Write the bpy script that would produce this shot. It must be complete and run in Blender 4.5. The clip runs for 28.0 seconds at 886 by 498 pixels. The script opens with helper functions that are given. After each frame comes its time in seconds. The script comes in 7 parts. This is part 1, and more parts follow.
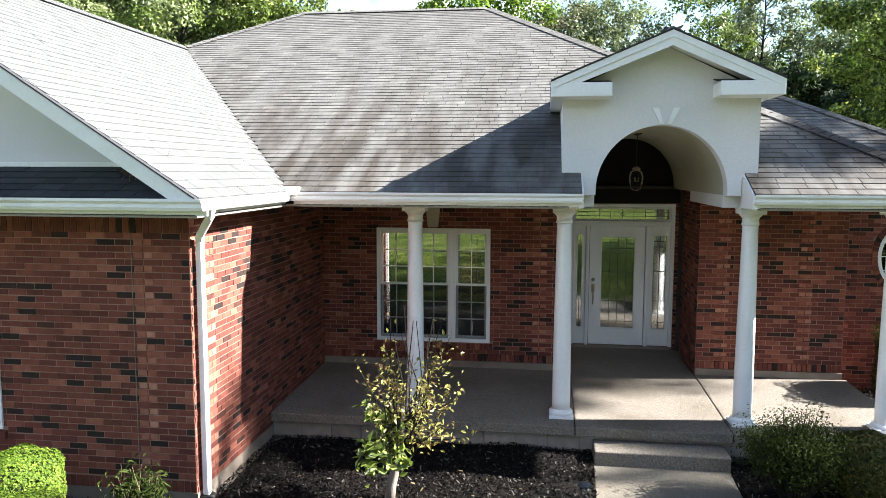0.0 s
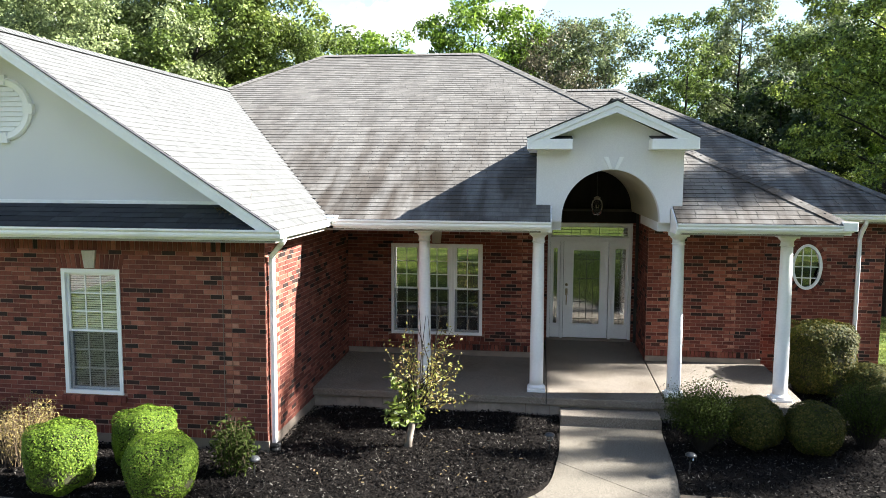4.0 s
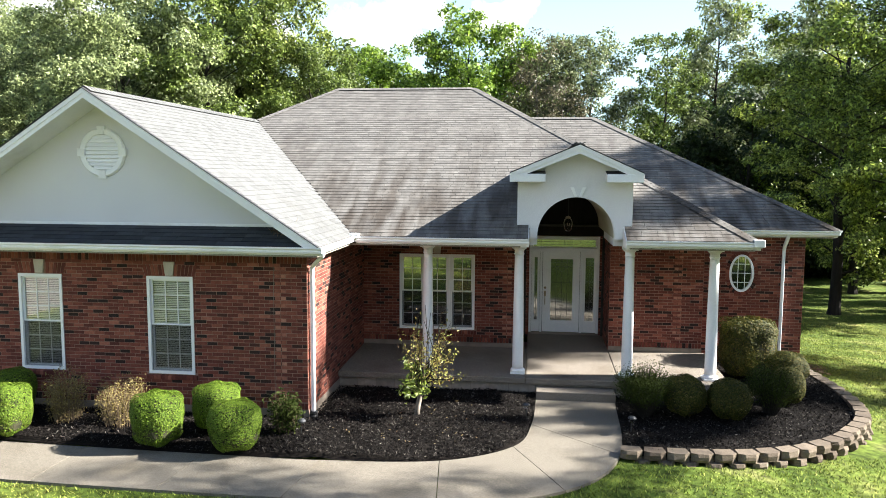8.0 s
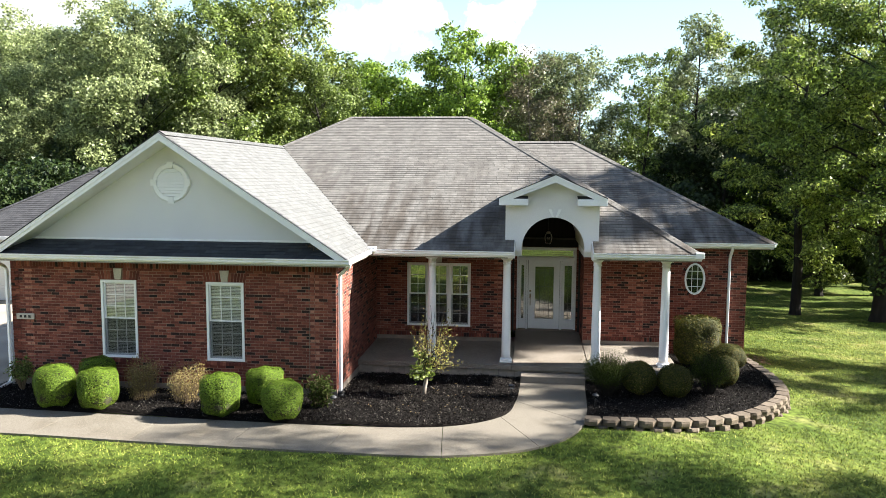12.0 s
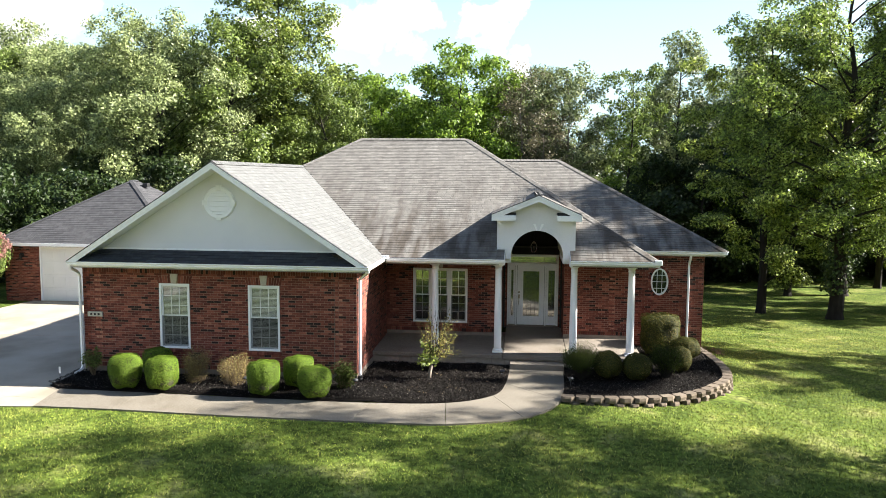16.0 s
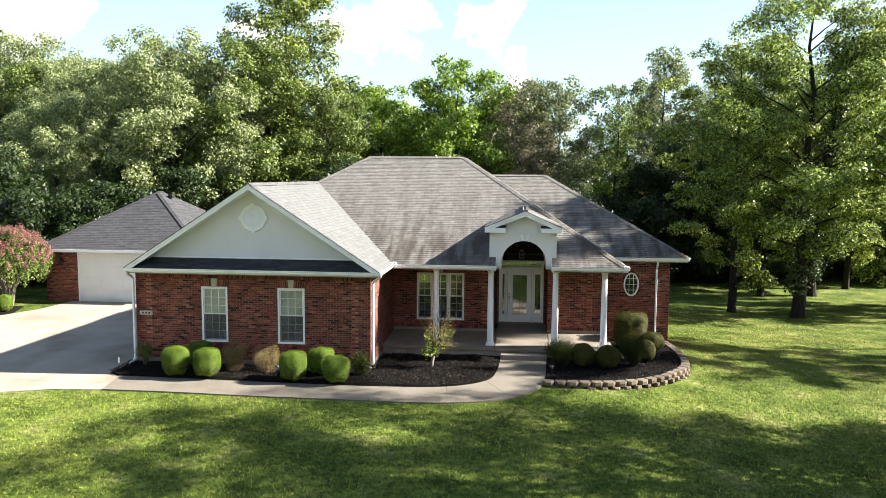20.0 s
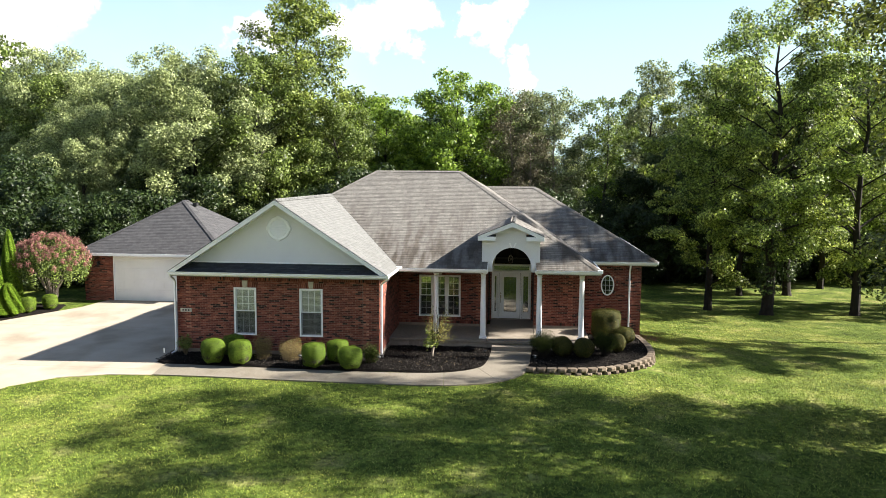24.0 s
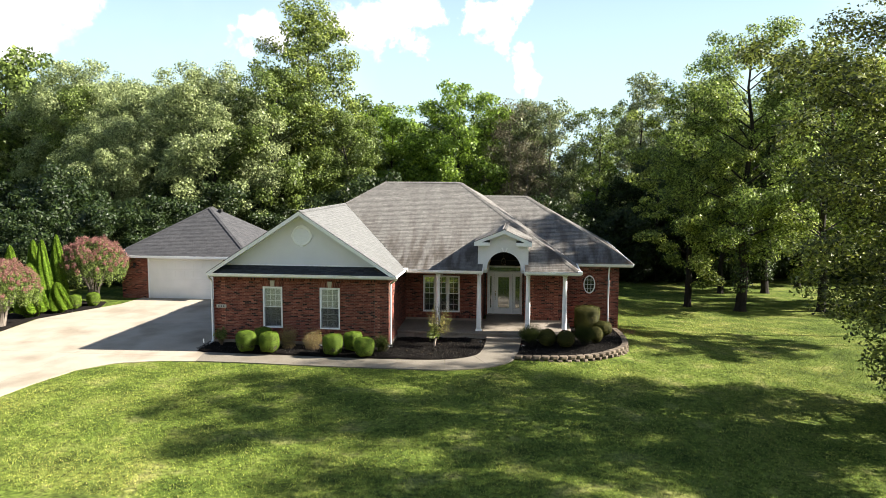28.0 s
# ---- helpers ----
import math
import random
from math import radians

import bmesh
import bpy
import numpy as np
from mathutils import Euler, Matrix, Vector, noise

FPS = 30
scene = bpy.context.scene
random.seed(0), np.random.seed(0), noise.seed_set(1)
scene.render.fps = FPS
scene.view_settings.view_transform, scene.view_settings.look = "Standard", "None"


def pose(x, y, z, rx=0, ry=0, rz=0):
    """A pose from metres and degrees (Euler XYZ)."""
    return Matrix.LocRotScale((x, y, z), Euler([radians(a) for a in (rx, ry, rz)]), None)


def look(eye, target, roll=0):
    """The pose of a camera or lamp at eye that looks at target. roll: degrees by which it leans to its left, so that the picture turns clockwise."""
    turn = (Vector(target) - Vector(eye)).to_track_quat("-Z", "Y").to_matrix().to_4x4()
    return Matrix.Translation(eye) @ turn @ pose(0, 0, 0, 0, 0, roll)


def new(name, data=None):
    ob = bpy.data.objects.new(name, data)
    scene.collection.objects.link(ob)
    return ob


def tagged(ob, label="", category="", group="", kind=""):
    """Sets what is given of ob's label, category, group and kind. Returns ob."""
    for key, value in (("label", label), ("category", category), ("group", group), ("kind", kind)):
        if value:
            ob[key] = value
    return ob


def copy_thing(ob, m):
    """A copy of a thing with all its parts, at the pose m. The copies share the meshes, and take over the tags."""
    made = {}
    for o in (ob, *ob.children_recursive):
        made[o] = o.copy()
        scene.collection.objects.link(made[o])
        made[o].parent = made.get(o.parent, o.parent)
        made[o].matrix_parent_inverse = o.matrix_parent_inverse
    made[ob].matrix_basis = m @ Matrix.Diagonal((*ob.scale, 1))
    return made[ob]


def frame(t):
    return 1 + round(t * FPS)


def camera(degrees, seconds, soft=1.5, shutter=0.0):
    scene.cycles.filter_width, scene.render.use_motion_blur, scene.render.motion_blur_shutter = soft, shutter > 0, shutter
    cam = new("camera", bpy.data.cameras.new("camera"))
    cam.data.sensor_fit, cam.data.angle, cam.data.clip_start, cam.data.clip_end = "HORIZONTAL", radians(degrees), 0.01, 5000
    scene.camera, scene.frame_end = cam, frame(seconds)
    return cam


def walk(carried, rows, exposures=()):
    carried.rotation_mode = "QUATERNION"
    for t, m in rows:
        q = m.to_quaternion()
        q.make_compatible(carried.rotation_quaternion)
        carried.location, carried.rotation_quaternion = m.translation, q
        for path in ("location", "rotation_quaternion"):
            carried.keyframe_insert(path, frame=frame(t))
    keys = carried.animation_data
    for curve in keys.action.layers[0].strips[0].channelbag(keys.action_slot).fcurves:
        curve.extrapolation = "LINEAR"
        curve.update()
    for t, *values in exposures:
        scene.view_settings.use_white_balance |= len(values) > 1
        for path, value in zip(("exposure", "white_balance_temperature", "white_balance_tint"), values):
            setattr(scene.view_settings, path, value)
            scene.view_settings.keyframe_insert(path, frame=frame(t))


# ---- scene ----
cam = camera(61.0, 28.0, soft=0.6)
# seconds, x, y, z, yaw to the left, pitch, roll
ROWS = [
    (0.0, -1.239, -3.998, 3.494, 7.816, -5.907, 0.155),
    (0.5, -1.195, -4.359, 3.552, 7.927, -5.902, 0.169),
    (1.0, -1.158, -4.719, 3.610, 7.882, -5.897, 0.183),
    (1.5, -1.125, -5.078, 3.669, 7.758, -5.904, 0.196),
    (2.0, -1.094, -5.438, 3.729, 7.579, -5.868, 0.208),
    (2.5, -1.066, -5.800, 3.790, 7.509, -5.798, 0.220),
    (3.0, -1.038, -6.164, 3.852, 7.595, -5.807, 0.232),
    (3.5, -1.010, -6.531, 3.914, 7.539, -5.779, 0.243),
    (4.0, -0.982, -6.900, 3.977, 7.397, -5.742, 0.254),
    (4.5, -0.952, -7.274, 4.041, 7.260, -5.712, 0.265),
    (5.0, -0.921, -7.651, 4.105, 7.138, -5.681, 0.275),
    (5.5, -0.889, -8.032, 4.170, 7.040, -5.656, 0.284),
    (6.0, -0.856, -8.418, 4.236, 6.977, -5.654, 0.293),
    (6.5, -0.822, -8.807, 4.302, 6.923, -5.672, 0.302),
    (7.0, -0.787, -9.201, 4.369, 6.906, -5.687, 0.310),
    (7.5, -0.752, -9.598, 4.436, 6.948, -5.726, 0.318),
    (8.0, -0.716, -10.000, 4.504, 6.911, -5.708, 0.326),
    (8.5, -0.680, -10.405, 4.572, 6.901, -5.702, 0.333),
    (9.0, -0.645, -10.814, 4.640, 6.859, -5.677, 0.339),
    (9.5, -0.610, -11.227, 4.709, 6.802, -5.635, 0.345),
    (10.0, -0.576, -11.643, 4.778, 6.727, -5.564, 0.351),
    (10.5, -0.543, -12.062, 4.848, 6.683, -5.575, 0.356),
    (11.0, -0.512, -12.484, 4.918, 6.677, -5.595, 0.361),
    (11.5, -0.481, -12.909, 4.988, 6.659, -5.593, 0.365),
    (12.0, -0.453, -13.337, 5.058, 6.602, -5.569, 0.369),
    (12.5, -0.426, -13.767, 5.129, 6.529, -5.575, 0.373),
    (13.0, -0.400, -14.199, 5.200, 6.449, -5.575, 0.376),
    (13.5, -0.375, -14.634, 5.272, 6.367, -5.566, 0.378),
    (14.0, -0.352, -15.071, 5.343, 6.285, -5.559, 0.381),
    (14.5, -0.329, -15.510, 5.416, 6.214, -5.545, 0.382),
    (15.0, -0.307, -15.951, 5.488, 6.183, -5.530, 0.384),
    (15.5, -0.284, -16.394, 5.561, 6.188, -5.552, 0.385),
    (16.0, -0.262, -16.839, 5.634, 6.177, -5.550, 0.385),
    (16.5, -0.238, -17.287, 5.708, 6.092, -5.529, 0.385),
    (17.0, -0.213, -17.736, 5.782, 6.023, -5.503, 0.385),
    (17.5, -0.186, -18.188, 5.857, 5.997, -5.518, 0.384),
    (18.0, -0.157, -18.643, 5.932, 5.970, -5.520, 0.383),
    (18.5, -0.124, -19.100, 6.008, 5.910, -5.513, 0.381),
    (19.0, -0.088, -19.561, 6.085, 5.898, -5.534, 0.379),
    (19.5, -0.047, -20.024, 6.162, 5.903, -5.533, 0.376),
    (20.0, -0.002, -20.491, 6.240, 5.896, -5.517, 0.373),
    (20.5, 0.048, -20.962, 6.319, 5.866, -5.502, 0.370),
    (21.0, 0.104, -21.437, 6.399, 5.792, -5.501, 0.366),
    (21.5, 0.165, -21.917, 6.480, 5.797, -5.528, 0.362),
    (22.0, 0.232, -22.401, 6.561, 5.830, -5.544, 0.357),
    (22.5, 0.304, -22.891, 6.644, 5.868, -5.555, 0.352),
    (23.0, 0.382, -23.387, 6.727, 5.915, -5.567, 0.346),
    (23.5, 0.464, -23.888, 6.811, 5.988, -5.580, 0.340),
    (24.0, 0.550, -24.396, 6.897, 6.088, -5.603, 0.334),
    (24.5, 0.640, -24.911, 6.983, 6.130, -5.636, 0.327),
    (25.0, 0.730, -25.433, 7.070, 6.158, -5.633, 0.319),
    (25.5, 0.821, -25.963, 7.158, 6.208, -5.635, 0.312),
    (26.0, 0.909, -26.501, 7.247, 6.276, -5.658, 0.303),
    (26.5, 0.993, -27.048, 7.337, 6.384, -5.683, 0.295),
    (27.0, 1.068, -27.602, 7.428, 6.484, -5.708, 0.286),
    (27.5, 1.133, -28.166, 7.519, 6.500, -5.737, 0.276),
    (28.0, 1.182, -28.739, 7.611, 6.442, -5.767, 0.266),
]
walk(cam, [(t, pose(x, y, z, 0, 0, yaw) @ pose(0, 0, 0, 90 + pitch, 0, 0) @ pose(0, 0, 0, 0, 0, roll)) for t, x, y, z, yaw, pitch, roll in ROWS],
     exposures=((0.0, 2.60, 6150, 10), (6.0, 2.47, 6300, 10), (12.0, 2.37, 6450, 10), (20.0, 2.24, 6600, 10), (28.0, 2.02, 6750, 10)))

# ---- light ----
SUN_EL, SUN_AZ = 32.0, 6.3          # elevation; turned from +x towards +y
sun_dir = Vector((math.cos(radians(SUN_EL)) * math.cos(radians(SUN_AZ)), math.cos(radians(SUN_EL)) * math.sin(radians(SUN_AZ)), math.sin(radians(SUN_EL))))
sun = new("sun", bpy.data.lights.new("sun", "SUN"))
sun.data.energy, sun.data.angle, sun.data.color = 5.0, radians(0.6), (1.0, 0.955, 0.88)
sun.matrix_world = look(sun_dir * 100, (0, 0, 0))
world = bpy.data.worlds.new("sky")
scene.world = world
world.use_nodes = True
wn = world.node_tree
wn.nodes.clear()


def wnode(kind, **kw):
    n = wn.nodes.new(kind)
    for k, v in kw.items():
        n.inputs[k].default_value = v
    return n


sky = wn.nodes.new("ShaderNodeTexSky")
sky.sky_type, sky.sun_disc = "NISHITA", False
sky.sun_elevation, sky.sun_rotation = radians(SUN_EL), radians(90 - SUN_AZ)
sky.air_density, sky.dust_density, sky.ozone_density = 1.0, 0.5, 1.6
coord = wn.nodes.new("ShaderNodeTexCoord")
puffs = wnode("ShaderNodeTexNoise", Scale=13.0, Detail=7.0, Roughness=0.58)
wisps = wnode("ShaderNodeTexNoise", Scale=3.2, Detail=5.0, Roughness=0.5)
link_sky = wn.links.new


def vmath(op, a, b):
    n = wn.nodes.new("ShaderNodeVectorMath")
    n.operation = op
    for k, v in enumerate((a, b)):
        if isinstance(v, tuple):
            n.inputs[k].default_value = v
        else:
            link_sky(v, n.inputs[k])
    return n.outputs["Value" if op == "DISTANCE" else "Vector"]


def ranged(socket, from_min, from_max, to_min, to_max):
    n = wn.nodes.new("ShaderNodeMapRange")
    n.interpolation_type = "SMOOTHSTEP"
    for k, v in zip(("From Min", "From Max", "To Min", "To Max"), (from_min, from_max, to_min, to_max)):
        n.inputs[k].default_value = v
    link_sky(socket, n.inputs["Value"])
    return n.outputs[0]


link_sky(coord.outputs["Generated"], puffs.inputs["Vector"])
link_sky(coord.outputs["Generated"], wisps.inputs["Vector"])
ruffle = vmath("MULTIPLY", vmath("SUBTRACT", puffs.outputs["Color"], (0.5, 0.5, 0.5)), (0.20, 0.20, 0.16))
way = vmath("ADD", coord.outputs["Generated"], ruffle)
# cumulus heaps: direction and angular radius; last rows are unseen, added to brighten the front
HEAPS = ((-0.59, 0.78, 0.175, 0.075), (-0.55, 0.805, 0.205, 0.055), (-0.64, 0.73, 0.21, 0.07), (-0.327, 0.931, 0.175, 0.035), (-0.20, 0.960, 0.188, 0.040), (-0.165, 0.965, 0.205, 0.040),
         (-0.135, 0.970, 0.185, 0.034), (-0.057, 0.978, 0.192, 0.034), (-0.040, 0.975, 0.213, 0.030), (-0.008, 0.988, 0.148, 0.026), (0.55, 0.80, 0.24, 0.09), (0.75, 0.62, 0.22, 0.12), (-0.80, 0.55, 0.22, 0.12),
         (-0.9, -0.3, 0.25, 0.13), (-0.3, -0.9, 0.24, 0.12), (0.35, -0.9, 0.28, 0.14), (0.2, -0.7, 0.65, 0.15),
         (-0.95, 0.15, 0.20, 0.10), (-0.93, 0.05, 0.30, 0.08), (-0.75, -0.60, 0.20, 0.11), (-0.62, -0.75, 0.26, 0.09), (-0.10, -0.97, 0.17, 0.09), (0.10, -0.96, 0.25, 0.10), (0.62, -0.75, 0.20, 0.11), (0.80, -0.55, 0.24, 0.09), (0.95, -0.15, 0.26, 0.09))
cover = None
for x, y, z, r in HEAPS:
    one = ranged(vmath("DISTANCE", way, (x, y, z)), r * 1.15, r * 0.62, 0.0, 1.0)
    if cover is None:
        cover = one
    else:
        both = wn.nodes.new("ShaderNodeMath")
        both.operation = "MAXIMUM"
        link_sky(cover, both.inputs[0])
        link_sky(one, both.inputs[1])
        cover = both.outputs[0]
split = wn.nodes.new("ShaderNodeSeparateXYZ")
link_sky(coord.outputs["Generated"], split.inputs[0])
low = ranged(split.outputs[2], 0.44, 0.0, 0.0, 0.92)             # bright summer haze towards the horizon


def mixed(fac, a, colour):
    n = wn.nodes.new("ShaderNodeMix")
    n.data_type = "RGBA"
    link_sky(fac, n.inputs[0])
    link_sky(a, n.inputs[6])
    n.inputs[7].default_value = (*colour, 1)
    return n.outputs[2]


air = mixed(low, sky.outputs["Color"], (3.9, 5.4, 5.8))
air = mixed(ranged(wisps.outputs["Fac"], 0.52, 0.75, 0.0, 0.15), air, (7.0, 7.6, 7.8))
back = wnode("ShaderNodeBackground", Strength=0.0515)
wout = wn.nodes.new("ShaderNodeOutputWorld")
link_sky(mixed(cover, air, (8.0, 8.1, 8.2)), back.inputs["Color"])
link_sky(back.outputs[0], wout.inputs[0])

# ---- materials ----
def material(name, ramp, rough=0.85, scale=3.0, detail=6.0, vary=None, grain=0.12, grain_scale=90.0, bump=0.25, bump_scale=90.0, metal=0.0, spec=0.3,
             stretch=(1, 1, 1), streak=None, lucent=0.0, far=None):
    """A procedural surface: a ramp over noise (or over each piece's random number), finer grain over it, and relief.
    vary: 'island' or 'object'. streak: (colour, scale vector, low, high, (clear height, stained height), least share) of a weathering stain. lucent: share of light let through (leaves)."""
    m = bpy.data.materials.new(name)
    m.use_nodes = True
    nt = m.node_tree
    bsdf, out = nt.nodes["Principled BSDF"], nt.nodes["Material Output"]
    link = nt.links.new
    tc = nt.nodes.new("ShaderNodeTexCoord")
    mp = nt.nodes.new("ShaderNodeMapping")
    mp.inputs["Scale"].default_value = stretch
    place = nt.nodes.new("ShaderNodeNewGeometry").outputs["Position"] if vary == "object" else tc.outputs["Object"]
    link(place, mp.inputs["Vector"])

    def noise_at(s, d=6.0, vec=None):
        n = nt.nodes.new("ShaderNodeTexNoise")
        n.inputs["Scale"].default_value, n.inputs["Detail"].default_value = s, d
        link(vec or mp.outputs["Vector"], n.inputs["Vector"])
        return n.outputs["Fac"]

    r = nt.nodes.new("ShaderNodeValToRGB")
    while len(r.color_ramp.elements) < len(ramp):
        r.color_ramp.elements.new(0.5)
    for e, (p, c) in zip(r.color_ramp.elements, ramp):
        e.position, e.color = p, (*c, 1)
    if vary == "island":
        link(nt.nodes.new("ShaderNodeNewGeometry").outputs["Random Per Island"], r.inputs["Fac"])
    elif vary == "object":
        link(nt.nodes.new("ShaderNodeObjectInfo").outputs["Random"], r.inputs["Fac"])
    else:
        link(noise_at(scale, detail), r.inputs["Fac"])
    colour = r.outputs["Color"]

    def multiply(colour, fac_socket, low, high):
        mr = nt.nodes.new("ShaderNodeMapRange")
        mr.inputs["From Min"].default_value, mr.inputs["From Max"].default_value = 0.3, 0.7
        mr.inputs["To Min"].default_value, mr.inputs["To Max"].default_value = low, high
        link(fac_socket, mr.inputs["Value"])
        mx = nt.nodes.new("ShaderNodeMix")
        mx.data_type, mx.blend_type = "RGBA", "MULTIPLY"
        mx.inputs[0].default_value = 1.0
        link(colour, mx.inputs[6])
        link(mr.outputs["Result"], mx.inputs[7])
        return mx.outputs[2]

    if grain:
        colour = multiply(colour, noise_at(grain_scale), 1 - grain, 1 + grain)
    if vary:
        colour = multiply(colour, noise_at(scale, detail), 0.82, 1.16)
    if streak:
        tint, vec, low, high, *fade = streak
        sm = nt.nodes.new("ShaderNodeMapping")
        sm.inputs["Scale"].default_value = vec
        link(place, sm.inputs["Vector"])
        sr = nt.nodes.new("ShaderNodeMapRange")
        sr.inputs["From Min"].default_value, sr.inputs["From Max"].default_value = low, high
        link(noise_at(1.0, 5.0, sm.outputs["Vector"]), sr.inputs["Value"])
        mx = nt.nodes.new("ShaderNodeMix")
        mx.data_type, mx.blend_type = "RGBA", "MULTIPLY"
        if fade:
            height = nt.nodes.new("ShaderNodeSeparateXYZ")
            link(place, height.inputs[0])
            fr = nt.nodes.new("ShaderNodeMapRange")
            fr.inputs["From Min"].default_value, fr.inputs["From Max"].default_value, fr.inputs["To Max"].default_value = *fade[0], 1.0
            fr.inputs["To Min"].default_value = fade[1]
            link(height.outputs[2], fr.inputs["Value"])
            both = nt.nodes.new("ShaderNodeMath")
            both.operation = "MULTIPLY"
            link(sr.outputs["Result"], both.inputs[0])
            link(fr.outputs["Result"], both.inputs[1])
            link(both.outputs[0], mx.inputs[0])
        else:
            link(sr.outputs["Result"], mx.inputs[0])
        link(colour, mx.inputs[6])
        mx.inputs[7].default_value = (*tint, 1)
        colour = mx.outputs[2]
    link(colour, bsdf.inputs["Base Color"])
    bsdf.inputs["Roughness"].default_value, bsdf.inputs["Metallic"].default_value = rough, metal
    bsdf.inputs["Specular IOR Level"].default_value = spec
    if bump:
        b = nt.nodes.new("ShaderNodeBump")
        b.inputs["Strength"].default_value, b.inputs["Distance"].default_value = bump, 0.01
        link(noise_at(bump_scale), b.inputs["Height"])
        link(b.outputs["Normal"], bsdf.inputs["Normal"])
    if lucent:
        tr = nt.nodes.new("ShaderNodeBsdfTranslucent")
        link(colour, tr.inputs["Color"])
        mix = nt.nodes.new("ShaderNodeMixShader")
        mix.inputs[0].default_value = lucent
        link(bsdf.outputs[0], mix.inputs[1])
        link(tr.outputs[0], mix.inputs[2])
        link(mix.outputs[0], out.inputs["Surface"])
    return m


def glass(name, ior, tint=(1, 1, 1), rough=0.0):
    m = bpy.data.materials.new(name)
    m.use_nodes = True
    nt = m.node_tree
    nt.nodes.remove(nt.nodes["Principled BSDF"])
    clear, gloss, mix, fr = (nt.nodes.new(k) for k in ("ShaderNodeBsdfTransparent", "ShaderNodeBsdfGlossy", "ShaderNodeMixShader", "ShaderNodeFresnel"))
    clear.inputs["Color"].default_value = (*tint, 1)
    gloss.inputs["Roughness"].default_value = rough
    fr.inputs["IOR"].default_value = ior
    for a, b in ((fr.outputs[0], mix.inputs[0]), (clear.outputs[0], mix.inputs[1]), (gloss.outputs[0], mix.inputs[2]), (mix.outputs[0], nt.nodes["Material Output"].inputs["Surface"])):
        nt.links.new(a, b)
    return m


def screen_mesh(name):
    m = bpy.data.materials.new(name)
    m.use_nodes = True
    nt = m.node_tree
    bsdf = nt.nodes["Principled BSDF"]
    bsdf.inputs["Base Color"].default_value, bsdf.inputs["Roughness"].default_value = (0.014, 0.015, 0.017, 1), 0.8
    clear, mix = nt.nodes.new("ShaderNodeBsdfTransparent"), nt.nodes.new("ShaderNodeMixShader")
    mix.inputs[0].default_value = 0.30
    nt.links.new(clear.outputs[0], mix.inputs[1])
    nt.links.new(bsdf.outputs[0], mix.inputs[2])
    nt.links.new(mix.outputs[0], nt.nodes["Material Output"].inputs["Surface"])
    return m


BRICK = [(0.0, (0.0206, 0.0141, 0.0126)), (0.12, (0.0368, 0.0195, 0.016)), (0.16, (0.108, 0.0313, 0.0226)), (0.45, (0.1488, 0.0436, 0.0305)), (0.75, (0.188, 0.0566, 0.0384)), (0.93, (0.2419, 0.08, 0.0526)), (1.0, (0.3134, 0.117, 0.0767))]
M_BRICK_ONE = material("brick_face", BRICK, 0.9, 14, vary="object", grain=0.2, grain_scale=160, bump=0.12, bump_scale=220)
M_BRICK = material("brick_courses", BRICK, 0.9, 14, vary="island", grain=0.2, grain_scale=160, bump=0.12, bump_scale=220)
M_MORTAR = material("mortar", [(0.35, (0.2596, 0.1538, 0.1139)), (0.65, (0.3540, 0.2135, 0.1589))], 0.95, 6, bump=0.15)
SHINGLE = [(0.0, (0.140, 0.141, 0.143)), (0.15, (0.155, 0.157, 0.159)), (0.6, (0.169, 0.171, 0.173)), (1.0, (0.197, 0.199, 0.200))]
STAIN = ((0.42, 0.37, 0.33), (3.2, 0.55, 0.50), 0.40, 0.62, (5.7, 3.6), 0.18)
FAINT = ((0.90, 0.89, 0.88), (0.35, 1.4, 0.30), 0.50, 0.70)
# Copy for the sunward wing plane; its sunlit look is in the colour.
SUNLIT = [(0.0, (0.1141, 0.1150, 0.1122)), (0.5, (0.1205, 0.1214, 0.1178)), (1.0, (0.1279, 0.1288, 0.1242))]
AGED = [(p, (0.875 * r, 0.815 * g, 0.735 * b)) for p, (r, g, b) in SHINGLE]
M_SHINGLE_ONE = material("shingle_tab", AGED, 0.92, 5, vary="object", grain=0.3, grain_scale=240, bump=0.2, bump_scale=400, streak=STAIN)
M_SHINGLE_SUNLIT_ONE = material("sunlit_shingle_tab", SUNLIT, 0.92, 5, vary="object", grain=0.3, grain_scale=240, bump=0.2, bump_scale=400, streak=FAINT)
M_SHINGLE_SUNLIT = material("sunlit_shingle_courses", SUNLIT, 0.92, 5, vary="island", grain=0.3, grain_scale=240, bump=0.2, bump_scale=400, streak=FAINT)
M_SHINGLE = material("shingle_courses", AGED, 0.92, 5, vary="island", grain=0.3, grain_scale=240, bump=0.2, bump_scale=400, streak=STAIN)
M_SHINGLE_DARK = material("charcoal_shingle", [(0.0, (0.0429, 0.0429, 0.0464)), (0.5, (0.0503, 0.0503, 0.0532)), (1.0, (0.0599, 0.0592, 0.0623))], 0.92, 5, vary="island", grain=0.3, grain_scale=240, bump=0.2, bump_scale=400)
# Dark skirt shingle; the shade's bluish tone is put into its colour.
M_SHINGLE_SKIRT = material("dark_shaded_shingle", [(0.0, (0.022, 0.025, 0.031)), (0.5, (0.030, 0.034, 0.042)), (1.0, (0.042, 0.046, 0.055))], 0.85, 5, vary="island", grain=0.3, grain_scale=240, bump=0.2, bump_scale=400)
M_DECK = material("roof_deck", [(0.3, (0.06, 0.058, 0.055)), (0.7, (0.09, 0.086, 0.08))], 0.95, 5)
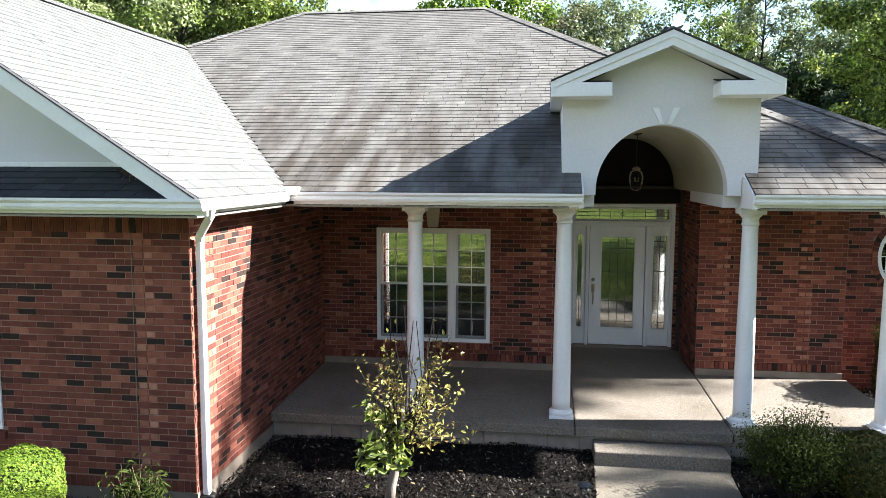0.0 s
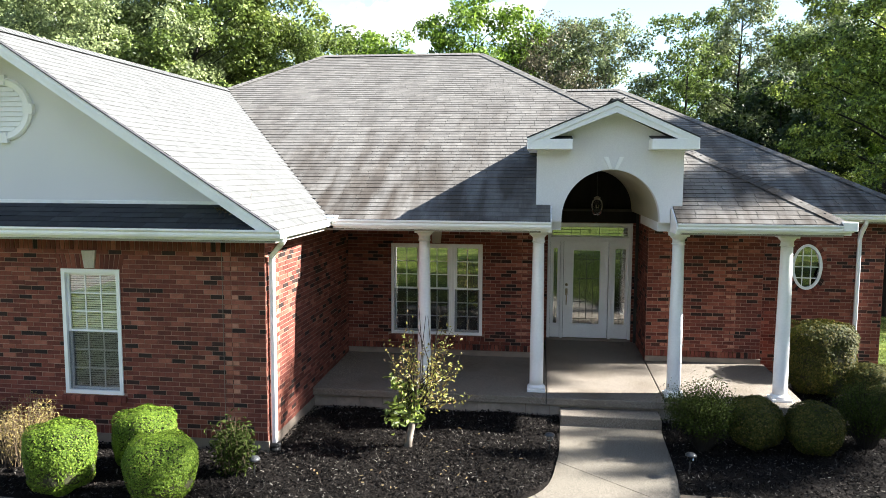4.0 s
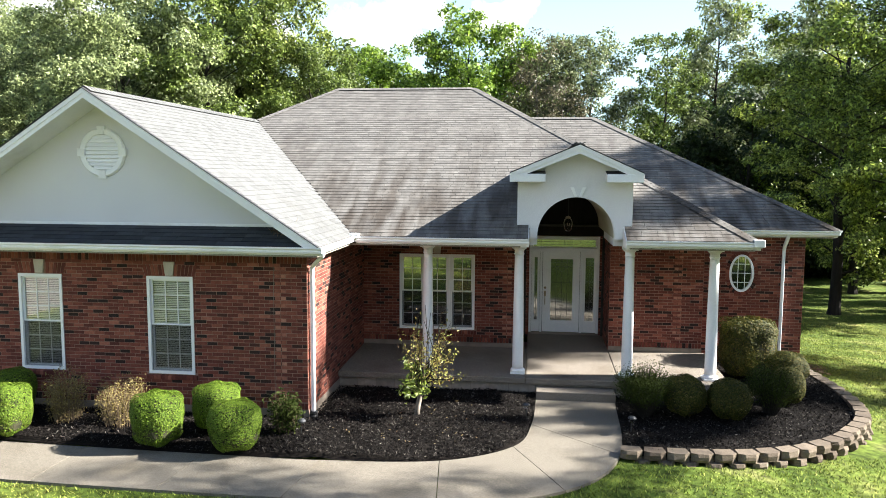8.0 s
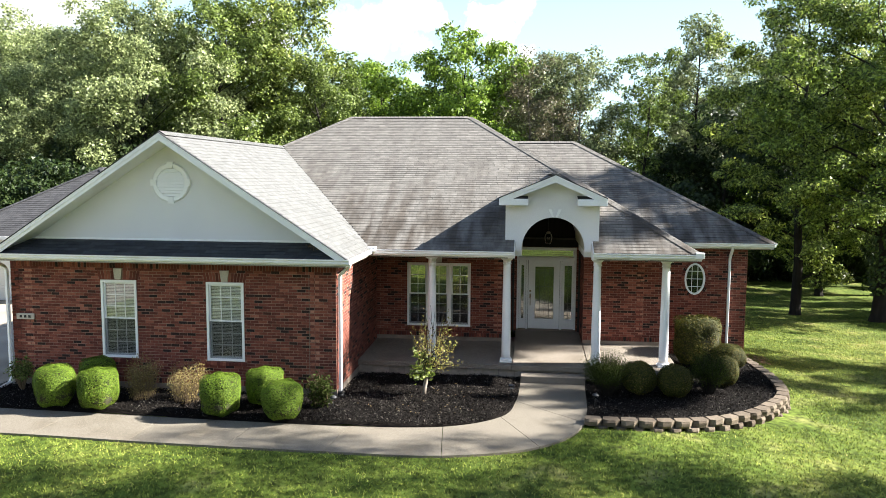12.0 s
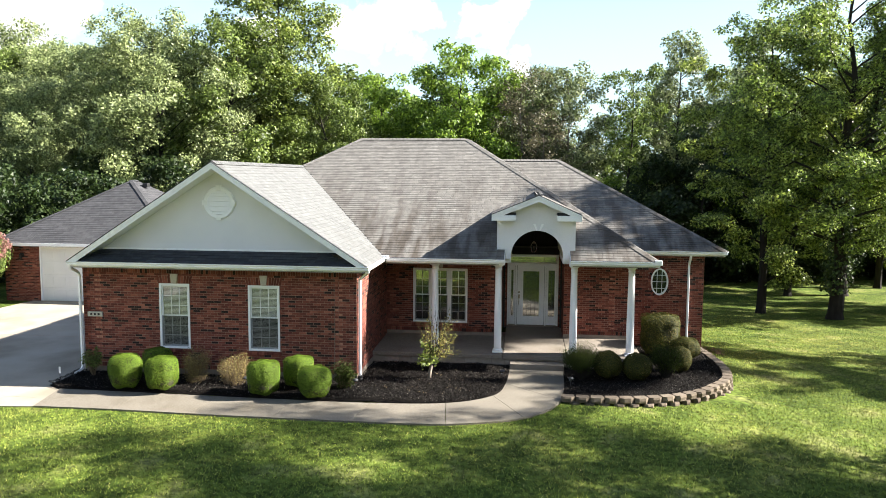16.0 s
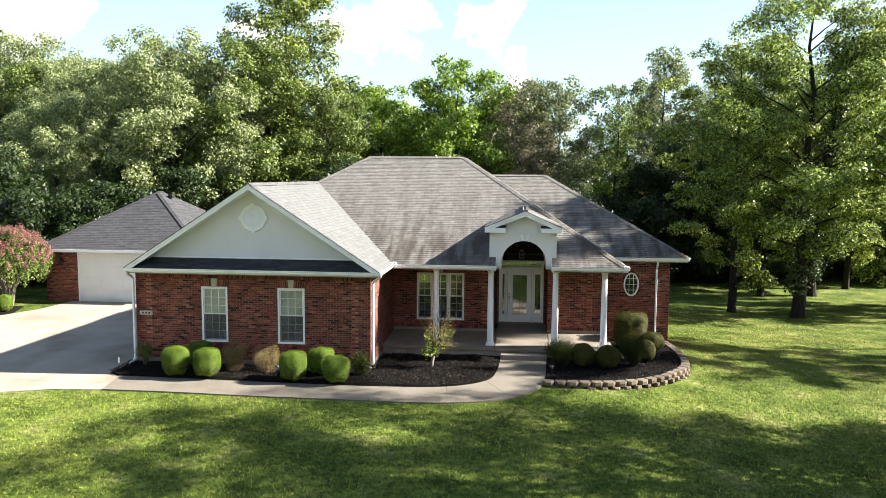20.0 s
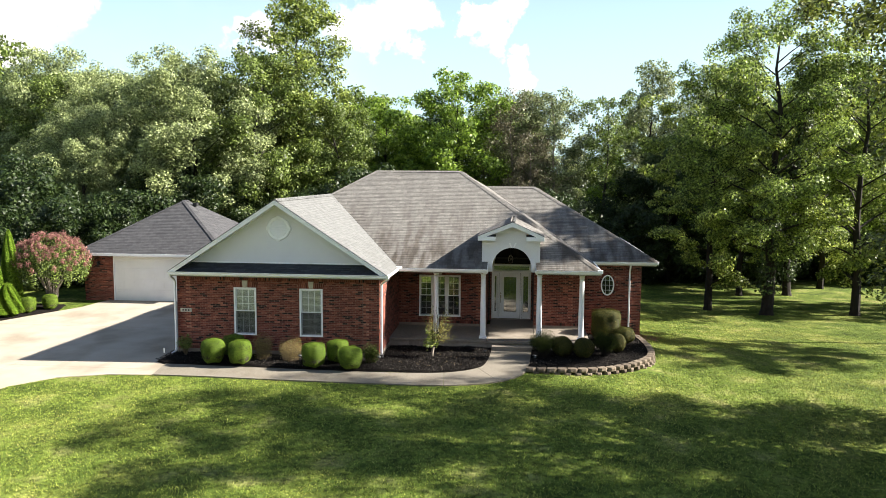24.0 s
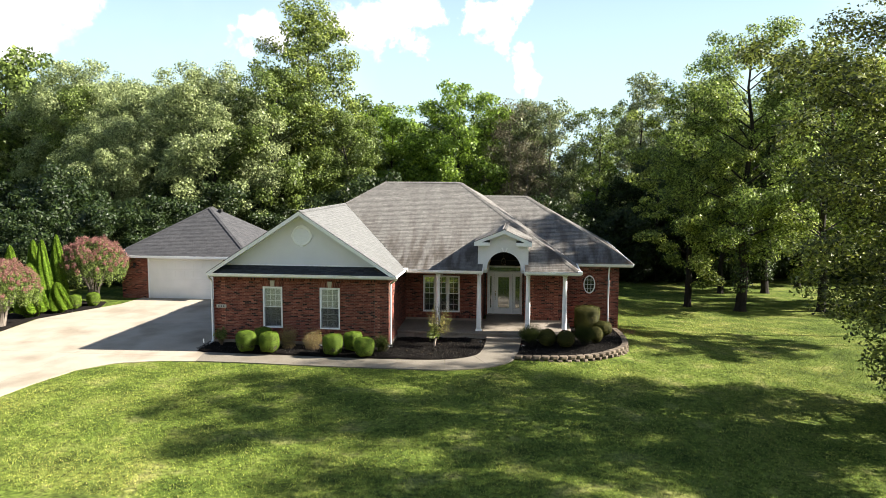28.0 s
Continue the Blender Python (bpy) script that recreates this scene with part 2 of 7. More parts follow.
M_WHITE = material("white_paint", [(0.3, (0.824, 0.824, 0.824)), (0.7, (0.886, 0.886, 0.886))], 0.45, 2.5, grain=0.03, grain_scale=30, bump=0.06, bump_scale=60, streak=((0.82, 0.81, 0.78), (1.2, 1.2, 0.5), 0.58, 0.72))
M_VINYL = material("white_vinyl", [(0.3, (0.85, 0.855, 0.86)), (0.7, (0.89, 0.89, 0.89))], 0.35, 4, grain=0.02, bump=0.03, spec=0.5)
M_STUCCO = material("cream_stucco", [(0.3, (0.6937, 0.6870, 0.7017)), (0.7, (0.7343, 0.7276, 0.7399))], 0.92, 1.2, grain=0.05, grain_scale=70, bump=0.35, bump_scale=130)
# Beige stucco copy, darkened to stand in for shade inside the vault.
M_VAULT = material("beige_shaded_plaster", [(0.3, (0.40, 0.38, 0.30)), (0.7, (0.46, 0.44, 0.35))], 0.9, 1.6, grain=0.06, grain_scale=60, bump=0.25, bump_scale=120)
M_KEY = material("cream_keystone", [(0.3, (0.468, 0.414, 0.342)), (0.7, (0.558, 0.504, 0.423))], 0.85, 6, bump=0.2)
M_CONCRETE = material("pale_concrete", [(0.25, (0.2649, 0.2290, 0.1801)), (0.5, (0.3162, 0.2742, 0.2165)), (0.8, (0.3675, 0.3216, 0.2580))], 0.92, 0.8, grain=0.10, grain_scale=120, bump=0.25, bump_scale=200, streak=((0.72, 0.70, 0.66), (0.5, 0.35, 0.5), 0.50, 0.68))
M_AGG = material("exposed_aggregate", [(0.25, (0.1216, 0.1036, 0.0828)), (0.5, (0.1937, 0.1663, 0.1348)), (0.75, (0.2734, 0.2386, 0.1973))], 0.9, 48, 2, grain=0.6, grain_scale=95, bump=0.8, bump_scale=110, streak=((0.78, 0.76, 0.72), (0.9, 0.9, 0.9), 0.50, 0.68))
M_WALK = material("walk_aggregate", [(0.25, (0.1187, 0.1043, 0.0806)), (0.5, (0.1672, 0.1466, 0.1157)), (0.75, (0.2122, 0.1895, 0.1517))], 0.92, 48, 2, grain=0.4, grain_scale=95, bump=0.6, bump_scale=120, streak=((0.80, 0.78, 0.74), (0.9, 0.9, 0.9), 0.50, 0.68))
M_FOUND = material("foundation_parging", [(0.3, (0.1728, 0.1386, 0.1116)), (0.7, (0.2679, 0.2178, 0.1728))], 0.95, 3, bump=0.4)
M_BLOCK = material("foundation_block", [(0.0, (0.2160, 0.1856, 0.1581)), (1.0, (0.3312, 0.2851, 0.2432))], 0.95, 8, vary="object", bump=0.5)
M_RETAIN = material("split_face_block", [(0.0, (0.0851, 0.0644, 0.0462)), (0.5, (0.1216, 0.0947, 0.0687)), (1.0, (0.1642, 0.1302, 0.0952))], 0.95, 9, vary="object", grain=0.25, grain_scale=70, bump=1.0, bump_scale=45)
M_MULCH = material("dark_mulch", [(0.3, (0.0045, 0.0035, 0.0033)), (0.55, (0.0091, 0.0072, 0.0058)), (0.8, (0.0196, 0.0167, 0.0139))], 0.97, 28, bump=1.0, bump_scale=45, spec=0.1)
M_CHIPS = material("bark_chips", [(0.0, (0.0035, 0.0029, 0.0027)), (0.62, (0.0085, 0.0072, 0.0062)), (0.86, (0.024, 0.020, 0.017)), (0.95, (0.062, 0.055, 0.048)), (1.0, (0.17, 0.155, 0.135))], 0.95, 20, vary="island", bump=0.3, spec=0.1)
M_LITTER = material("fallen_leaves", [(0.0, (0.121, 0.083, 0.028)), (0.5, (0.143, 0.110, 0.055)), (1.0, (0.077, 0.044, 0.022))], 0.8, 20, vary="island", bump=0)
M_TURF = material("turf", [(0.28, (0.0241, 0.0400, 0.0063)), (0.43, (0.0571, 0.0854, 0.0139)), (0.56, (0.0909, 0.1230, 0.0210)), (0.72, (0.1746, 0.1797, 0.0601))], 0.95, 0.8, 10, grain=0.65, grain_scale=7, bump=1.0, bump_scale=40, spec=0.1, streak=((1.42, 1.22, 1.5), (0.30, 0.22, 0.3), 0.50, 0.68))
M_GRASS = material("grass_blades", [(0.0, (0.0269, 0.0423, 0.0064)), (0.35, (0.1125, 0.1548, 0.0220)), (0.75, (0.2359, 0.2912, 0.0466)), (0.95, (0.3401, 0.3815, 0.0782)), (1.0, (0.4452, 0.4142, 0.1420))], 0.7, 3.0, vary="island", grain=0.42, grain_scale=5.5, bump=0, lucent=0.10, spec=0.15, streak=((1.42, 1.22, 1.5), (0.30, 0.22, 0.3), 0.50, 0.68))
M_BARK = material("tree_bark", [(0.3, (0.0118, 0.0093, 0.0074)), (0.7, (0.0285, 0.0236, 0.0186))], 0.95, 6, bump=1.0, bump_scale=25, stretch=(1, 1, 0.3))
M_BARK_PALE = material("pale_bark", [(0.3, (0.15, 0.125, 0.10)), (0.7, (0.28, 0.24, 0.20))], 0.9, 9, bump=0.6, bump_scale=40, stretch=(1, 1, 0.3))


def leaves_of(name, dark, mid, light, lucent=0.34, rough=0.48, spec=0.35):
    return material(name, [(0.0, dark), (0.5, mid), (0.88, light), (1.0, tuple(min(1, c * 1.2) for c in light))], rough, 1.2, vary="island", grain=0, bump=0, lucent=lucent, spec=spec)


M_LEAF_OAK = leaves_of("oak_leaves", (0.0294, 0.0457, 0.0066), (0.0952, 0.1383, 0.0227), (0.1914, 0.2504, 0.0565))
M_LEAF_LIGHT = leaves_of("maple_leaves", (0.0641, 0.0834, 0.0279), (0.1970, 0.2410, 0.0910), (0.3644, 0.4197, 0.1803))
M_LEAF_BRIGHT = leaves_of("bright_leaves", (0.0440, 0.0763, 0.0072), (0.1365, 0.2212, 0.0217), (0.2653, 0.3854, 0.0488), 0.4)
M_LEAF_LAWN = leaves_of("lawn_tree_leaves", (0.0243, 0.0374, 0.0085), (0.1277, 0.1855, 0.0333), (0.3825, 0.4852, 0.0987), 0.34)
M_LEAF_TALL = leaves_of("tall_tree_leaves", (0.0377, 0.0550, 0.0081), (0.1266, 0.1687, 0.0258), (0.2607, 0.3190, 0.0603))
M_LEAF_SAGE = leaves_of("sage_leaves", (0.0501, 0.0635, 0.0242), (0.1465, 0.1795, 0.0700), (0.2658, 0.3064, 0.1289))
M_LEAF_LIME = leaves_of("lime_leaves", (0.0327, 0.0471, 0.0095), (0.1645, 0.2213, 0.0365), (0.4573, 0.5307, 0.1110), 0.34)
M_LEAF_NEAR = leaves_of("near_tree_leaves", (0.0180, 0.0240, 0.0040), (0.0856, 0.1042, 0.0158), (0.2726, 0.3016, 0.0557), 0.30)
M_IVY = leaves_of("ivy_leaves", (0.016, 0.030, 0.008), (0.030, 0.052, 0.012), (0.075, 0.115, 0.022), 0.2)
# Leaf copy darkened for the shade under and inside the wood.
M_LEAF_SHADED = leaves_of("shaded_leaves", (0.0115, 0.0243, 0.0057), (0.0212, 0.0393, 0.0083), (0.0364, 0.0573, 0.0130))
M_LEAF_GREY = leaves_of("grey_brown_leaves", (0.0680, 0.0638, 0.0338), (0.1040, 0.0938, 0.0488), (0.1520, 0.1275, 0.0750))
M_BOX = leaves_of("boxwood_leaves", (0.0517, 0.0912, 0.0084), (0.0994, 0.1644, 0.0149), (0.1587, 0.2268, 0.0261), 0.22, rough=0.65, spec=0.18)
M_BOX_DARK = leaves_of("holly_leaves", (0.0258, 0.0342, 0.0057), (0.0527, 0.0596, 0.0095), (0.1055, 0.0884, 0.0192), 0.25, rough=0.65, spec=0.18)
M_LEAF_MID = leaves_of("perennial_leaves", (0.0233, 0.0359, 0.0067), (0.0389, 0.0549, 0.0115), (0.0622, 0.0781, 0.0216), 0.3, rough=0.8, spec=0.06)
# Dark colour stands in for the shade deep inside the shrubs.
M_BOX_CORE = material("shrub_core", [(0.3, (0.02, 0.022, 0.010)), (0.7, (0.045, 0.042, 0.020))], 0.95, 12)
M_TWIG = material("dry_twigs", [(0.0, (0.099, 0.067, 0.039)), (1.0, (0.208, 0.158, 0.093))], 0.9, 10, vary="island", bump=0)
M_DRYLEAF = leaves_of("dry_leaves", (0.1656, 0.1277, 0.0416), (0.2803, 0.2152, 0.0752), (0.3730, 0.2945, 0.1248), 0.3, rough=0.65, spec=0.18)
M_PINK = leaves_of("pink_blossom", (0.1895, 0.0724, 0.0653), (0.2651, 0.1180, 0.1043), (0.3474, 0.1895, 0.1623), 0.3, rough=0.65, spec=0.18)
M_ARBOR = leaves_of("arborvitae_leaves", (0.0688, 0.1300, 0.0100), (0.1250, 0.2145, 0.0160), (0.2000, 0.2990, 0.0280), 0.25, rough=0.65, spec=0.18)
M_PANE = glass("window_pane", 2.9)
M_PANE_CLEAR = glass("clear_pane", 1.6)
M_LEADED = glass("leaded_glass", 3.6, (0.75, 0.78, 0.75), 0.06)
M_SCREEN = screen_mesh("insect_screen")
M_BLIND = material("blind_slats", [(0.3, (0.84, 0.83, 0.80)), (0.7, (0.88, 0.87, 0.84))], 0.5, 4, grain=0.02, bump=0)
M_DARK_ROOM = material("unlit_room_dark", [(0.3, (0.03, 0.028, 0.025)), (0.7, (0.06, 0.055, 0.05))], 0.95, 2)
M_CAME = material("lead_came", [(0.3, (0.06, 0.06, 0.055)), (0.7, (0.12, 0.12, 0.11))], 0.5, 20, metal=0.6, bump=0)
M_BRASS = material("aged_brass", [(0.3, (0.25, 0.20, 0.13)), (0.7, (0.40, 0.34, 0.24))], 0.35, 20, metal=0.9, bump=0)
M_BLACK = material("black_iron", [(0.3, (0.012, 0.012, 0.012)), (0.7, (0.03, 0.03, 0.03))], 0.5, 20, bump=0.1)
# Kept dark to cut light bounced into the porch; undersides stay unseen.
M_CEILING = material("soffit_boards", [(0.3, (0.27, 0.24, 0.20)), (0.7, (0.32, 0.29, 0.25))], 0.6, 2, grain=0.03)
# Near-black stand-in for the deep shade above the door.
M_RECESS_SHADE = material("recess_shade", [(0.3, (0.008, 0.007, 0.006)), (0.7, (0.016, 0.013, 0.011))], 0.75, 3, bump=0.2, stretch=(6, 1, 0.6), spec=0.15)
M_GARDOOR = material("garage_door_paint", [(0.3, (0.74, 0.735, 0.72)), (0.7, (0.80, 0.795, 0.78))], 0.5, 1.5, grain=0.03, bump=0.08)
M_PLAQUE = material("plaque_stone", [(0.3, (0.42, 0.38, 0.32)), (0.7, (0.52, 0.48, 0.41))], 0.85, 12, bump=0.3)
M_INK = material("plaque_bars", [(0.3, (0.02, 0.02, 0.02)), (0.7, (0.04, 0.04, 0.04))], 0.7, 12, bump=0)
M_PLASTIC = material("grey_plastic", [(0.3, (0.035, 0.037, 0.04)), (0.7, (0.06, 0.062, 0.066))], 0.4, 8, grain=0.05, bump=0)
M_LENS = glass("lamp_glass", 1.25, (0.9, 0.92, 0.95), 0.05)

# ---- building helpers ----
RNG = np.random.default_rng(7)


def thing(name, label, category, at=(0, 0, 0), group="", kind=""):
    ob = new(name)
    ob.empty_display_size = 0.2
    ob.matrix_basis = Matrix.Translation(at)
    return tagged(ob, label, category, group, kind)


def hang(ob, parent):
    """Make ob a part of parent, keeping world coordinates; parents stand unturned."""
    ob.parent = parent
    if parent.parent is None:
        ob.matrix_parent_inverse = Matrix.Translation(-parent.matrix_basis.translation)
    return ob


def smooth_mesh(me):
    me.polygons.foreach_set("use_smooth", [True] * len(me.polygons))


def part(name, bm, mat, parent, label="", smooth=False):
    """Link a bmesh, or a ready mesh, as one object under a thing or a part."""
    if isinstance(bm, bmesh.types.BMesh):
        me = bpy.data.meshes.new(name)
        bm.normal_update()
        bm.to_mesh(me)
        bm.free()
    else:
        me = bm
    if not me.materials:
        me.materials.append(mat)
    if smooth:
        smooth_mesh(me)
    ob = new(name, me)
    if parent is not None:
        hang(ob, parent)
    if label:
        ob["label"] = label
    return ob


def np_mesh(name, verts, faces):
    """A mesh from arrays: verts (n, 3), faces (m, k) of one size."""
    verts, faces = np.asarray(verts, np.float32), np.asarray(faces, np.int32)
    me = bpy.data.meshes.new(name)
    me.vertices.add(len(verts))
    me.vertices.foreach_set("co", verts.ravel())
    me.loops.add(faces.size)
    me.loops.foreach_set("vertex_index", faces.ravel())
    me.polygons.add(len(faces))
    k = faces.shape[1]
    me.polygons.foreach_set("loop_start", np.arange(len(faces), dtype=np.int32) * k)
    me.polygons.foreach_set("loop_total", np.full(len(faces), k, np.int32))
    me.polygons.foreach_set("use_smooth", np.zeros(len(faces), bool))
    me.update(calc_edges=True)
    me.validate()
    return me


class Pile:
    """Many small boxes or prisms in one mesh."""
    def __init__(self):
        self.v, self.f, self.n = [], [], 0

    def add(self, verts, faces):
        self.v.append(np.asarray(verts, float))
        self.f.append(np.asarray(faces) + self.n)
        self.n += len(verts)

    def mesh(self, name):
        return np_mesh(name, np.concatenate(self.v), np.concatenate(self.f))


BOX = np.array([(0, 3, 2, 1), (4, 5, 6, 7), (0, 1, 5, 4), (1, 2, 6, 5), (2, 3, 7, 6), (3, 0, 4, 7)])


def box_verts(x0, x1, y0, y1, z0, z1):
    return np.array([(x0, y0, z0), (x1, y0, z0), (x1, y1, z0), (x0, y1, z0), (x0, y0, z1), (x1, y0, z1), (x1, y1, z1), (x0, y1, z1)], float)


def add_box(bm, x0, x1, y0, y1, z0, z1, bevel=0.0):
    vs = [bm.verts.new(p) for p in box_verts(x0, x1, y0, y1, z0, z1)]
    fs = [bm.faces.new([vs[i] for i in f]) for f in BOX]
    if bevel:
        es = list({e for f in fs for e in f.edges})
        bmesh.ops.bevel(bm, geom=es, offset=bevel, segments=2, affect="EDGES", profile=0.5)
    return vs


def boxed(x0, x1, y0, y1, z0, z1, bevel=0.0):
    bm = bmesh.new()
    add_box(bm, x0, x1, y0, y1, z0, z1, bevel)
    return bm


def prism(bm, pts, depth):
    """Extrude the flat polygon pts (3D, in order) by the vector depth."""
    d = Vector(depth)
    a = [bm.verts.new(p) for p in pts]
    b = [bm.verts.new(Vector(p) + d) for p in pts]
    n = len(pts)
    bm.faces.new(a[::-1])
    bm.faces.new(b)
    for i in range(n):
        bm.faces.new((a[i], a[(i + 1) % n], b[(i + 1) % n], b[i]))
    bmesh.ops.recalc_face_normals(bm, faces=bm.faces[:])


def prismed(pts, depth):
    bm = bmesh.new()
    prism(bm, pts, depth)
    return bm


def lathe(bm, profile, at=(0, 0, 0), sides=24):
    """Turn (radius, z) pairs round the z axis."""
    rings = []
    for r, z in profile:
        rings.append([bm.verts.new((at[0] + r * math.cos(2 * math.pi * i / sides), at[1] + r * math.sin(2 * math.pi * i / sides), at[2] + z)) for i in range(sides)])
    for a, b in zip(rings, rings[1:]):
        for i in range(sides):
            bm.faces.new((a[i], a[(i + 1) % sides], b[(i + 1) % sides], b[i]))
    bm.faces.new(rings[0][::-1])
    bm.faces.new(rings[-1])


def tube(bm, pts, radii, sides=8):
    """A round tube along points, with a radius at each."""
    pts = [Vector(p) for p in pts]
    rings = []
    for i, p in enumerate(pts):
        way = (pts[min(i + 1, len(pts) - 1)] - pts[max(i - 1, 0)]).normalized()
        side = way.orthogonal().normalized() if i == 0 else (side - way * side.dot(way)).normalized()
        up = way.cross(side)
        rings.append([bm.verts.new(p + radii[i] * (side * math.cos(2 * math.pi * k / sides) + up * math.sin(2 * math.pi * k / sides))) for k in range(sides)])
    for a, b in zip(rings, rings[1:]):
        for k in range(sides):
            bm.faces.new((a[k], a[(k + 1) % sides], b[(k + 1) % sides], b[k]))
    bm.faces.new(rings[0][::-1])
    bm.faces.new(rings[-1])


def curve_through(pts, steps=8):
    """A smooth line through points (Catmull-Rom)."""
    p = [Vector(q) for q in pts]
    p = [2 * p[0] - p[1], *p, 2 * p[-1] - p[-2]]
    out = []
    for i in range(1, len(p) - 2):
        for k in range(steps):
            t = k / steps
            out.append(0.5 * (2 * p[i] + (p[i + 1] - p[i - 1]) * t + (2 * p[i - 1] - 5 * p[i] + 4 * p[i + 1] - p[i + 2]) * t * t + (3 * p[i] - p[i - 1] - 3 * p[i + 1] + p[i + 2]) * t ** 3))
    return out + [p[-2]]


def inside(poly, x, y):
    """Which of the points (arrays) lie inside the polygon."""
    hit = np.zeros(len(x), bool)
    n = len(poly)
    for i in range(n):
        (ax, ay), (bx, by) = poly[i][:2], poly[(i + 1) % n][:2]
        if ay == by:
            continue
        cross = ((ay > y) != (by > y)) & (x < (bx - ax) * (y - ay) / (by - ay) + ax)
        hit ^= cross
    return hit


def smoothstep(a, b, v):
    t = np.clip((v - a) / (b - a), 0, 1)
    return t * t * (3 - 2 * t)


def ground_z(x, y):
    """Height of the lawn: level before the house, falling away to the right and behind."""
    x, y = np.asarray(x, float), np.asarray(y, float)
    return -0.10 - 0.45 * smoothstep(0.5, 13, x) - 0.055 * np.clip(y - 8, 0, 24) * smoothstep(-3, 7, x)


def gz(x, y):
    return float(ground_z(x, y))


# ---- brickwork ----
LEN, COURSE, JOINT = 0.2032, 0.0677, 0.010
BRICK_MESH = np_mesh("brick", box_verts(-(LEN - JOINT) / 2, (LEN - JOINT) / 2, -0.005, 0.03, -(COURSE - JOINT) / 2, (COURSE - JOINT) / 2), BOX)
BRICK_MESH.materials.append(M_BRICK_ONE)
pending = []        # single bricks and shingles, built last


def wall_panel(bm, p0, U, N, length, z0, z1, holes, thick=0.22):
    """The backing of a wall with rectangular openings cut through it."""
    us = sorted({0.0, length, *(h for o in holes for h in o[:2])})
    zs = sorted({z0, z1, *(h for o in holes for h in o[2:4])})
    us, zs = [u for u in us if 0 <= u <= length], [z for z in zs if z0 <= z <= z1]
    U, N = Vector((*U, 0)), Vector((*N, 0))
    o = Vector((*p0, 0))
    full = {(i, j) for i in range(len(us) - 1) for j in range(len(zs) - 1)
            if not any(h[0] < (us[i] + us[i + 1]) / 2 < h[1] and h[2] < (zs[j] + zs[j + 1]) / 2 < h[3] for h in holes)}
    known = {}

    def at(i, j, k):
        if (i, j, k) not in known:
            known[i, j, k] = bm.verts.new(o + U * us[i] + Vector((0, 0, zs[j])) - N * (thick * k))
        return known[i, j, k]

    for i, j in full:
        ring = ((i, j), (i + 1, j), (i + 1, j + 1), (i, j + 1))
        for k in (0, 1):
            bm.faces.new([at(*p, k) for p in ring])
        for p, q, beside in zip(ring, ring[1:] + ring[:1], ((i, j - 1), (i + 1, j), (i, j + 1), (i - 1, j))):
            if beside not in full:
                bm.faces.new((at(*p, 0), at(*q, 0), at(*q, 1), at(*p, 1)))
    bmesh.ops.recalc_face_normals(bm, faces=bm.faces[:])


def brick_wall(house, name, p0, U, N, length, z0, z1, holes=(), bare=(), near=None, oval=None, label=""):
    """A brick wall: mortar backing, courses in running bond proud of it. holes go through; bare areas carry other pieces.
    near: (u0, u1, z0, z1), where full bricks are objects of their own."""
    bm = bmesh.new()
    wall_panel(bm, p0, U, N, length, z0, z1, [*holes, *([oval[4]] if oval else [])])
    if oval:
        oval_fill(bm, p0, U, N, oval)
    wall = part(name, bm, M_MORTAR, house, label)
    pile = Pile()
    Uv, Nv, o = np.array((*U, 0.0)), np.array((*N, 0.0)), np.array((*p0, 0.0))
    rng = np.random.default_rng(abs(hash((round(length * 100), round(p0[0] * 100), round(p0[1] * 100)))) % 9999)
    taken = [*holes, *bare]
    angle = math.degrees(math.atan2(U[1], U[0]))
    k, z, count = 0, z0, 0
    while z + COURSE <= z1 + 0.01:
        u = -LEN / 2 if k % 2 else 0.0
        zc = z + COURSE / 2
        while u < length:
            a, b = max(u, 0) + JOINT / 2 * (u >= 0), min(u + LEN, length) - JOINT / 2
            spans = [(a, b)]
            for h in taken:
                if h[2] - 0.012 < zc < h[3] + 0.012:
                    spans = [s for p, q in spans for s in ((p, min(q, h[0] - 0.004)), (max(p, h[1] + 0.004), q)) if s[1] - s[0] > 0.02]
            for p, q in spans:
                if oval and ((p + q) / 2 - oval[0]) ** 2 / (oval[2] + 0.07) ** 2 + (zc - oval[1]) ** 2 / (oval[3] + 0.05) ** 2 < 1:
                    continue
                j = rng.normal(0, 0.002, 3)
                if near and abs(q - p - (LEN - JOINT)) < 0.004 and near[0] < p and q < near[1] and near[2] < zc < near[3] and count < 300:
                    c = o + Uv * ((p + q) / 2) + np.array((0, 0, zc)) + Nv * (j[0] * 0.7)
                    pending.append(("brick", BRICK_MESH, wall, pose(*c, 0, 0, angle if N[1] < 0 or N[0] > 0 else angle)))
                    count += 1
                    continue
                v = np.array([o + Uv * uu + Nv * nn + np.array((0, 0, zz)) for zz in (z + JOINT / 2 + j[1], z + COURSE - JOINT / 2 + j[1]) for uu, nn in ((p, 0.005 + j[0] * 0.7), (q, 0.005 + j[0] * 0.7), (q, -0.02), (p, -0.02))])
                pile.add(v, BOX)
            u += LEN
        z += COURSE
        k += 1
    tagged(part("brickwork", pile.mesh("brickwork"), M_BRICK, wall), kind="stuff")
    return wall


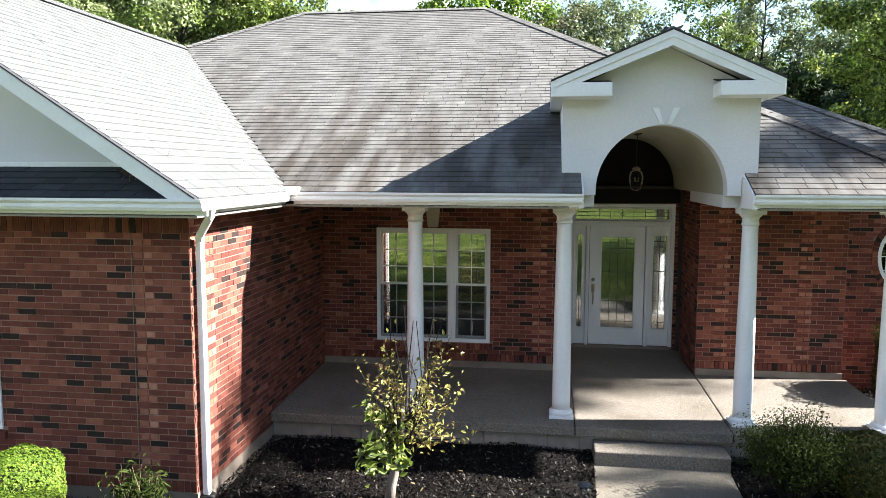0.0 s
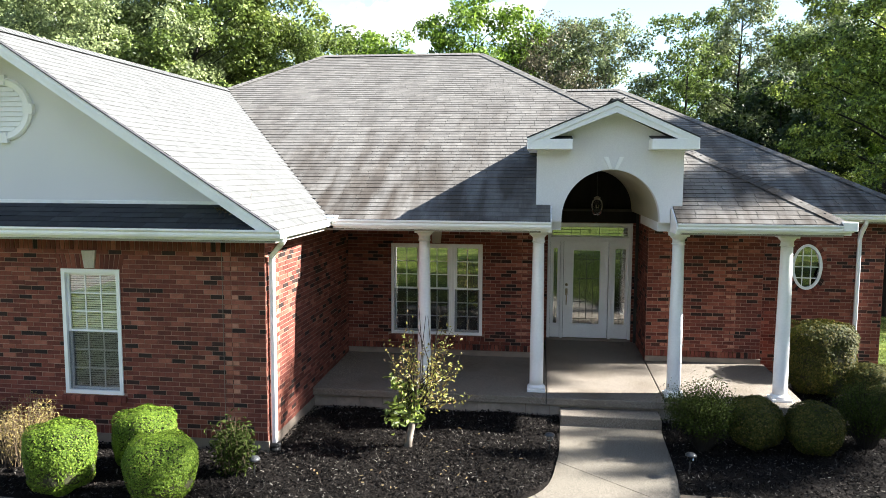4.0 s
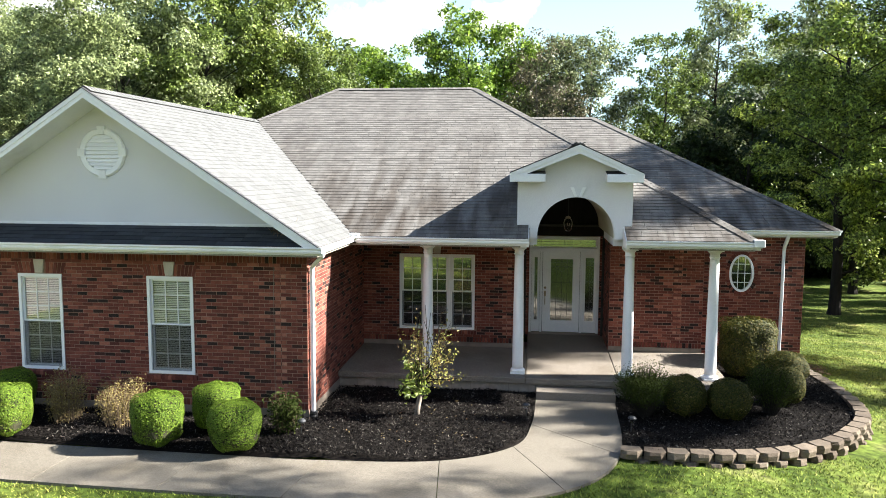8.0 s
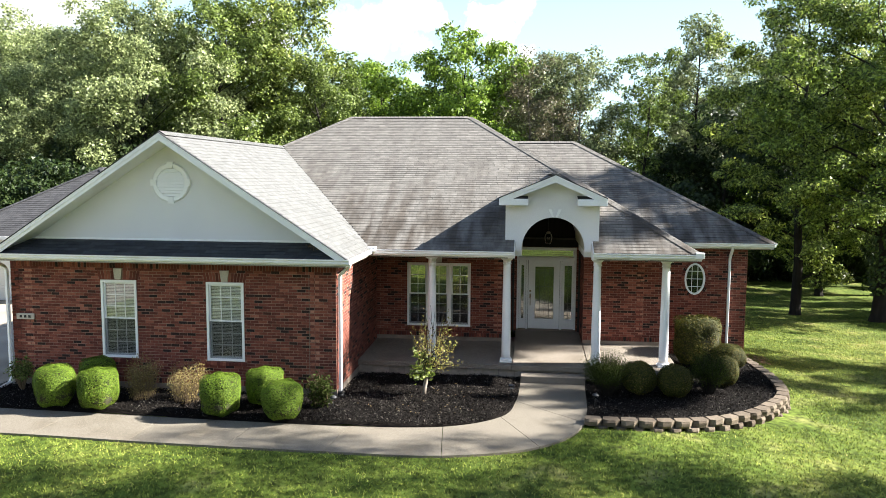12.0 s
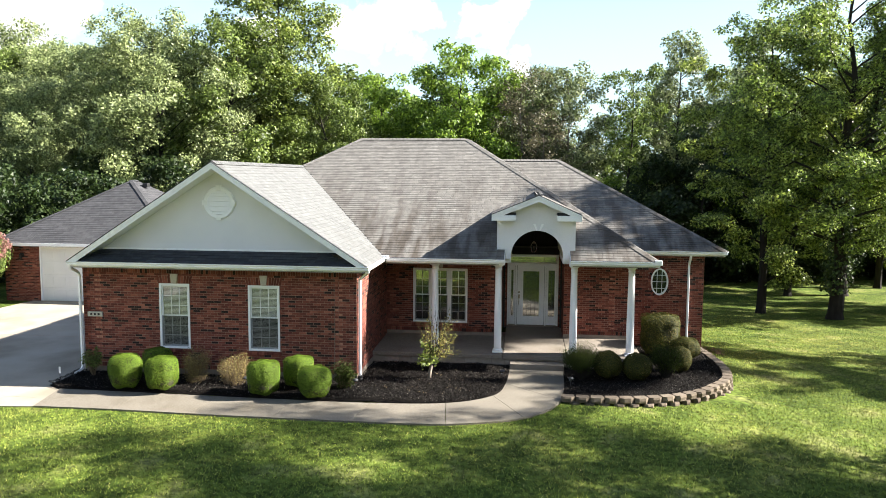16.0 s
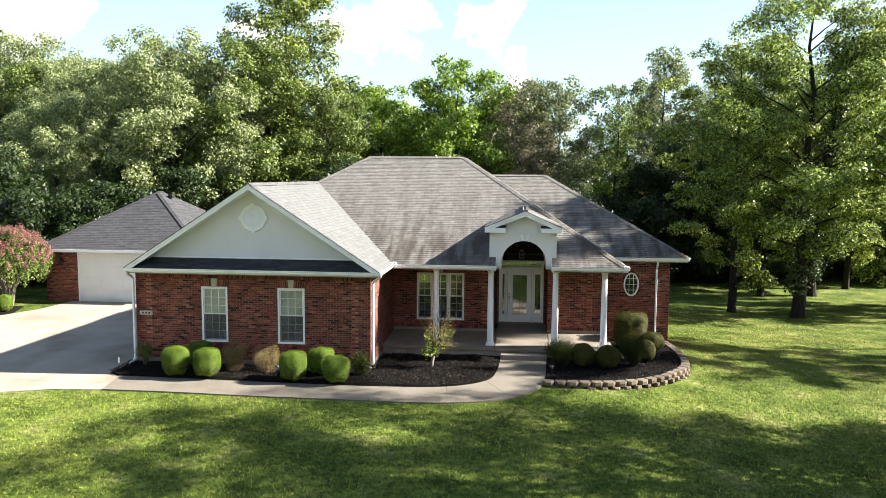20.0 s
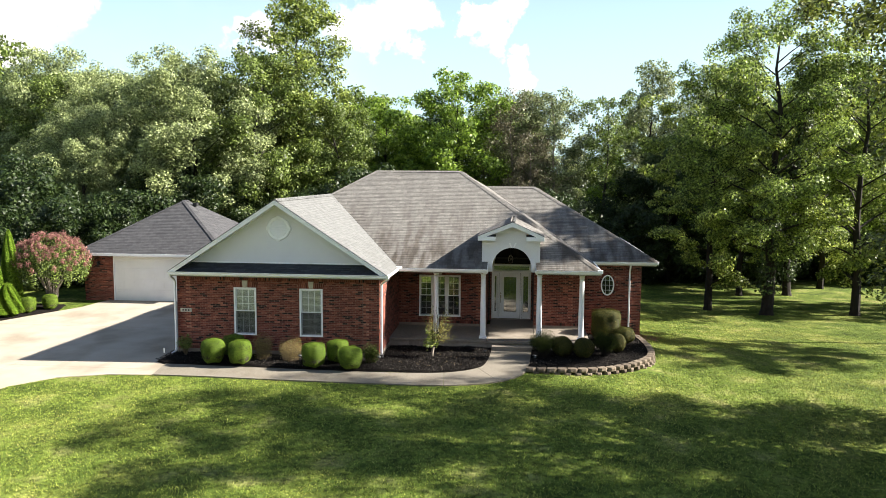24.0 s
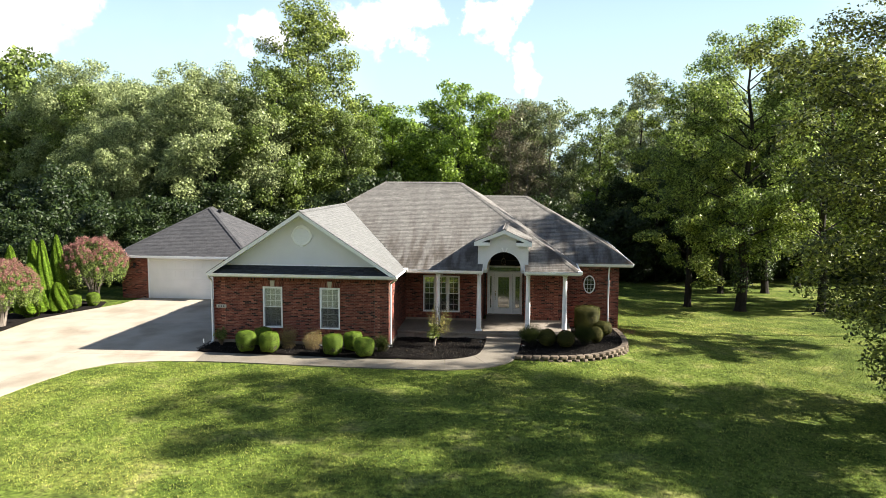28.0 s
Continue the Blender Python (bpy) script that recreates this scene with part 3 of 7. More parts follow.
def oval_fill(bm, p0, U, N, oval, thick=0.22):
    """Fill the corners between a rectangular opening and the oval inside it."""
    cu, cz, ru, rz, (u0, u1, z0, z1) = oval
    o, U3, N3 = Vector((*p0, 0)), Vector((*U, 0)), Vector((*N, 0))
    n = 48
    ring, rim = [], []
    for i in range(n):
        a = 2 * math.pi * i / n
        c, s = math.cos(a), math.sin(a)
        ring.append((cu + ru * c, cz + rz * s))
        k = min(abs((u1 - u0) / 2 / c) if abs(c) > 1e-6 else 9, abs((z1 - z0) / 2 / s) if abs(s) > 1e-6 else 9)
        rim.append(((u0 + u1) / 2 + k * c, (z0 + z1) / 2 + k * s))
    loops = [[bm.verts.new(o + U3 * u + Vector((0, 0, z)) - N3 * d) for u, z in line] for line, d in ((ring, 0), (rim, 0), (rim, thick), (ring, thick))]
    for a, b in zip(loops, loops[1:] + loops[:1]):
        for i in range(n):
            bm.faces.new((a[i], a[(i + 1) % n], b[(i + 1) % n], b[i]))
    bmesh.ops.recalc_face_normals(bm, faces=bm.faces[:])


def soldiers(parent, name, p0, U, N, u0, u1, z0, z1, flare=0.0, gap=None, step=0.0715):
    """A row of upright bricks, fanned by flare, with a gap for a keystone."""
    pile = Pile()
    n = max(1, round((u1 - u0) / step))
    o, Uv, Nv = np.array((*p0, 0.0)), np.array((*U, 0.0)), np.array((*N, 0.0))
    w = (u1 - u0) / n
    for i in range(n):
        a, b = u0 + i * w + 0.005, u0 + (i + 1) * w - 0.005
        if gap and gap[0] < (a + b) / 2 < gap[1]:
            continue
        lean = flare * ((a + b) / 2 - (u0 + u1) / 2) / ((u1 - u0) / 2)
        v = np.array([o + Uv * (uu + dz * lean) + Nv * nn + np.array((0, 0, zz)) for zz, dz in ((z0 + 0.005, 0), (z1 - 0.005, 1)) for uu, nn in ((a, 0.007), (b, 0.007), (b, -0.02), (a, -0.02))])
        pile.add(v, BOX)
    return tagged(part(name, pile.mesh(name), M_BRICK, parent), kind="stuff")


# ---- shingles ----
EXPOSE, TAB = 0.143, 0.305
TAB_V = np.array([(-TAB / 2 + 0.004, 0, 0.004), (TAB / 2 - 0.002, 0, 0.004), (TAB / 2 - 0.002, EXPOSE + 0.02, -0.003), (-TAB / 2 + 0.002, EXPOSE + 0.02, -0.003),
                  (-TAB / 2 + 0.002, 0, 0.014), (TAB / 2 - 0.002, 0, 0.014), (TAB / 2 - 0.002, EXPOSE + 0.02, 0.004), (-TAB / 2 + 0.002, EXPOSE + 0.02, 0.004)])
TAB_MESH = np_mesh("shingle", TAB_V, BOX)
TAB_MESH.materials.append(M_SHINGLE_ONE)
SUNLIT_TAB = np_mesh("shingle", TAB_V, BOX)
SUNLIT_TAB.materials.append(M_SHINGLE_SUNLIT_ONE)


def shingled(roof, poly, eave_a, eave_b, mat=None, near=None, seed=1, one=TAB_MESH):
    """Courses of tabs over the plane polygon poly, parallel to the eave from a to b (so that up the slope is to its left)."""
    mat = mat or M_SHINGLE
    a, b = Vector(eave_a), Vector(eave_b)
    e = (b - a).normalized()
    n = Vector((0, 0, 0))
    for i in range(1, len(poly) - 1):
        n += (Vector(poly[i]) - Vector(poly[0])).cross(Vector(poly[i + 1]) - Vector(poly[0]))
    n.normalize()
    n = n if n.z > 0 else -n
    s = n.cross(e)
    flat = [((Vector(p) - a).dot(e), (Vector(p) - a).dot(s)) for p in poly]
    top = max(v for _, v in flat)
    pile, rng = Pile(), np.random.default_rng(seed)
    ea, sa, na, oa = (np.array(q) for q in (e, s, n, a))
    basis = np.stack([ea, sa, na])
    turn = Matrix((e, s, n)).transposed().to_4x4()
    count, k, v = 0, 0, 0.0
    while v < top - 0.02:
        vm = min(v + EXPOSE * 0.5, top - 0.01)
        cuts = sorted(p[0] + (q[0] - p[0]) * (vm - p[1]) / (q[1] - p[1]) for p, q in zip(flat, flat[1:] + flat[:1]) if (p[1] > vm) != (q[1] > vm))
        for lo, hi in zip(cuts[::2], cuts[1::2]):
            u = math.floor(lo / TAB) * TAB - rng.uniform(0, TAB)
            while u < hi:
                p, q = max(u, lo), min(u + TAB, hi)
                u += TAB
                if q - p < 0.03:
                    continue
                lift = rng.uniform(0, 0.002)
                drop = rng.uniform(-0.002, 0.002)
                if near and abs(q - p - TAB) < 0.002 and near[0] < p and q < near[1] and near[2] < v < near[3] and count < 300:
                    c = a + e * ((p + q) / 2) + s * (v + drop) + n * lift
                    pending.append(("shingle", one, roof, Matrix.Translation(c) @ turn))
                    count += 1
                    continue
                loc = TAB_V.copy()
                loc[:, 0] = np.where(loc[:, 0] < 0, p + 0.004, q - 0.004)
                loc[:, 1] += v + drop
                loc[:, 2] += lift
                pile.add(oa + loc @ basis, BOX[1:])
        v += EXPOSE
        k += 1
    return tagged(part("shingle_field", pile.mesh("shingle_field"), mat, roof), kind="stuff")


def ridge_caps(roof, a, b, mat, width=0.15, slope=0.46):
    """Bent cap shingles along a hip or ridge."""
    a, b = Vector(a), Vector(b)
    way = (b - a).normalized()
    side = way.cross(Vector((0, 0, 1))).normalized()
    up = side.cross(way)
    pile = Pile()
    n = int((b - a).length / EXPOSE)
    drop = slope * width if abs(way.z) < 0.01 else 0.32 * width
    for i in range(n):
        c = a + way * (i * EXPOSE)
        d = c + way * (EXPOSE + 0.03)
        v = []
        for q, h in ((c, 0.032), (d, 0.024)):
            v += [q - side * width + up * (h - drop), q + up * h, q + side * width + up * (h - drop), q + up * (h - 0.012 - 0.02)]
        pile.add([tuple(p) for p in v], [(0, 1, 5, 4), (1, 2, 6, 5), (3, 2, 1, 0), (4, 5, 6, 7)])
    return tagged(part("ridge_cap", pile.mesh("ridge_cap"), mat, roof), kind="stuff")


def roof_plane(roof, pts, thick=0.05):
    """The deck under the shingles."""
    bm = bmesh.new()
    prism(bm, pts, (0, 0, -thick))
    bmesh.ops.triangulate(bm, faces=[f for f in bm.faces if len(f.verts) > 4])
    return part("roof_deck", bm, M_DECK, roof)

# ---- the house ----
FRONT, BACK, LEFT, RIGHT = 3.10, 21.0, -12.70, 5.67
SIDE, PORCH, DOORY, RW, OVALY = -4.78, 7.65, 9.23, 7.72, 8.64
EZ, EAVE_F, EAVE_L, EAVE_W, EAVE_M, EAVE_R, EAVE_R2, EAVE_B = 3.24, 4.85, -12.72, -4.36, 3.53, 6.28, 8.30, 21.41
SOFFIT = 3.06
house = thing("house", "single-storey red brick house with grey shingle roof and white trim", "house", (-3.5, 8.0, 0.0))


def double_hung(name, p0, U, N, u0, u1, z0, z1, cols, blinds=False, screen=True, sill=True):
    """A white two-sash window with glazing bars, in the wall from p0 along U."""
    o, U3, N3 = Vector((*p0, 0)), Vector((*U, 0)), Vector((*N, 0))

    def bar(bm, a, b, c, d, n0, n1):
        q = [o + U3 * u + N3 * n0 + Vector((0, 0, z)) for u, z in ((a, c), (b, c), (b, d), (a, d))]
        prism(bm, q, N3 * (n1 - n0))

    F, mid = 0.055, (z0 + z1) / 2
    bm = bmesh.new()
    for a, b, c, d in ((u0, u0 + F, z0, z1), (u1 - F, u1, z0, z1), (u0 + F, u1 - F, z1 - F, z1), (u0 + F, u1 - F, z0, z0 + F)):
        bar(bm, a, b, c, d, -0.09, 0.022)
    win = part(name, bm, M_VINYL, house, "white vinyl double-hung window with a grid of panes")
    for tag, c, d, n in (("upper_sash", mid - 0.01, z1 - F, -0.035), ("lower_sash", z0 + F, mid + 0.03, -0.065)):
        a, b, S = u0 + F, u1 - F, 0.035
        bm = bmesh.new()
        for q in ((a, a + S, c, d), (b - S, b, c, d), (a + S, b - S, d - S, d), (a + S, b - S, c, c + S)):
            bar(bm, *q, n - 0.03, n)
        sash = part(tag, bm, M_VINYL, win)
        ga, gb, gc, gd = a + S, b - S, c + S, d - S
        for i in range(1, cols):
            u = ga + (gb - ga) * i / cols
            bm = bmesh.new()
            bar(bm, u - 0.009, u + 0.009, gc, gd, n - 0.018, n - 0.006)
            part("glazing_bar", bm, M_VINYL, win)
        for i in range(1, 3):
            z = gc + (gd - gc) * i / 3
            bm = bmesh.new()
            bar(bm, ga, gb, z - 0.009, z + 0.009, n - 0.0185, n - 0.0055)
            part("glazing_bar", bm, M_VINYL, win)
        bm = bmesh.new()
        bar(bm, ga - 0.01, gb + 0.01, gc - 0.01, gd + 0.01, n - 0.016, n - 0.012)
        pane = part("pane", bm, M_PANE_CLEAR if blinds else M_PANE, win)
        pane.visible_shadow = False
    if screen:
        bm = bmesh.new()
        bar(bm, u0 + F, u1 - F, z0 + F, mid, -0.022, -0.021)
        part("insect_screen", bm, M_SCREEN, win, "dark insect screen").visible_shadow = False
    if blinds:
        pile = Pile()
        z = z0 + 0.09
        while z < z1 - 0.08:
            v = [o + U3 * u + N3 * nn + Vector((0, 0, z + dz)) for nn, dz in ((-0.108, 0.021), (-0.098, 0.0)) for u in (u0 + 0.06, u1 - 0.06)]
            w = [p + Vector((0, 0, 0.002)) for p in v]
            pile.add([tuple(p) for p in (v[0], v[1], v[3], v[2], w[0], w[1], w[3], w[2])], BOX)
            z += 0.034
        part("blind", pile.mesh("blind"), M_BLIND, win, "cream horizontal blind")
    if sill:
        pile = Pile()
        n = round((u1 - u0 + 0.1) / 0.0715)
        for i in range(n):
            a = u0 - 0.05 + (u1 - u0 + 0.1) * i / n + 0.004
            b = a + (u1 - u0 + 0.1) / n - 0.008
            v = [o + U3 * u + N3 * nn + Vector((0, 0, z)) for z, k in ((z0 - 0.105, 0), (z0 - 0.012, 1)) for u, nn in ((a, 0.05), (b, 0.05), (b, -0.03), (a, -0.03))]
            v = [p - Vector((0, 0, 0.018)) if i in (4, 5) else p for i, p in enumerate(v)]
            pile.add([tuple(p) for p in v], BOX)
        part("brick_sill", pile.mesh("brick_sill"), M_BRICK, win, "sloping brick sill")
    return win


def keystone(p0, U, N, u, z0, z1, w0, w1, proud=0.04):
    o, U3, N3 = Vector((*p0, 0)), Vector((*U, 0)), Vector((*N, 0))
    pts = [o + U3 * (u + du) - N3 * 0.02 + Vector((0, 0, z)) for du, z in ((-w0 / 2, z0), (w0 / 2, z0), (w1 / 2, z1), (-w1 / 2, z1))]
    bm = prismed(pts, N3 * (proud + 0.02))
    bmesh.ops.bevel(bm, geom=bm.edges[:], offset=0.006, segments=1, affect="EDGES")
    return part("keystone", bm, M_KEY, house, "cream stone keystone")


# walls; u runs along each wall
WF0 = (LEFT, FRONT)
W1, W2, WZ = (-10.43 - LEFT, -9.545 - LEFT), (-7.85 - LEFT, -6.95 - LEFT), (0.745, 2.585)
LZ = 2.585 + 0.22
brick_wall(house, "wall_front", WF0, (1, 0), (0, -1), SIDE - LEFT - 0.003, 0.16, 3.06, holes=[(*W1, *WZ), (*W2, *WZ)],
           bare=[(W1[0] - 0.05, W1[1] + 0.05, 2.585, LZ), (W2[0] - 0.05, W2[1] + 0.05, 2.585, LZ), (0, 9, 2.86, 3.06), (0, 9, 0.16, 0.285), *((w[0] - 0.05, w[1] + 0.05, 0.635, 0.745) for w in (W1, W2))],
           near=(6.15, 7.9, 0.3, 2.8), label="red brick wall in running bond")
soldiers(house, "soldier_course", WF0, (1, 0), (0, -1), 0, SIDE - LEFT, 2.86, 3.06)
for w in (W1, W2):
    c = (w[0] + w[1]) / 2
    soldiers(house, "brick_lintel", WF0, (1, 0), (0, -1), w[0] - 0.04, w[1] + 0.04, 2.59, LZ, 0.05, (c - 0.09, c + 0.09))
    keystone(WF0, (1, 0), (0, -1), c, 2.60, 2.86, 0.15, 0.22)
    double_hung("window", WF0, (1, 0), (0, -1), *w, *WZ, 3, blinds=True)
brick_wall(house, "wall_side", (SIDE, FRONT + 0.003), (0, 1), (1, 0), PORCH - FRONT - 0.003, 0.16, 3.06, near=(0.1, 3.0, 0.9, 2.2), label="red brick side wall in low sun")
PB = (SIDE, PORCH)
PW = (-3.90 - SIDE, -2.09 - SIDE)
brick_wall(house, "wall_porch", PB, (1, 0), (0, -1), -0.983 - SIDE, 0.62, 3.06, holes=[(*PW, 0.80, 2.605)], bare=[(PW[0] - 0.05, PW[1] + 0.05, 0.69, 0.80)],
           near=(2.75, 3.8, 0.8, 2.6), label="shaded red brick porch wall")
soldiers(house, "soldier_course", PB, (1, 0), (0, -1), 0, -0.98 - SIDE, 0.50, 0.62)
for i in range(3):
    a = PW[0] + (PW[1] - PW[0]) * i / 3
    double_hung("window", PB, (1, 0), (0, -1), a + 0.002, a + (PW[1] - PW[0]) / 3 - 0.002, 0.80, 2.605, 2)
keystone(PB, (1, 0), (0, -1), (PW[0] + PW[1]) / 2, 2.62, 2.92, 0.16, 0.22)
brick_wall(house, "wall_recess", (-0.98, PORCH + 0.003), (0, 1), (1, 0), DOORY - PORCH - 0.003, 0.40, 4.30)
brick_wall(house, "wall_door", (-0.98, DOORY), (1, 0), (0, -1), 2.04, 0.40, 4.30, holes=[(0.16, 1.92, 0.40, 2.95)])
brick_wall(house, "wall_recess", (1.057, RW + 0.003), (0, 1), (-1, 0), DOORY - RW - 0.003, 0.40, 4.30)
RP = (1.06, RW)
brick_wall(house, "wall_porch", RP, (1, 0), (0, -1), 2.107, 0.62, 3.06, near=(0.1, 2.0, 0.7, 2.9), label="red brick porch wall with pale quoin bricks")
soldiers(house, "soldier_course", RP, (1, 0), (0, -1), 0, 2.11, 0.50, 0.62)
brick_wall(house, "wall_side", (3.17, RW + 0.003), (0, 1), (1, 0), OVALY - RW - 0.003, 0.0, 3.06)
OW = (3.17, OVALY)
OV = (4.245 - 3.17, 2.17, 0.285, 0.45, (0.65, 1.50, 1.6, 2.74))
brick_wall(house, "wall_oval", OW, (1, 0), (0, -1), RIGHT - 3.173, -0.35, 3.06, oval=OV, label="red brick wall with an oval window")
brick_wall(house, "wall_right", (RIGHT, OVALY + 0.003), (0, 1), (1, 0), BACK - OVALY - 0.003, -0.35, 3.06)
brick_wall(house, "wall_left", (LEFT, FRONT), (0, 1), (-1, 0), BACK - FRONT, 0.16, 3.06)
brick_wall(house, "wall_back", (LEFT, BACK), (1, 0), (0, 1), RIGHT - LEFT, 0.0, 3.06)
for bounds in ((LEFT - 0.012, SIDE + 0.012, FRONT - 0.012, FRONT + 0.2, -0.4, 0.16), (SIDE - 0.2, SIDE + 0.012, FRONT + 0.2, PORCH, -0.4, 0.16), (LEFT - 0.012, LEFT + 0.2, FRONT + 0.2, BACK, -0.4, 0.16),
               (SIDE, -0.98, PORCH - 0.02, PORCH + 0.2, 0.1, 0.50), (1.06, 3.18, RW - 0.02, RW + 0.2, 0.1, 0.50), (LEFT, RIGHT, BACK - 0.2, BACK + 0.01, -1.5, 0.0), (3.1, RIGHT + 0.01, OVALY - 0.01, OVALY + 0.2, -1.0, -0.35), (RIGHT - 0.2, RIGHT + 0.012, OVALY + 0.2, BACK - 0.2, -1.5, -0.35)):
    part("foundation", boxed(*bounds), M_FOUND, house, "parged concrete foundation band")
# pale quoin bricks in every other course beside the corners
QUOIN = material("quoin_brick", [(0.0, (0.25, 0.085, 0.055)), (0.5, (0.33, 0.13, 0.085)), (1.0, (0.42, 0.20, 0.135))], 0.9, 14, vary="island", grain=0.2, grain_scale=160, bump=0.12, bump_scale=220)


def quoins(p0, U, N, us, z0, z1):
    pile = Pile()
    o, Uv, Nv = np.array((*p0, 0.0)), np.array((*U, 0.0)), np.array((*N, 0.0))
    k, z = 0, z0
    while z + COURSE < z1:
        for u in us:
            for a, b in ((u - 0.095, u - 0.006), (u + 0.006, u + 0.095)) if k % 2 == 0 else ():
                v = np.array([o + Uv * uu + Nv * nn + np.array((0, 0, zz)) for zz in (z + 0.005, z + COURSE - 0.005) for uu, nn in ((a, 0.008), (b, 0.008), (b, 0.0), (a, 0.0))])
                pile.add(v, BOX)
        z += COURSE
        k += 1
    tagged(part("quoin_bricks", pile.mesh("quoin_bricks"), QUOIN, house, "pale orange half bricks"), kind="stuff")


quoins(WF0, (1, 0), (0, -1), (0.45, SIDE - LEFT - 0.5), 0.3, 2.84)
quoins((SIDE, FRONT), (0, 1), (1, 0), (0.42,), 0.3, 2.95)
quoins(PB, (1, 0), (0, -1), (3.46,), 0.7, 2.95)
quoins(RP, (1, 0), (0, -1), (0.36, 1.55), 0.7, 2.95)
part("control_joint", boxed(-5.414, -5.406, FRONT - 0.0095, FRONT, 0.3, 2.86), M_FOUND, house, "caulked control joint in the brickwork")
soldiers(house, "base_course", WF0, (1, 0), (0, -1), 0, SIDE - LEFT, 0.16, 0.285)

# added dark box walls behind the panes; the unlit rooms' darkness is their colour
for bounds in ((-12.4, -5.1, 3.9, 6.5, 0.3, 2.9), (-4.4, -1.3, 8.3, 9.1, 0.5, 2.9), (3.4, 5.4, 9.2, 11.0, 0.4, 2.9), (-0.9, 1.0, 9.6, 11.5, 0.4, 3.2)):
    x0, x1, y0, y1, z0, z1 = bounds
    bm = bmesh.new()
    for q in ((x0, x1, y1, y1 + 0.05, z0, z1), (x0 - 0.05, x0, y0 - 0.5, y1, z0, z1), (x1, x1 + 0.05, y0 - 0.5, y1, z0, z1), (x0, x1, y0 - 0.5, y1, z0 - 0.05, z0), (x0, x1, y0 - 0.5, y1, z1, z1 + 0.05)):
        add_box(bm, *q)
    part("interior_wall", bm, M_DARK_ROOM, house, "near-black box walls for the unlit rooms behind the panes")

# oval window


def oval_ring(bm, ru0, rz0, ru1, rz1, n0, n1, n=48):
    loops = []
    for ru, rz, nn in ((ru0, rz0, n0), (ru1, rz1, n0), (ru1, rz1, n1), (ru0, rz0, n1)):
        loops.append([bm.verts.new((OW[0] + OV[0] + ru * math.cos(2 * math.pi * i / n), OVALY - nn, OV[1] + rz * math.sin(2 * math.pi * i / n))) for i in range(n)])
    for a, b in zip(loops, loops[1:] + loops[:1]):
        for i in range(n):
            bm.faces.new((a[i], a[(i + 1) % n], b[(i + 1) % n], b[i]))
    bmesh.ops.recalc_face_normals(bm, faces=bm.faces[:])


bm = bmesh.new()
oval_ring(bm, 0.235, 0.40, 0.288, 0.453, -0.06, 0.02)
win = part("oval_window", bm, M_VINYL, house, "white oval window with glazing bars")
cx = OW[0] + OV[0]
for dx in (-0.08, 0.08):
    h = 0.40 * math.sqrt(1 - (dx / 0.235) ** 2)
    part("glazing_bar", boxed(cx + dx - 0.008, cx + dx + 0.008, OVALY + 0.005, OVALY + 0.015, OV[1] - h, OV[1] + h), M_VINYL, win)
for dz in (-0.22, 0.0, 0.22):
    w = 0.235 * math.sqrt(1 - (dz / 0.40) ** 2)
    part("glazing_bar", boxed(cx - w, cx + w, OVALY + 0.006, OVALY + 0.014, OV[1] + dz - 0.008, OV[1] + dz + 0.008), M_VINYL, win)
bm = bmesh.new()
bm.faces.new([bm.verts.new((cx + 0.26 * math.cos(2 * math.pi * i / 40), OVALY + 0.02, OV[1] + 0.42 * math.sin(2 * math.pi * i / 40))) for i in range(40)])
bmesh.ops.solidify(bm, geom=bm.faces[:], thickness=0.004)
part("pane", bm, M_PANE, win).visible_shadow = False
pile = Pile()
n = 40
for i in range(n):
    a0, a1 = 2 * math.pi * (i + 0.06) / n, 2 * math.pi * (i + 0.94) / n
    q = [(cx + (0.29 + r) * math.cos(a), OVALY - nn, OV[1] + (0.455 + r) * math.sin(a)) for nn in (0.02, -0.02) for r, a in ((0, a0), (0.085, a0), (0.085, a1), (0, a1))]
    pile.add(q, BOX)
part("brick_surround", pile.mesh("brick_surround"), M_BRICK, win, "ring of red bricks round the oval")

# ---- front door ----
DX0, DX1, LX0, LX1, DZ0, DZ1, DTOP = -0.82, 0.94, -0.475, 0.455, 0.47, 2.945, 2.56
door = None
for q in ((DX0, DX0 + 0.06, DZ0, DZ1), (DX1 - 0.06, DX1, DZ0, DZ1), (DX0 + 0.06, DX1 - 0.06, DZ1 - 0.06, DZ1), (DX0 + 0.06, DX1 - 0.06, DTOP, DTOP + 0.09), (LX0 - 0.07, LX0 - 0.01, DZ0, DTOP), (LX1 + 0.01, LX1 + 0.07, DZ0, DTOP)):
    post = boxed(q[0], q[1], DOORY - 0.03, DOORY + 0.10, q[2], q[3], 0.006)
    if door is None:
        door = part("entrance_door", post, M_WHITE, house, "white front door with leaded glass, sidelights and transom")
    else:
        part("door_jamb", post, M_WHITE, door)
part("threshold", boxed(DX0, DX1, DOORY - 0.06, DOORY + 0.1, 0.41, DZ0, 0.01), M_FOUND, door, "grey door sill")


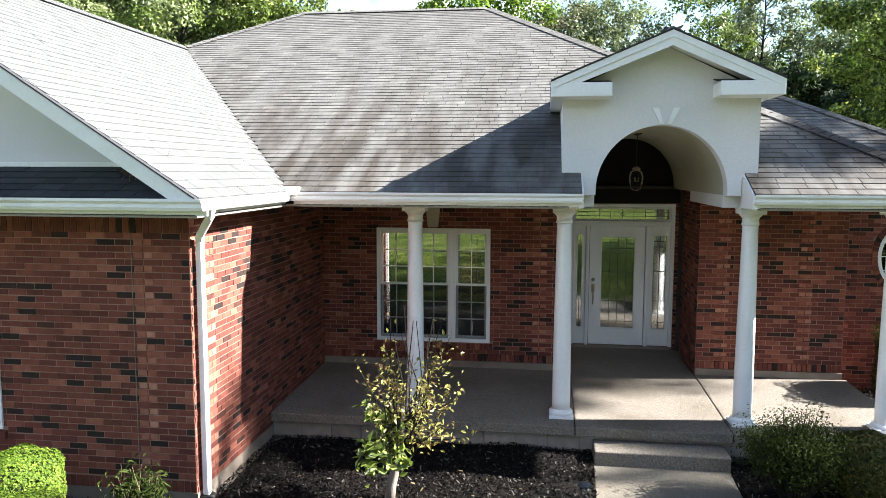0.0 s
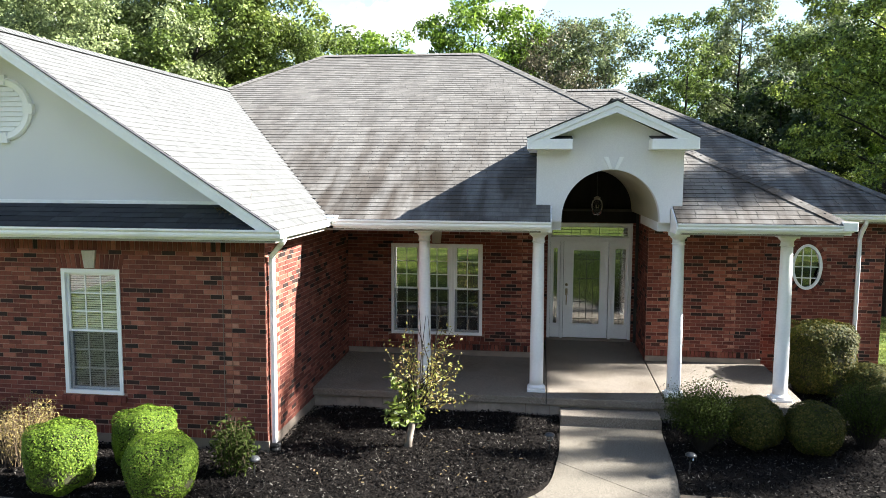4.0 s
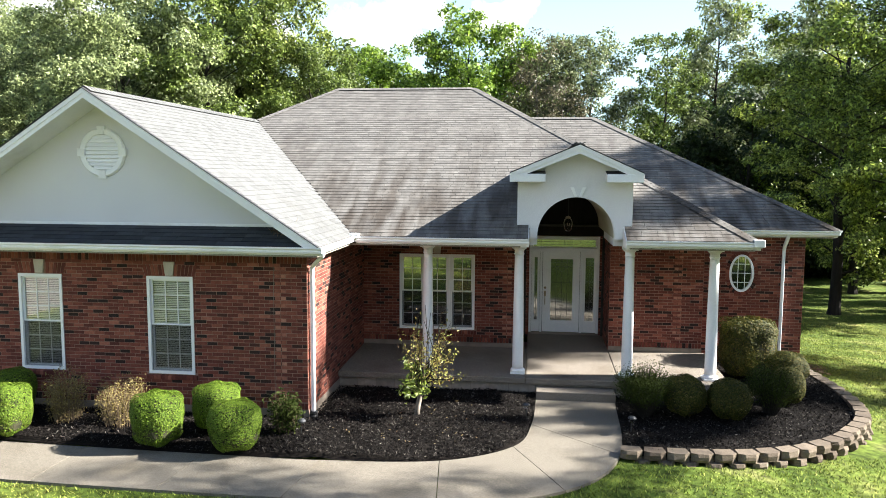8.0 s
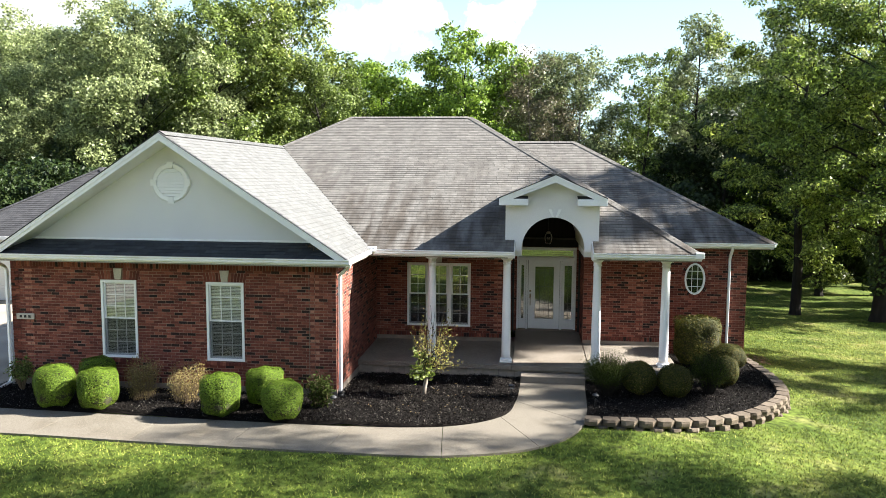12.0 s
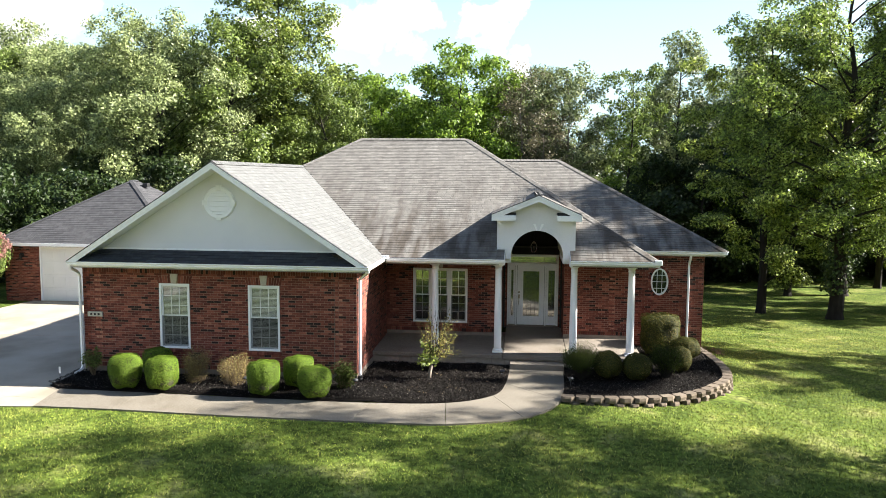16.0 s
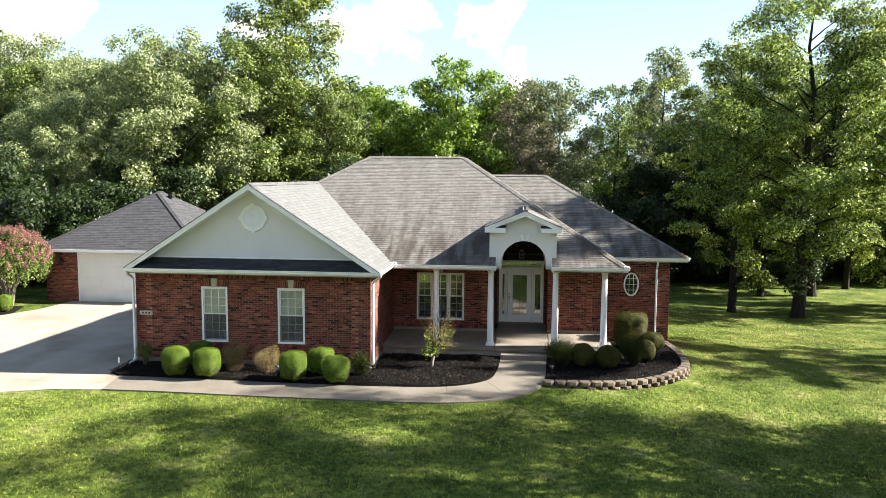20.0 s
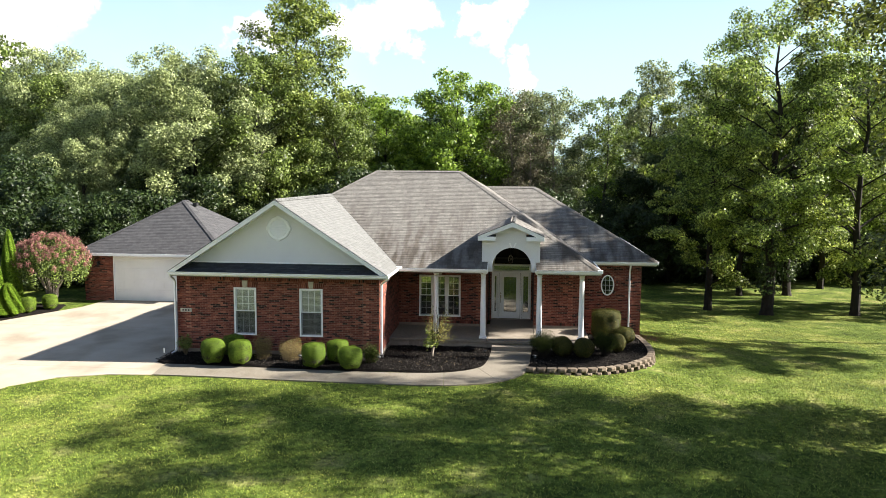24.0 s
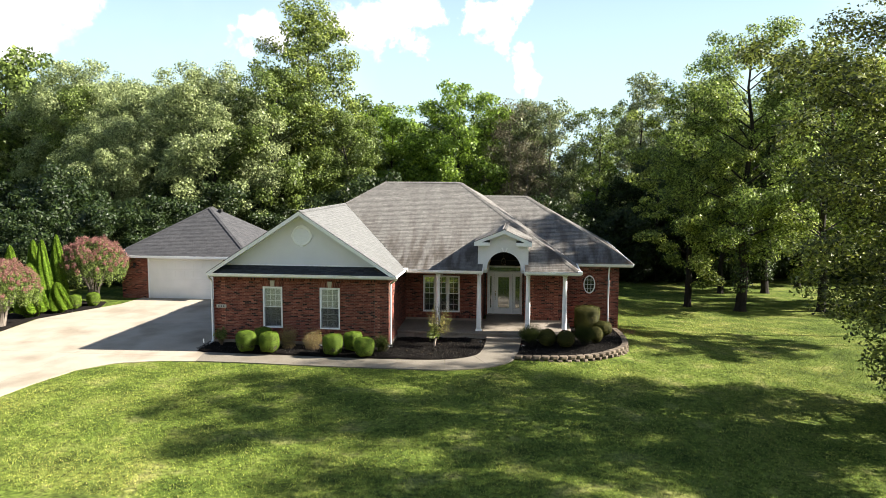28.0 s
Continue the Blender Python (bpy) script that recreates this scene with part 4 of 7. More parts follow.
def glazed_leaf(name, x0, x1, z0, z1, gx0, gx1, gz0, gz1, y):
    bm = bmesh.new()
    for q in ((x0, gx0, z0, z1), (gx1, x1, z0, z1), (gx0, gx1, gz1, z1), (gx0, gx1, z0, gz0)):
        add_box(bm, q[0], q[1], y, y + 0.045, q[2], q[3])
    leaf = part(name, bm, M_WHITE, door)
    bm = bmesh.new()
    w = 0.022
    for q in ((gx0 - w, gx0, gz0 - w, gz1 + w), (gx1, gx1 + w, gz0 - w, gz1 + w), (gx0, gx1, gz1, gz1 + w), (gx0, gx1, gz0 - w, gz0)):
        add_box(bm, q[0], q[1], y - 0.012, y + 0.002, q[2], q[3], 0.004)
    part("glass_moulding", bm, M_WHITE, door)
    part("leaded_pane", boxed(gx0, gx1, y + 0.018, y + 0.026, gz0, gz1), M_LEADED, door, "leaded glass pane").visible_shadow = False
    bm = bmesh.new()
    gw, gh, t = gx1 - gx0, gz1 - gz0, 0.005
    n = 4 if gw > 0.3 else 2
    if gw < gh:
        for i in range(1, n):
            u = gx0 + gw * i / n
            add_box(bm, u - t, u + t, y + 0.012, y + 0.017, gz0, gz1)
        for k in (0.07, 0.30, 0.62, 0.88, 0.94):
            add_box(bm, gx0, gx1, y + 0.0125, y + 0.0165, gz0 + gh * k - t, gz0 + gh * k + t)
    else:
        for i in range(1, 8):
            u = gx0 + gw * i / 8
            add_box(bm, u - t, u + t, y + 0.012, y + 0.017, gz0, gz1)
        for k in (0.3, 0.7):
            add_box(bm, gx0, gx1, y + 0.0125, y + 0.0165, gz0 + gh * k - t, gz0 + gh * k + t)
    for dx, dz in ((0, 0.18), (0, -0.05)) if gw > 0.3 and gw < gh else (((0, 0.0),) if gw > gh else ()):
        c = ((gx0 + gx1) / 2 + dx, (gz0 + gz1) / 2 + dz * gh * 2)
        r = min(gw, gh) * 0.2
        for i in range(4):
            a0, a1 = math.pi / 2 * i, math.pi / 2 * (i + 1)
            p, q = Vector((c[0] + r * math.cos(a0), y + 0.011, c[1] + r * math.sin(a0))), Vector((c[0] + r * math.cos(a1), y + 0.011, c[1] + r * math.sin(a1)))
            tube(bm, [p, q], [t, t], 5)
    part("leaded_came", bm, M_CAME, door, "lead strips of the glass")
    return leaf


leaf = glazed_leaf("door_leaf", LX0, LX1, DZ0 + 0.01, DTOP - 0.005, -0.27, 0.28, 0.78, 2.36, DOORY + 0.02)
for a, b in ((DX0 + 0.065, LX0 - 0.075), (LX1 + 0.075, DX1 - 0.065)):
    glazed_leaf("sidelight", a, b, DZ0 + 0.01, DTOP - 0.005, a + 0.07, b - 0.06, 0.78, 2.40, DOORY + 0.02)
glazed_leaf("transom", DX0 + 0.065, DX1 - 0.065, DTOP + 0.095, DZ1 - 0.065, DX0 + 0.10, DX1 - 0.10, DTOP + 0.12, DZ1 - 0.09, DOORY + 0.02)
bm = bmesh.new()
lathe(bm, [(0.0, 0), (0.032, 0.0), (0.032, 0.012), (0.014, 0.03), (0.0, 0.03)], sides=14)
bmesh.ops.transform(bm, matrix=pose(-0.41, DOORY + 0.02, 1.62, 90), verts=bm.verts[:])
part("deadbolt", bm, M_BRASS, door, "round brass deadbolt")
bm = bmesh.new()
add_box(bm, -0.435, -0.385, DOORY - 0.005, DOORY + 0.02, 1.40, 1.54, 0.008)
tube(bm, [(-0.41, DOORY - 0.0, 1.43), (-0.41, DOORY - 0.06, 1.40), (-0.41, DOORY - 0.065, 1.30), (-0.41, DOORY - 0.02, 1.20), (-0.41, DOORY + 0.02, 1.19)], [0.012, 0.011, 0.013, 0.011, 0.012], 8)
part("door_handle", bm, M_BRASS, door, "aged brass handle set")

# ---- columns ----
bm = bmesh.new()
prof = [(0.114 - 0.022 * max(0, (k - 4) / 16) ** 1.2, 0.10 + 2.42 * k / 20) for k in range(21)]
lathe(bm, prof, sides=28)
col = part("column", bm, M_WHITE, house, "round white tapered porch column", smooth=True)
bm = bmesh.new()
add_box(bm, -0.152, 0.152, -0.152, 0.152, 0.0, 0.045, 0.006)
lathe(bm, [(0.10, 0.045), (0.140, 0.046), (0.150, 0.06), (0.150, 0.075), (0.138, 0.09), (0.122, 0.095), (0.116, 0.11), (0.10, 0.11)], sides=28)
part("base", bm, M_WHITE, col)
bm = bmesh.new()
lathe(bm, [(0.08, 2.50), (0.098, 2.50), (0.112, 2.515), (0.098, 2.53), (0.096, 2.58), (0.108, 2.60), (0.128, 2.62), (0.14, 2.64), (0.12, 2.64)], sides=28)
add_box(bm, -0.148, 0.148, -0.148, 0.148, 2.64, 2.70, 0.004)
part("capital", bm, M_WHITE, col)
COLX = (-2.92, -1.01, 1.235, 2.907)
col["group"] = "porch columns"
col.matrix_basis = pose(COLX[0], 5.60, 0.345)
for x in COLX[1:]:
    copy_thing(col, pose(x, 5.60, 0.345))

# ---- roof ----
kf, ks, km, kr, krs = 0.464, 0.651, 0.63, 0.472, 0.592
RZ = 7.08
RY = EAVE_F + (RZ - EZ) / kf
ridge_l, ridge_r = (EAVE_L + (RZ - EZ) / ks, RY, RZ), (EAVE_M - (RZ - EZ) / km, RY, RZ)
GX = (EAVE_L + EAVE_W) / 2
GZ = EZ + ks * (EAVE_W - GX)
gab_f, gab_b = (GX, 2.44, GZ), (GX, EAVE_F + (GZ - EZ) / kf, GZ)
R2Z = 6.30
R2Y = EAVE_R2 + (R2Z - EZ) / kr
r2_end, r2_in = (EAVE_R - (R2Z - EZ) / krs, R2Y, R2Z), (EAVE_M - (R2Z - EZ) / km, R2Y, R2Z)
valley_l, corner_m, valley_r = (EAVE_W, EAVE_F, EZ), (EAVE_M, EAVE_F, EZ), (EAVE_M, EAVE_R2, EZ)
PLX0, PLX1, PFY = -0.83, 1.08, 5.35           # the porch roof is cut for the portico between these
cut_y = 7.75
main_front = [valley_l, (PLX0, EAVE_F, EZ), (PLX0, cut_y, EZ + kf * (cut_y - EAVE_F)), (PLX1, cut_y, EZ + kf * (cut_y - EAVE_F)), (PLX1, EAVE_F, EZ), corner_m, ridge_r, ridge_l, gab_b]
wing_right = [(EAVE_W, 2.44, EZ), valley_l, gab_b, gab_f]
wing_left = [(EAVE_L, 2.44, EZ), gab_f, gab_b, ridge_l, (EAVE_L, EAVE_B, EZ)]
main_right = [corner_m, valley_r, r2_in, ridge_r]
right_front = [valley_r, (EAVE_R, EAVE_R2, EZ), r2_end, r2_in]
right_side = [(EAVE_R, EAVE_R2, EZ), (EAVE_R, EAVE_B, EZ), r2_end]
rear = [(EAVE_L, EAVE_B, EZ), ridge_l, ridge_r, r2_in, r2_end, (EAVE_R, EAVE_B, EZ)]
roof = roof_plane(house, rear)
roof.name = roof.data.name = "roof"
roof["label"] = "grey weathered asphalt shingle roof with dark stains"
for pl in (main_front, wing_right, wing_left, main_right, right_front, right_side):
    roof_plane(roof, pl)
shingled(roof, main_front, (EAVE_W, EAVE_F, EZ), (EAVE_M, EAVE_F, EZ), near=(0.5, 3.2, 0.1, 1.6), seed=11)
shingled(roof, wing_right, (EAVE_W, 2.44, EZ), (EAVE_W, EAVE_F, EZ), M_SHINGLE_SUNLIT, one=SUNLIT_TAB, near=(0.1, 2.4, 0.1, 2.4), seed=12)
shingled(roof, wing_left, (EAVE_L, EAVE_B, EZ), (EAVE_L, 2.44, EZ), seed=13)
shingled(roof, main_right, corner_m, valley_r, seed=14)
shingled(roof, right_front, valley_r, (EAVE_R, EAVE_R2, EZ), seed=15)
shingled(roof, right_side, (EAVE_R, EAVE_R2, EZ), (EAVE_R, EAVE_B, EZ), seed=16)
for a, b in ((ridge_l, ridge_r), (corner_m, ridge_r), (gab_b, ridge_l), ((EAVE_R, EAVE_R2, EZ), r2_end), (r2_in, r2_end)):
    ridge_caps(roof, Vector(a) + Vector((0, 0, 0.012)), Vector(b) + Vector((0, 0, 0.012)), M_SHINGLE)
ridge_caps(roof, Vector(gab_f) + Vector((0, 0, 0.012)), Vector(gab_b) + Vector((0, 0, 0.012)), M_SHINGLE_SUNLIT, 0.15, 0.65)
# narrow skirt roof below the front gable
skirt = [(EAVE_L + 0.05, 2.44, EZ), (EAVE_W - 0.05, 2.44, EZ), (EAVE_W - 0.6, FRONT, EZ + 0.29), (EAVE_L + 0.6, FRONT, EZ + 0.29)]
sk = roof_plane(house, skirt, 0.03)
sk.name = sk.data.name = "skirt_roof"
sk["label"] = "narrow shingle skirt below the gable"
shingled(sk, skirt, skirt[0], skirt[1], M_SHINGLE_SKIRT, seed=17)

# front gable wall, rake boards, soffits
gab = prismed([(EAVE_L + 0.55, FRONT, EZ + 0.24), (EAVE_W - 0.55, FRONT, EZ + 0.24), (GX, FRONT, GZ - 0.12)], (0, 0.15, 0))
part("gable_wall", gab, M_STUCCO, house, "smooth cream stucco gable")
part("gable_band", boxed(EAVE_L + 0.62, EAVE_W - 0.62, FRONT - 0.02, FRONT, EZ + 0.275, EZ + 0.335, 0.004), M_WHITE, house)
for sgn, ex in ((1, EAVE_W), (-1, EAVE_L)):
    d = Vector((GX - ex, 0, GZ - EZ))
    lean = d.normalized()
    dn = Vector((-lean.z, 0, lean.x))
    dn = dn if dn.z < 0 else -dn
    a, b = Vector((ex, 2.40, EZ - 0.01)), Vector((GX, 2.40, GZ - 0.01))
    w = 0.14
    drop_b = Vector((0, 0, -w / abs(lean.x)))
    part("rake_board", prismed([a, b, b + drop_b, a + lean * (w * 1.1) + dn * w], (0, 0.035, 0)), M_WHITE, house, "white rake board")
    a2, b2 = a + Vector((0, -0.018, 0)), b + Vector((0, -0.018, 0))
    part("rake_moulding", prismed([a2, b2, b2 + Vector((0, 0, -0.07 / abs(lean.x))), a2 + lean * 0.08 + dn * 0.07], (0, 0.022, 0)), M_WHITE, house)
    up = -dn
    e0, e1 = a + Vector((0, -0.035, 0.008)), b + Vector((0, -0.035, 0.008))
    part("shingle_edge", prismed([e0, e1, e1 + up * 0.012, e0 + up * 0.012], (0, 0.06, 0)), M_SHINGLE_DARK, roof, "dark shingle edge over the rake")
    lo, hi = a + dn * 0.09 + lean * 0.3, b + Vector((0, 0, -0.12 / abs(lean.x)))
    q = [Vector((lo.x, 2.43, lo.z)), Vector((hi.x, 2.43, hi.z)), Vector((hi.x, FRONT + 0.02, hi.z)), Vector((lo.x, FRONT + 0.02, lo.z))]
    part("rake_soffit", prismed(q, (0, 0, 0.02)), M_WHITE, house)

# round louvred vent
VX, VZ = -8.62, 4.86
bm = bmesh.new()
n = 48
loops = [[bm.verts.new((VX + r * math.cos(2 * math.pi * i / n), y, VZ + r * math.sin(2 * math.pi * i / n))) for i in range(n)] for r, y in ((0.335, FRONT), (0.335, FRONT - 0.045), (0.42, FRONT - 0.055), (0.445, FRONT - 0.03), (0.445, FRONT))]
for a, b in zip(loops, loops[1:]):
    for i in range(n):
        bm.faces.new((a[i], a[(i + 1) % n], b[(i + 1) % n], b[i]))
bmesh.ops.recalc_face_normals(bm, faces=bm.faces[:])
vent = part("gable_vent", bm, M_VINYL, house, "round white louvred gable vent with four keys")
for i in range(4):
    bm = prismed([(-0.06, -0.065, 0.33), (0.06, -0.065, 0.33), (0.075, -0.065, 0.475), (-0.075, -0.065, 0.475)], (0, 0.065, 0))
    bmesh.ops.transform(bm, matrix=pose(VX, FRONT, VZ, 0, 90 * i, 0), verts=bm.verts[:])
    part("key_block", bm, M_WHITE, vent)
for i in range(9):
    z = VZ - 0.28 + 0.07 * i
    w = math.sqrt(max(0.01, 0.335 ** 2 - (z - VZ) ** 2))
    bm = prismed([(VX - w, FRONT - 0.044, z - 0.03), (VX - w, FRONT - 0.039, z - 0.036), (VX - w, FRONT - 0.016, z + 0.03), (VX - w, FRONT - 0.021, z + 0.036)], (2 * w, 0, 0))
    part("louvre", bm, M_VINYL, vent)

# ---- gutters, fascia, soffits ----
GPROF = [(0.0, 0.0), (0.085, 0.0), (0.10, 0.03), (0.095, 0.06), (0.125, 0.085), (0.125, 0.11), (0.115, 0.11), (0.115, 0.10), (0.0, 0.10)]


def gutter(a, b, out, z=3.13):
    """An ogee gutter with its fascia from a to b; out points away from the wall."""
    a, b, out = Vector((*a, z)), Vector((*b, z)), Vector((*out, 0))
    part("gutter", prismed([a + out * d + Vector((0, 0, h)) for d, h in GPROF], b - a), M_WHITE, house, "white ogee rain gutter")
    part("fascia", prismed([a + Vector((0, 0, -0.05)), a + Vector((0, 0, 0.10)), a - out * 0.03 + Vector((0, 0, 0.10)), a - out * 0.03 + Vector((0, 0, -0.05))], b - a), M_WHITE, house)


gutter((EAVE_L, 2.49), (EAVE_W + 0.06, 2.49), (0, -1))
gutter((EAVE_W - 0.05, 2.5), (EAVE_W - 0.05, EAVE_F + 0.05), (1, 0))
gutter((EAVE_W + 0.05, EAVE_F + 0.05), (PLX0 + 0.01, EAVE_F + 0.05), (0, -1))
gutter((PLX1 - 0.01, EAVE_F + 0.05), (EAVE_M + 0.06, EAVE_F + 0.05), (0, -1))
gutter((EAVE_M - 0.05, EAVE_F + 0.05), (EAVE_M - 0.05, EAVE_R2), (1, 0))
gutter((EAVE_M + 0.02, EAVE_R2 + 0.05), (EAVE_R, EAVE_R2 + 0.05), (0, -1))
gutter((EAVE_R - 0.05, EAVE_R2), (EAVE_R - 0.05, EAVE_B), (1, 0))
gutter((EAVE_L + 0.05, EAVE_B), (EAVE_L + 0.05, 2.5), (-1, 0))
for x0, x1 in ((PLX0 - 0.035, PLX0 + 0.02), (PLX1 - 0.02, PLX1 + 0.035)):
    part("eave_end", prismed([(x0, EAVE_F + 0.02, 3.07), (x0, PFY + 0.06, 3.07), (x0, PFY + 0.06, EZ + kf * 0.56 - 0.01), (x0, EAVE_F + 0.02, EZ + 0.0)], (x1 - x0, 0, 0)), M_WHITE, house, "white board closing the eave end")
part("gutter_corner", boxed(EAVE_W - 0.06, EAVE_W + 0.14, EAVE_F - 0.10, EAVE_F + 0.08, 3.20, 3.30, 0.012), M_WHITE, house)
part("gutter_end", boxed(EAVE_M - 0.1, EAVE_M + 0.10, EAVE_F - 0.09, EAVE_F + 0.05, 3.15, 3.29, 0.012), M_WHITE, house)
for bounds in ((LEFT - 0.02, EAVE_W - 0.05, 2.49, FRONT + 0.1, SOFFIT, SOFFIT + 0.03), (SIDE - 0.1, EAVE_W - 0.05, FRONT + 0.1, EAVE_F + 0.05, SOFFIT, SOFFIT + 0.03),
               (SIDE - 0.1, PLX0 - 0.15, EAVE_F + 0.05, PORCH + 0.1, SOFFIT, SOFFIT + 0.03), (PLX1 + 0.07, EAVE_M - 0.05, EAVE_F + 0.05, RW + 0.1, SOFFIT, SOFFIT + 0.03),
               (3.0, EAVE_R - 0.05, EAVE_R2 + 0.05, OVALY + 0.1, SOFFIT, SOFFIT + 0.03), (3.1, EAVE_M - 0.05, RW + 0.1, EAVE_R2 + 0.05, SOFFIT, SOFFIT + 0.03),
               (RIGHT - 0.05, EAVE_R - 0.05, OVALY + 0.1, EAVE_B, SOFFIT, SOFFIT + 0.03), (EAVE_L + 0.05, LEFT + 0.05, FRONT + 0.1, EAVE_B, SOFFIT, SOFFIT + 0.03)):
    part("soffit", boxed(*bounds), M_CEILING, house, "soffit boards toned dark to dim the porch")
for x0, x1 in ((SIDE, PLX0 - 0.0), (PLX1, EAVE_M - 0.12)):
    part("porch_beam", boxed(x0, x1, 5.46, 5.76, 3.035, 3.07, 0.006), M_WHITE, house, "white boxed beam over the columns")


def downspout(pts, w=0.075, d=0.055):
    """A square-section pipe along points."""
    bm = bmesh.new()
    tube(bm, pts, [0.05] * len(pts), 4)
    bmesh.ops.bevel(bm, geom=[e for e in bm.edges], offset=0.008, segments=1, affect="EDGES")
    return part("downspout", bm, M_WHITE, house, "white metal downspout")


downspout([(EAVE_W + 0.0, 2.70, 3.14), (EAVE_W - 0.02, 2.72, 3.06), (SIDE + 0.14, 3.05, 2.86), (SIDE + 0.075, 3.17, 2.80), (SIDE + 0.07, 3.18, 2.6), (SIDE + 0.07, 3.18, 0.12)])
downspout([(5.17, EAVE_R2 + 0.02, 3.14), (5.17, EAVE_R2 + 0.04, 3.05), (5.17, OVALY - 0.12, 2.86), (5.17, OVALY - 0.065, 2.75), (5.17, OVALY - 0.06, -0.1)])
downspout([(EAVE_L + 0.05, 2.44, 3.14), (EAVE_L + 0.05, 2.48, 3.06), (LEFT - 0.06, 2.98, 2.86), (LEFT - 0.06, FRONT - 0.06, 2.75), (LEFT - 0.06, FRONT - 0.06, 0.15), (LEFT - 0.07, FRONT - 0.12, 0.06), (LEFT - 0.09, FRONT - 0.40, 0.02)])
bm = bmesh.new()
lathe(bm, [(0.05, -0.06), (0.075, -0.06), (0.085, -0.03), (0.075, 0.0), (0.085, 0.03), (0.075, 0.06), (0.085, 0.09), (0.075, 0.12), (0.05, 0.12)], (SIDE + 0.07, 3.18, 0.0), 14)
part("drain_boot", bm, M_BLACK, house, "black ribbed drain pipe boot")

# ---- portico ----
PX0, PX1, PCX = -1.06, 1.23, 0.12
ARX, ARZ = 0.77, 3.21
PEAK, PEZ = 5.09, 4.53
arc = [(PCX + ARX * math.cos(a), ARZ + 0.05 + 0.79 * math.sin(a)) for a in (math.pi * k / 32 for k in range(33))]
outline_l = [(PCX, 4.98), (PX0, 4.44), (PX0, 3.48), (PLX0 + 0.03, 3.42), (PLX0 + 0.03, ARZ), (PCX - ARX, ARZ)]
outline_r = [(PCX + ARX, ARZ), (PLX1 - 0.03, ARZ), (PLX1 - 0.03, 3.42), (PX1, 3.48), (PX1, 4.44), (PCX, 4.98)]
left_face = outline_l + [p for p in reversed(arc) if p[0] <= PCX + 1e-6]
right_face = outline_r + [p for p in reversed(arc) if p[0] >= PCX - 1e-6]
bm = bmesh.new()
for face in (left_face, right_face):
    prism(bm, [(x, PFY, z) for x, z in face], (0, 0.22, 0))
bmesh.ops.triangulate(bm, faces=[f for f in bm.faces if len(f.verts) > 4])
port = part("portico", bm, M_STUCCO, house, "cream stucco arched entrance portico")
# barrel vault back to the door wall
bm = bmesh.new()
strip = [(PCX - ARX, ARZ), *reversed(arc), (PCX + ARX, ARZ)]
rims = [[bm.verts.new((x + k * (x - PCX) * 0.06, y, z + k * 0.05)) for x, z in strip] for k, y in ((0, PFY + 0.21), (0, DOORY - 0.03), (1, DOORY - 0.03), (1, PFY + 0.21))]
for a, b in zip(rims, rims[1:] + rims[:1]):
    for i in range(len(strip) - 1):
        bm.faces.new((a[i], a[i + 1], b[i + 1], b[i]))
for i in (0, -1):
    bm.faces.new([r[i] for r in rims])
bmesh.ops.recalc_face_normals(bm, faces=bm.faces[:])
part("vault", bm, M_VAULT, port, "smooth beige barrel-vaulted entrance ceiling, toned down for its shade")
for x0, x1 in ((PLX0 - 0.16, PCX - ARX + 0.0), (PCX + ARX - 0.0, PLX1 + 0.10)):
    part("vault_ledge", boxed(x0, x1, PFY + 0.22, PORCH + 0.02, 3.06, 3.215), M_STUCCO, port)
for x in (PX0, PX1 - 0.12):
    part("side_wall", prismed([(x, PFY + 0.22, 3.46), (x + 0.12, PFY + 0.22, 3.46), (x + 0.12, PFY + 0.22, 4.44), (x, PFY + 0.22, 4.44)], (0, 3.2, 0)), M_STUCCO, port)
# Sheet added over the brick; the recess's shade is its colour.
part("tympanum_panel", prismed([(-0.95, DOORY - 0.026, 2.96), (1.03, DOORY - 0.026, 2.96), (1.03, DOORY - 0.026, 3.20), *((x, DOORY - 0.026, z) for x, z in arc), (-0.95, DOORY - 0.026, 3.20)], (0, 0.018, 0)), M_RECESS_SHADE, port, "near-black sheet standing in for the deep shade above the door")
# Unseen sheet above the vault, dark so no light bounces in the recess.
part("recess_ceiling", boxed(-0.98, 1.06, PORCH + 0.06, DOORY, 4.22, 4.28), M_DECK, port, "unseen dark sheet over the entrance recess, added to keep it dim")
# its own little roof
PRX0, PRX1, PRF = PX0 - 0.15, PX1 + 0.15, 4.97
ym = EAVE_F + (PEAK - EZ) / kf
ye = EAVE_F + (PEZ - EZ) / kf
for x, flip in ((PRX0, 1), (PRX1, -1)):
    pts = [(x, PRF, PEZ), (PCX + 0.025, PRF, PEAK), (PCX + 0.025, ym + 0.3, PEAK), (x, ye + 0.3, PEZ)]
    roof_plane(port, pts, 0.03)
    if flip > 0:
        shingled(port, pts, (x, ye + 0.3, PEZ), (x, PRF, PEZ), seed=21)
    else:
        shingled(port, pts, (x, PRF, PEZ), (x, ye + 0.3, PEZ), seed=22)
ridge_caps(port, (PCX + 0.025, PRF, PEAK + 0.012), (PCX + 0.025, ym, PEAK + 0.012), M_SHINGLE, 0.11)
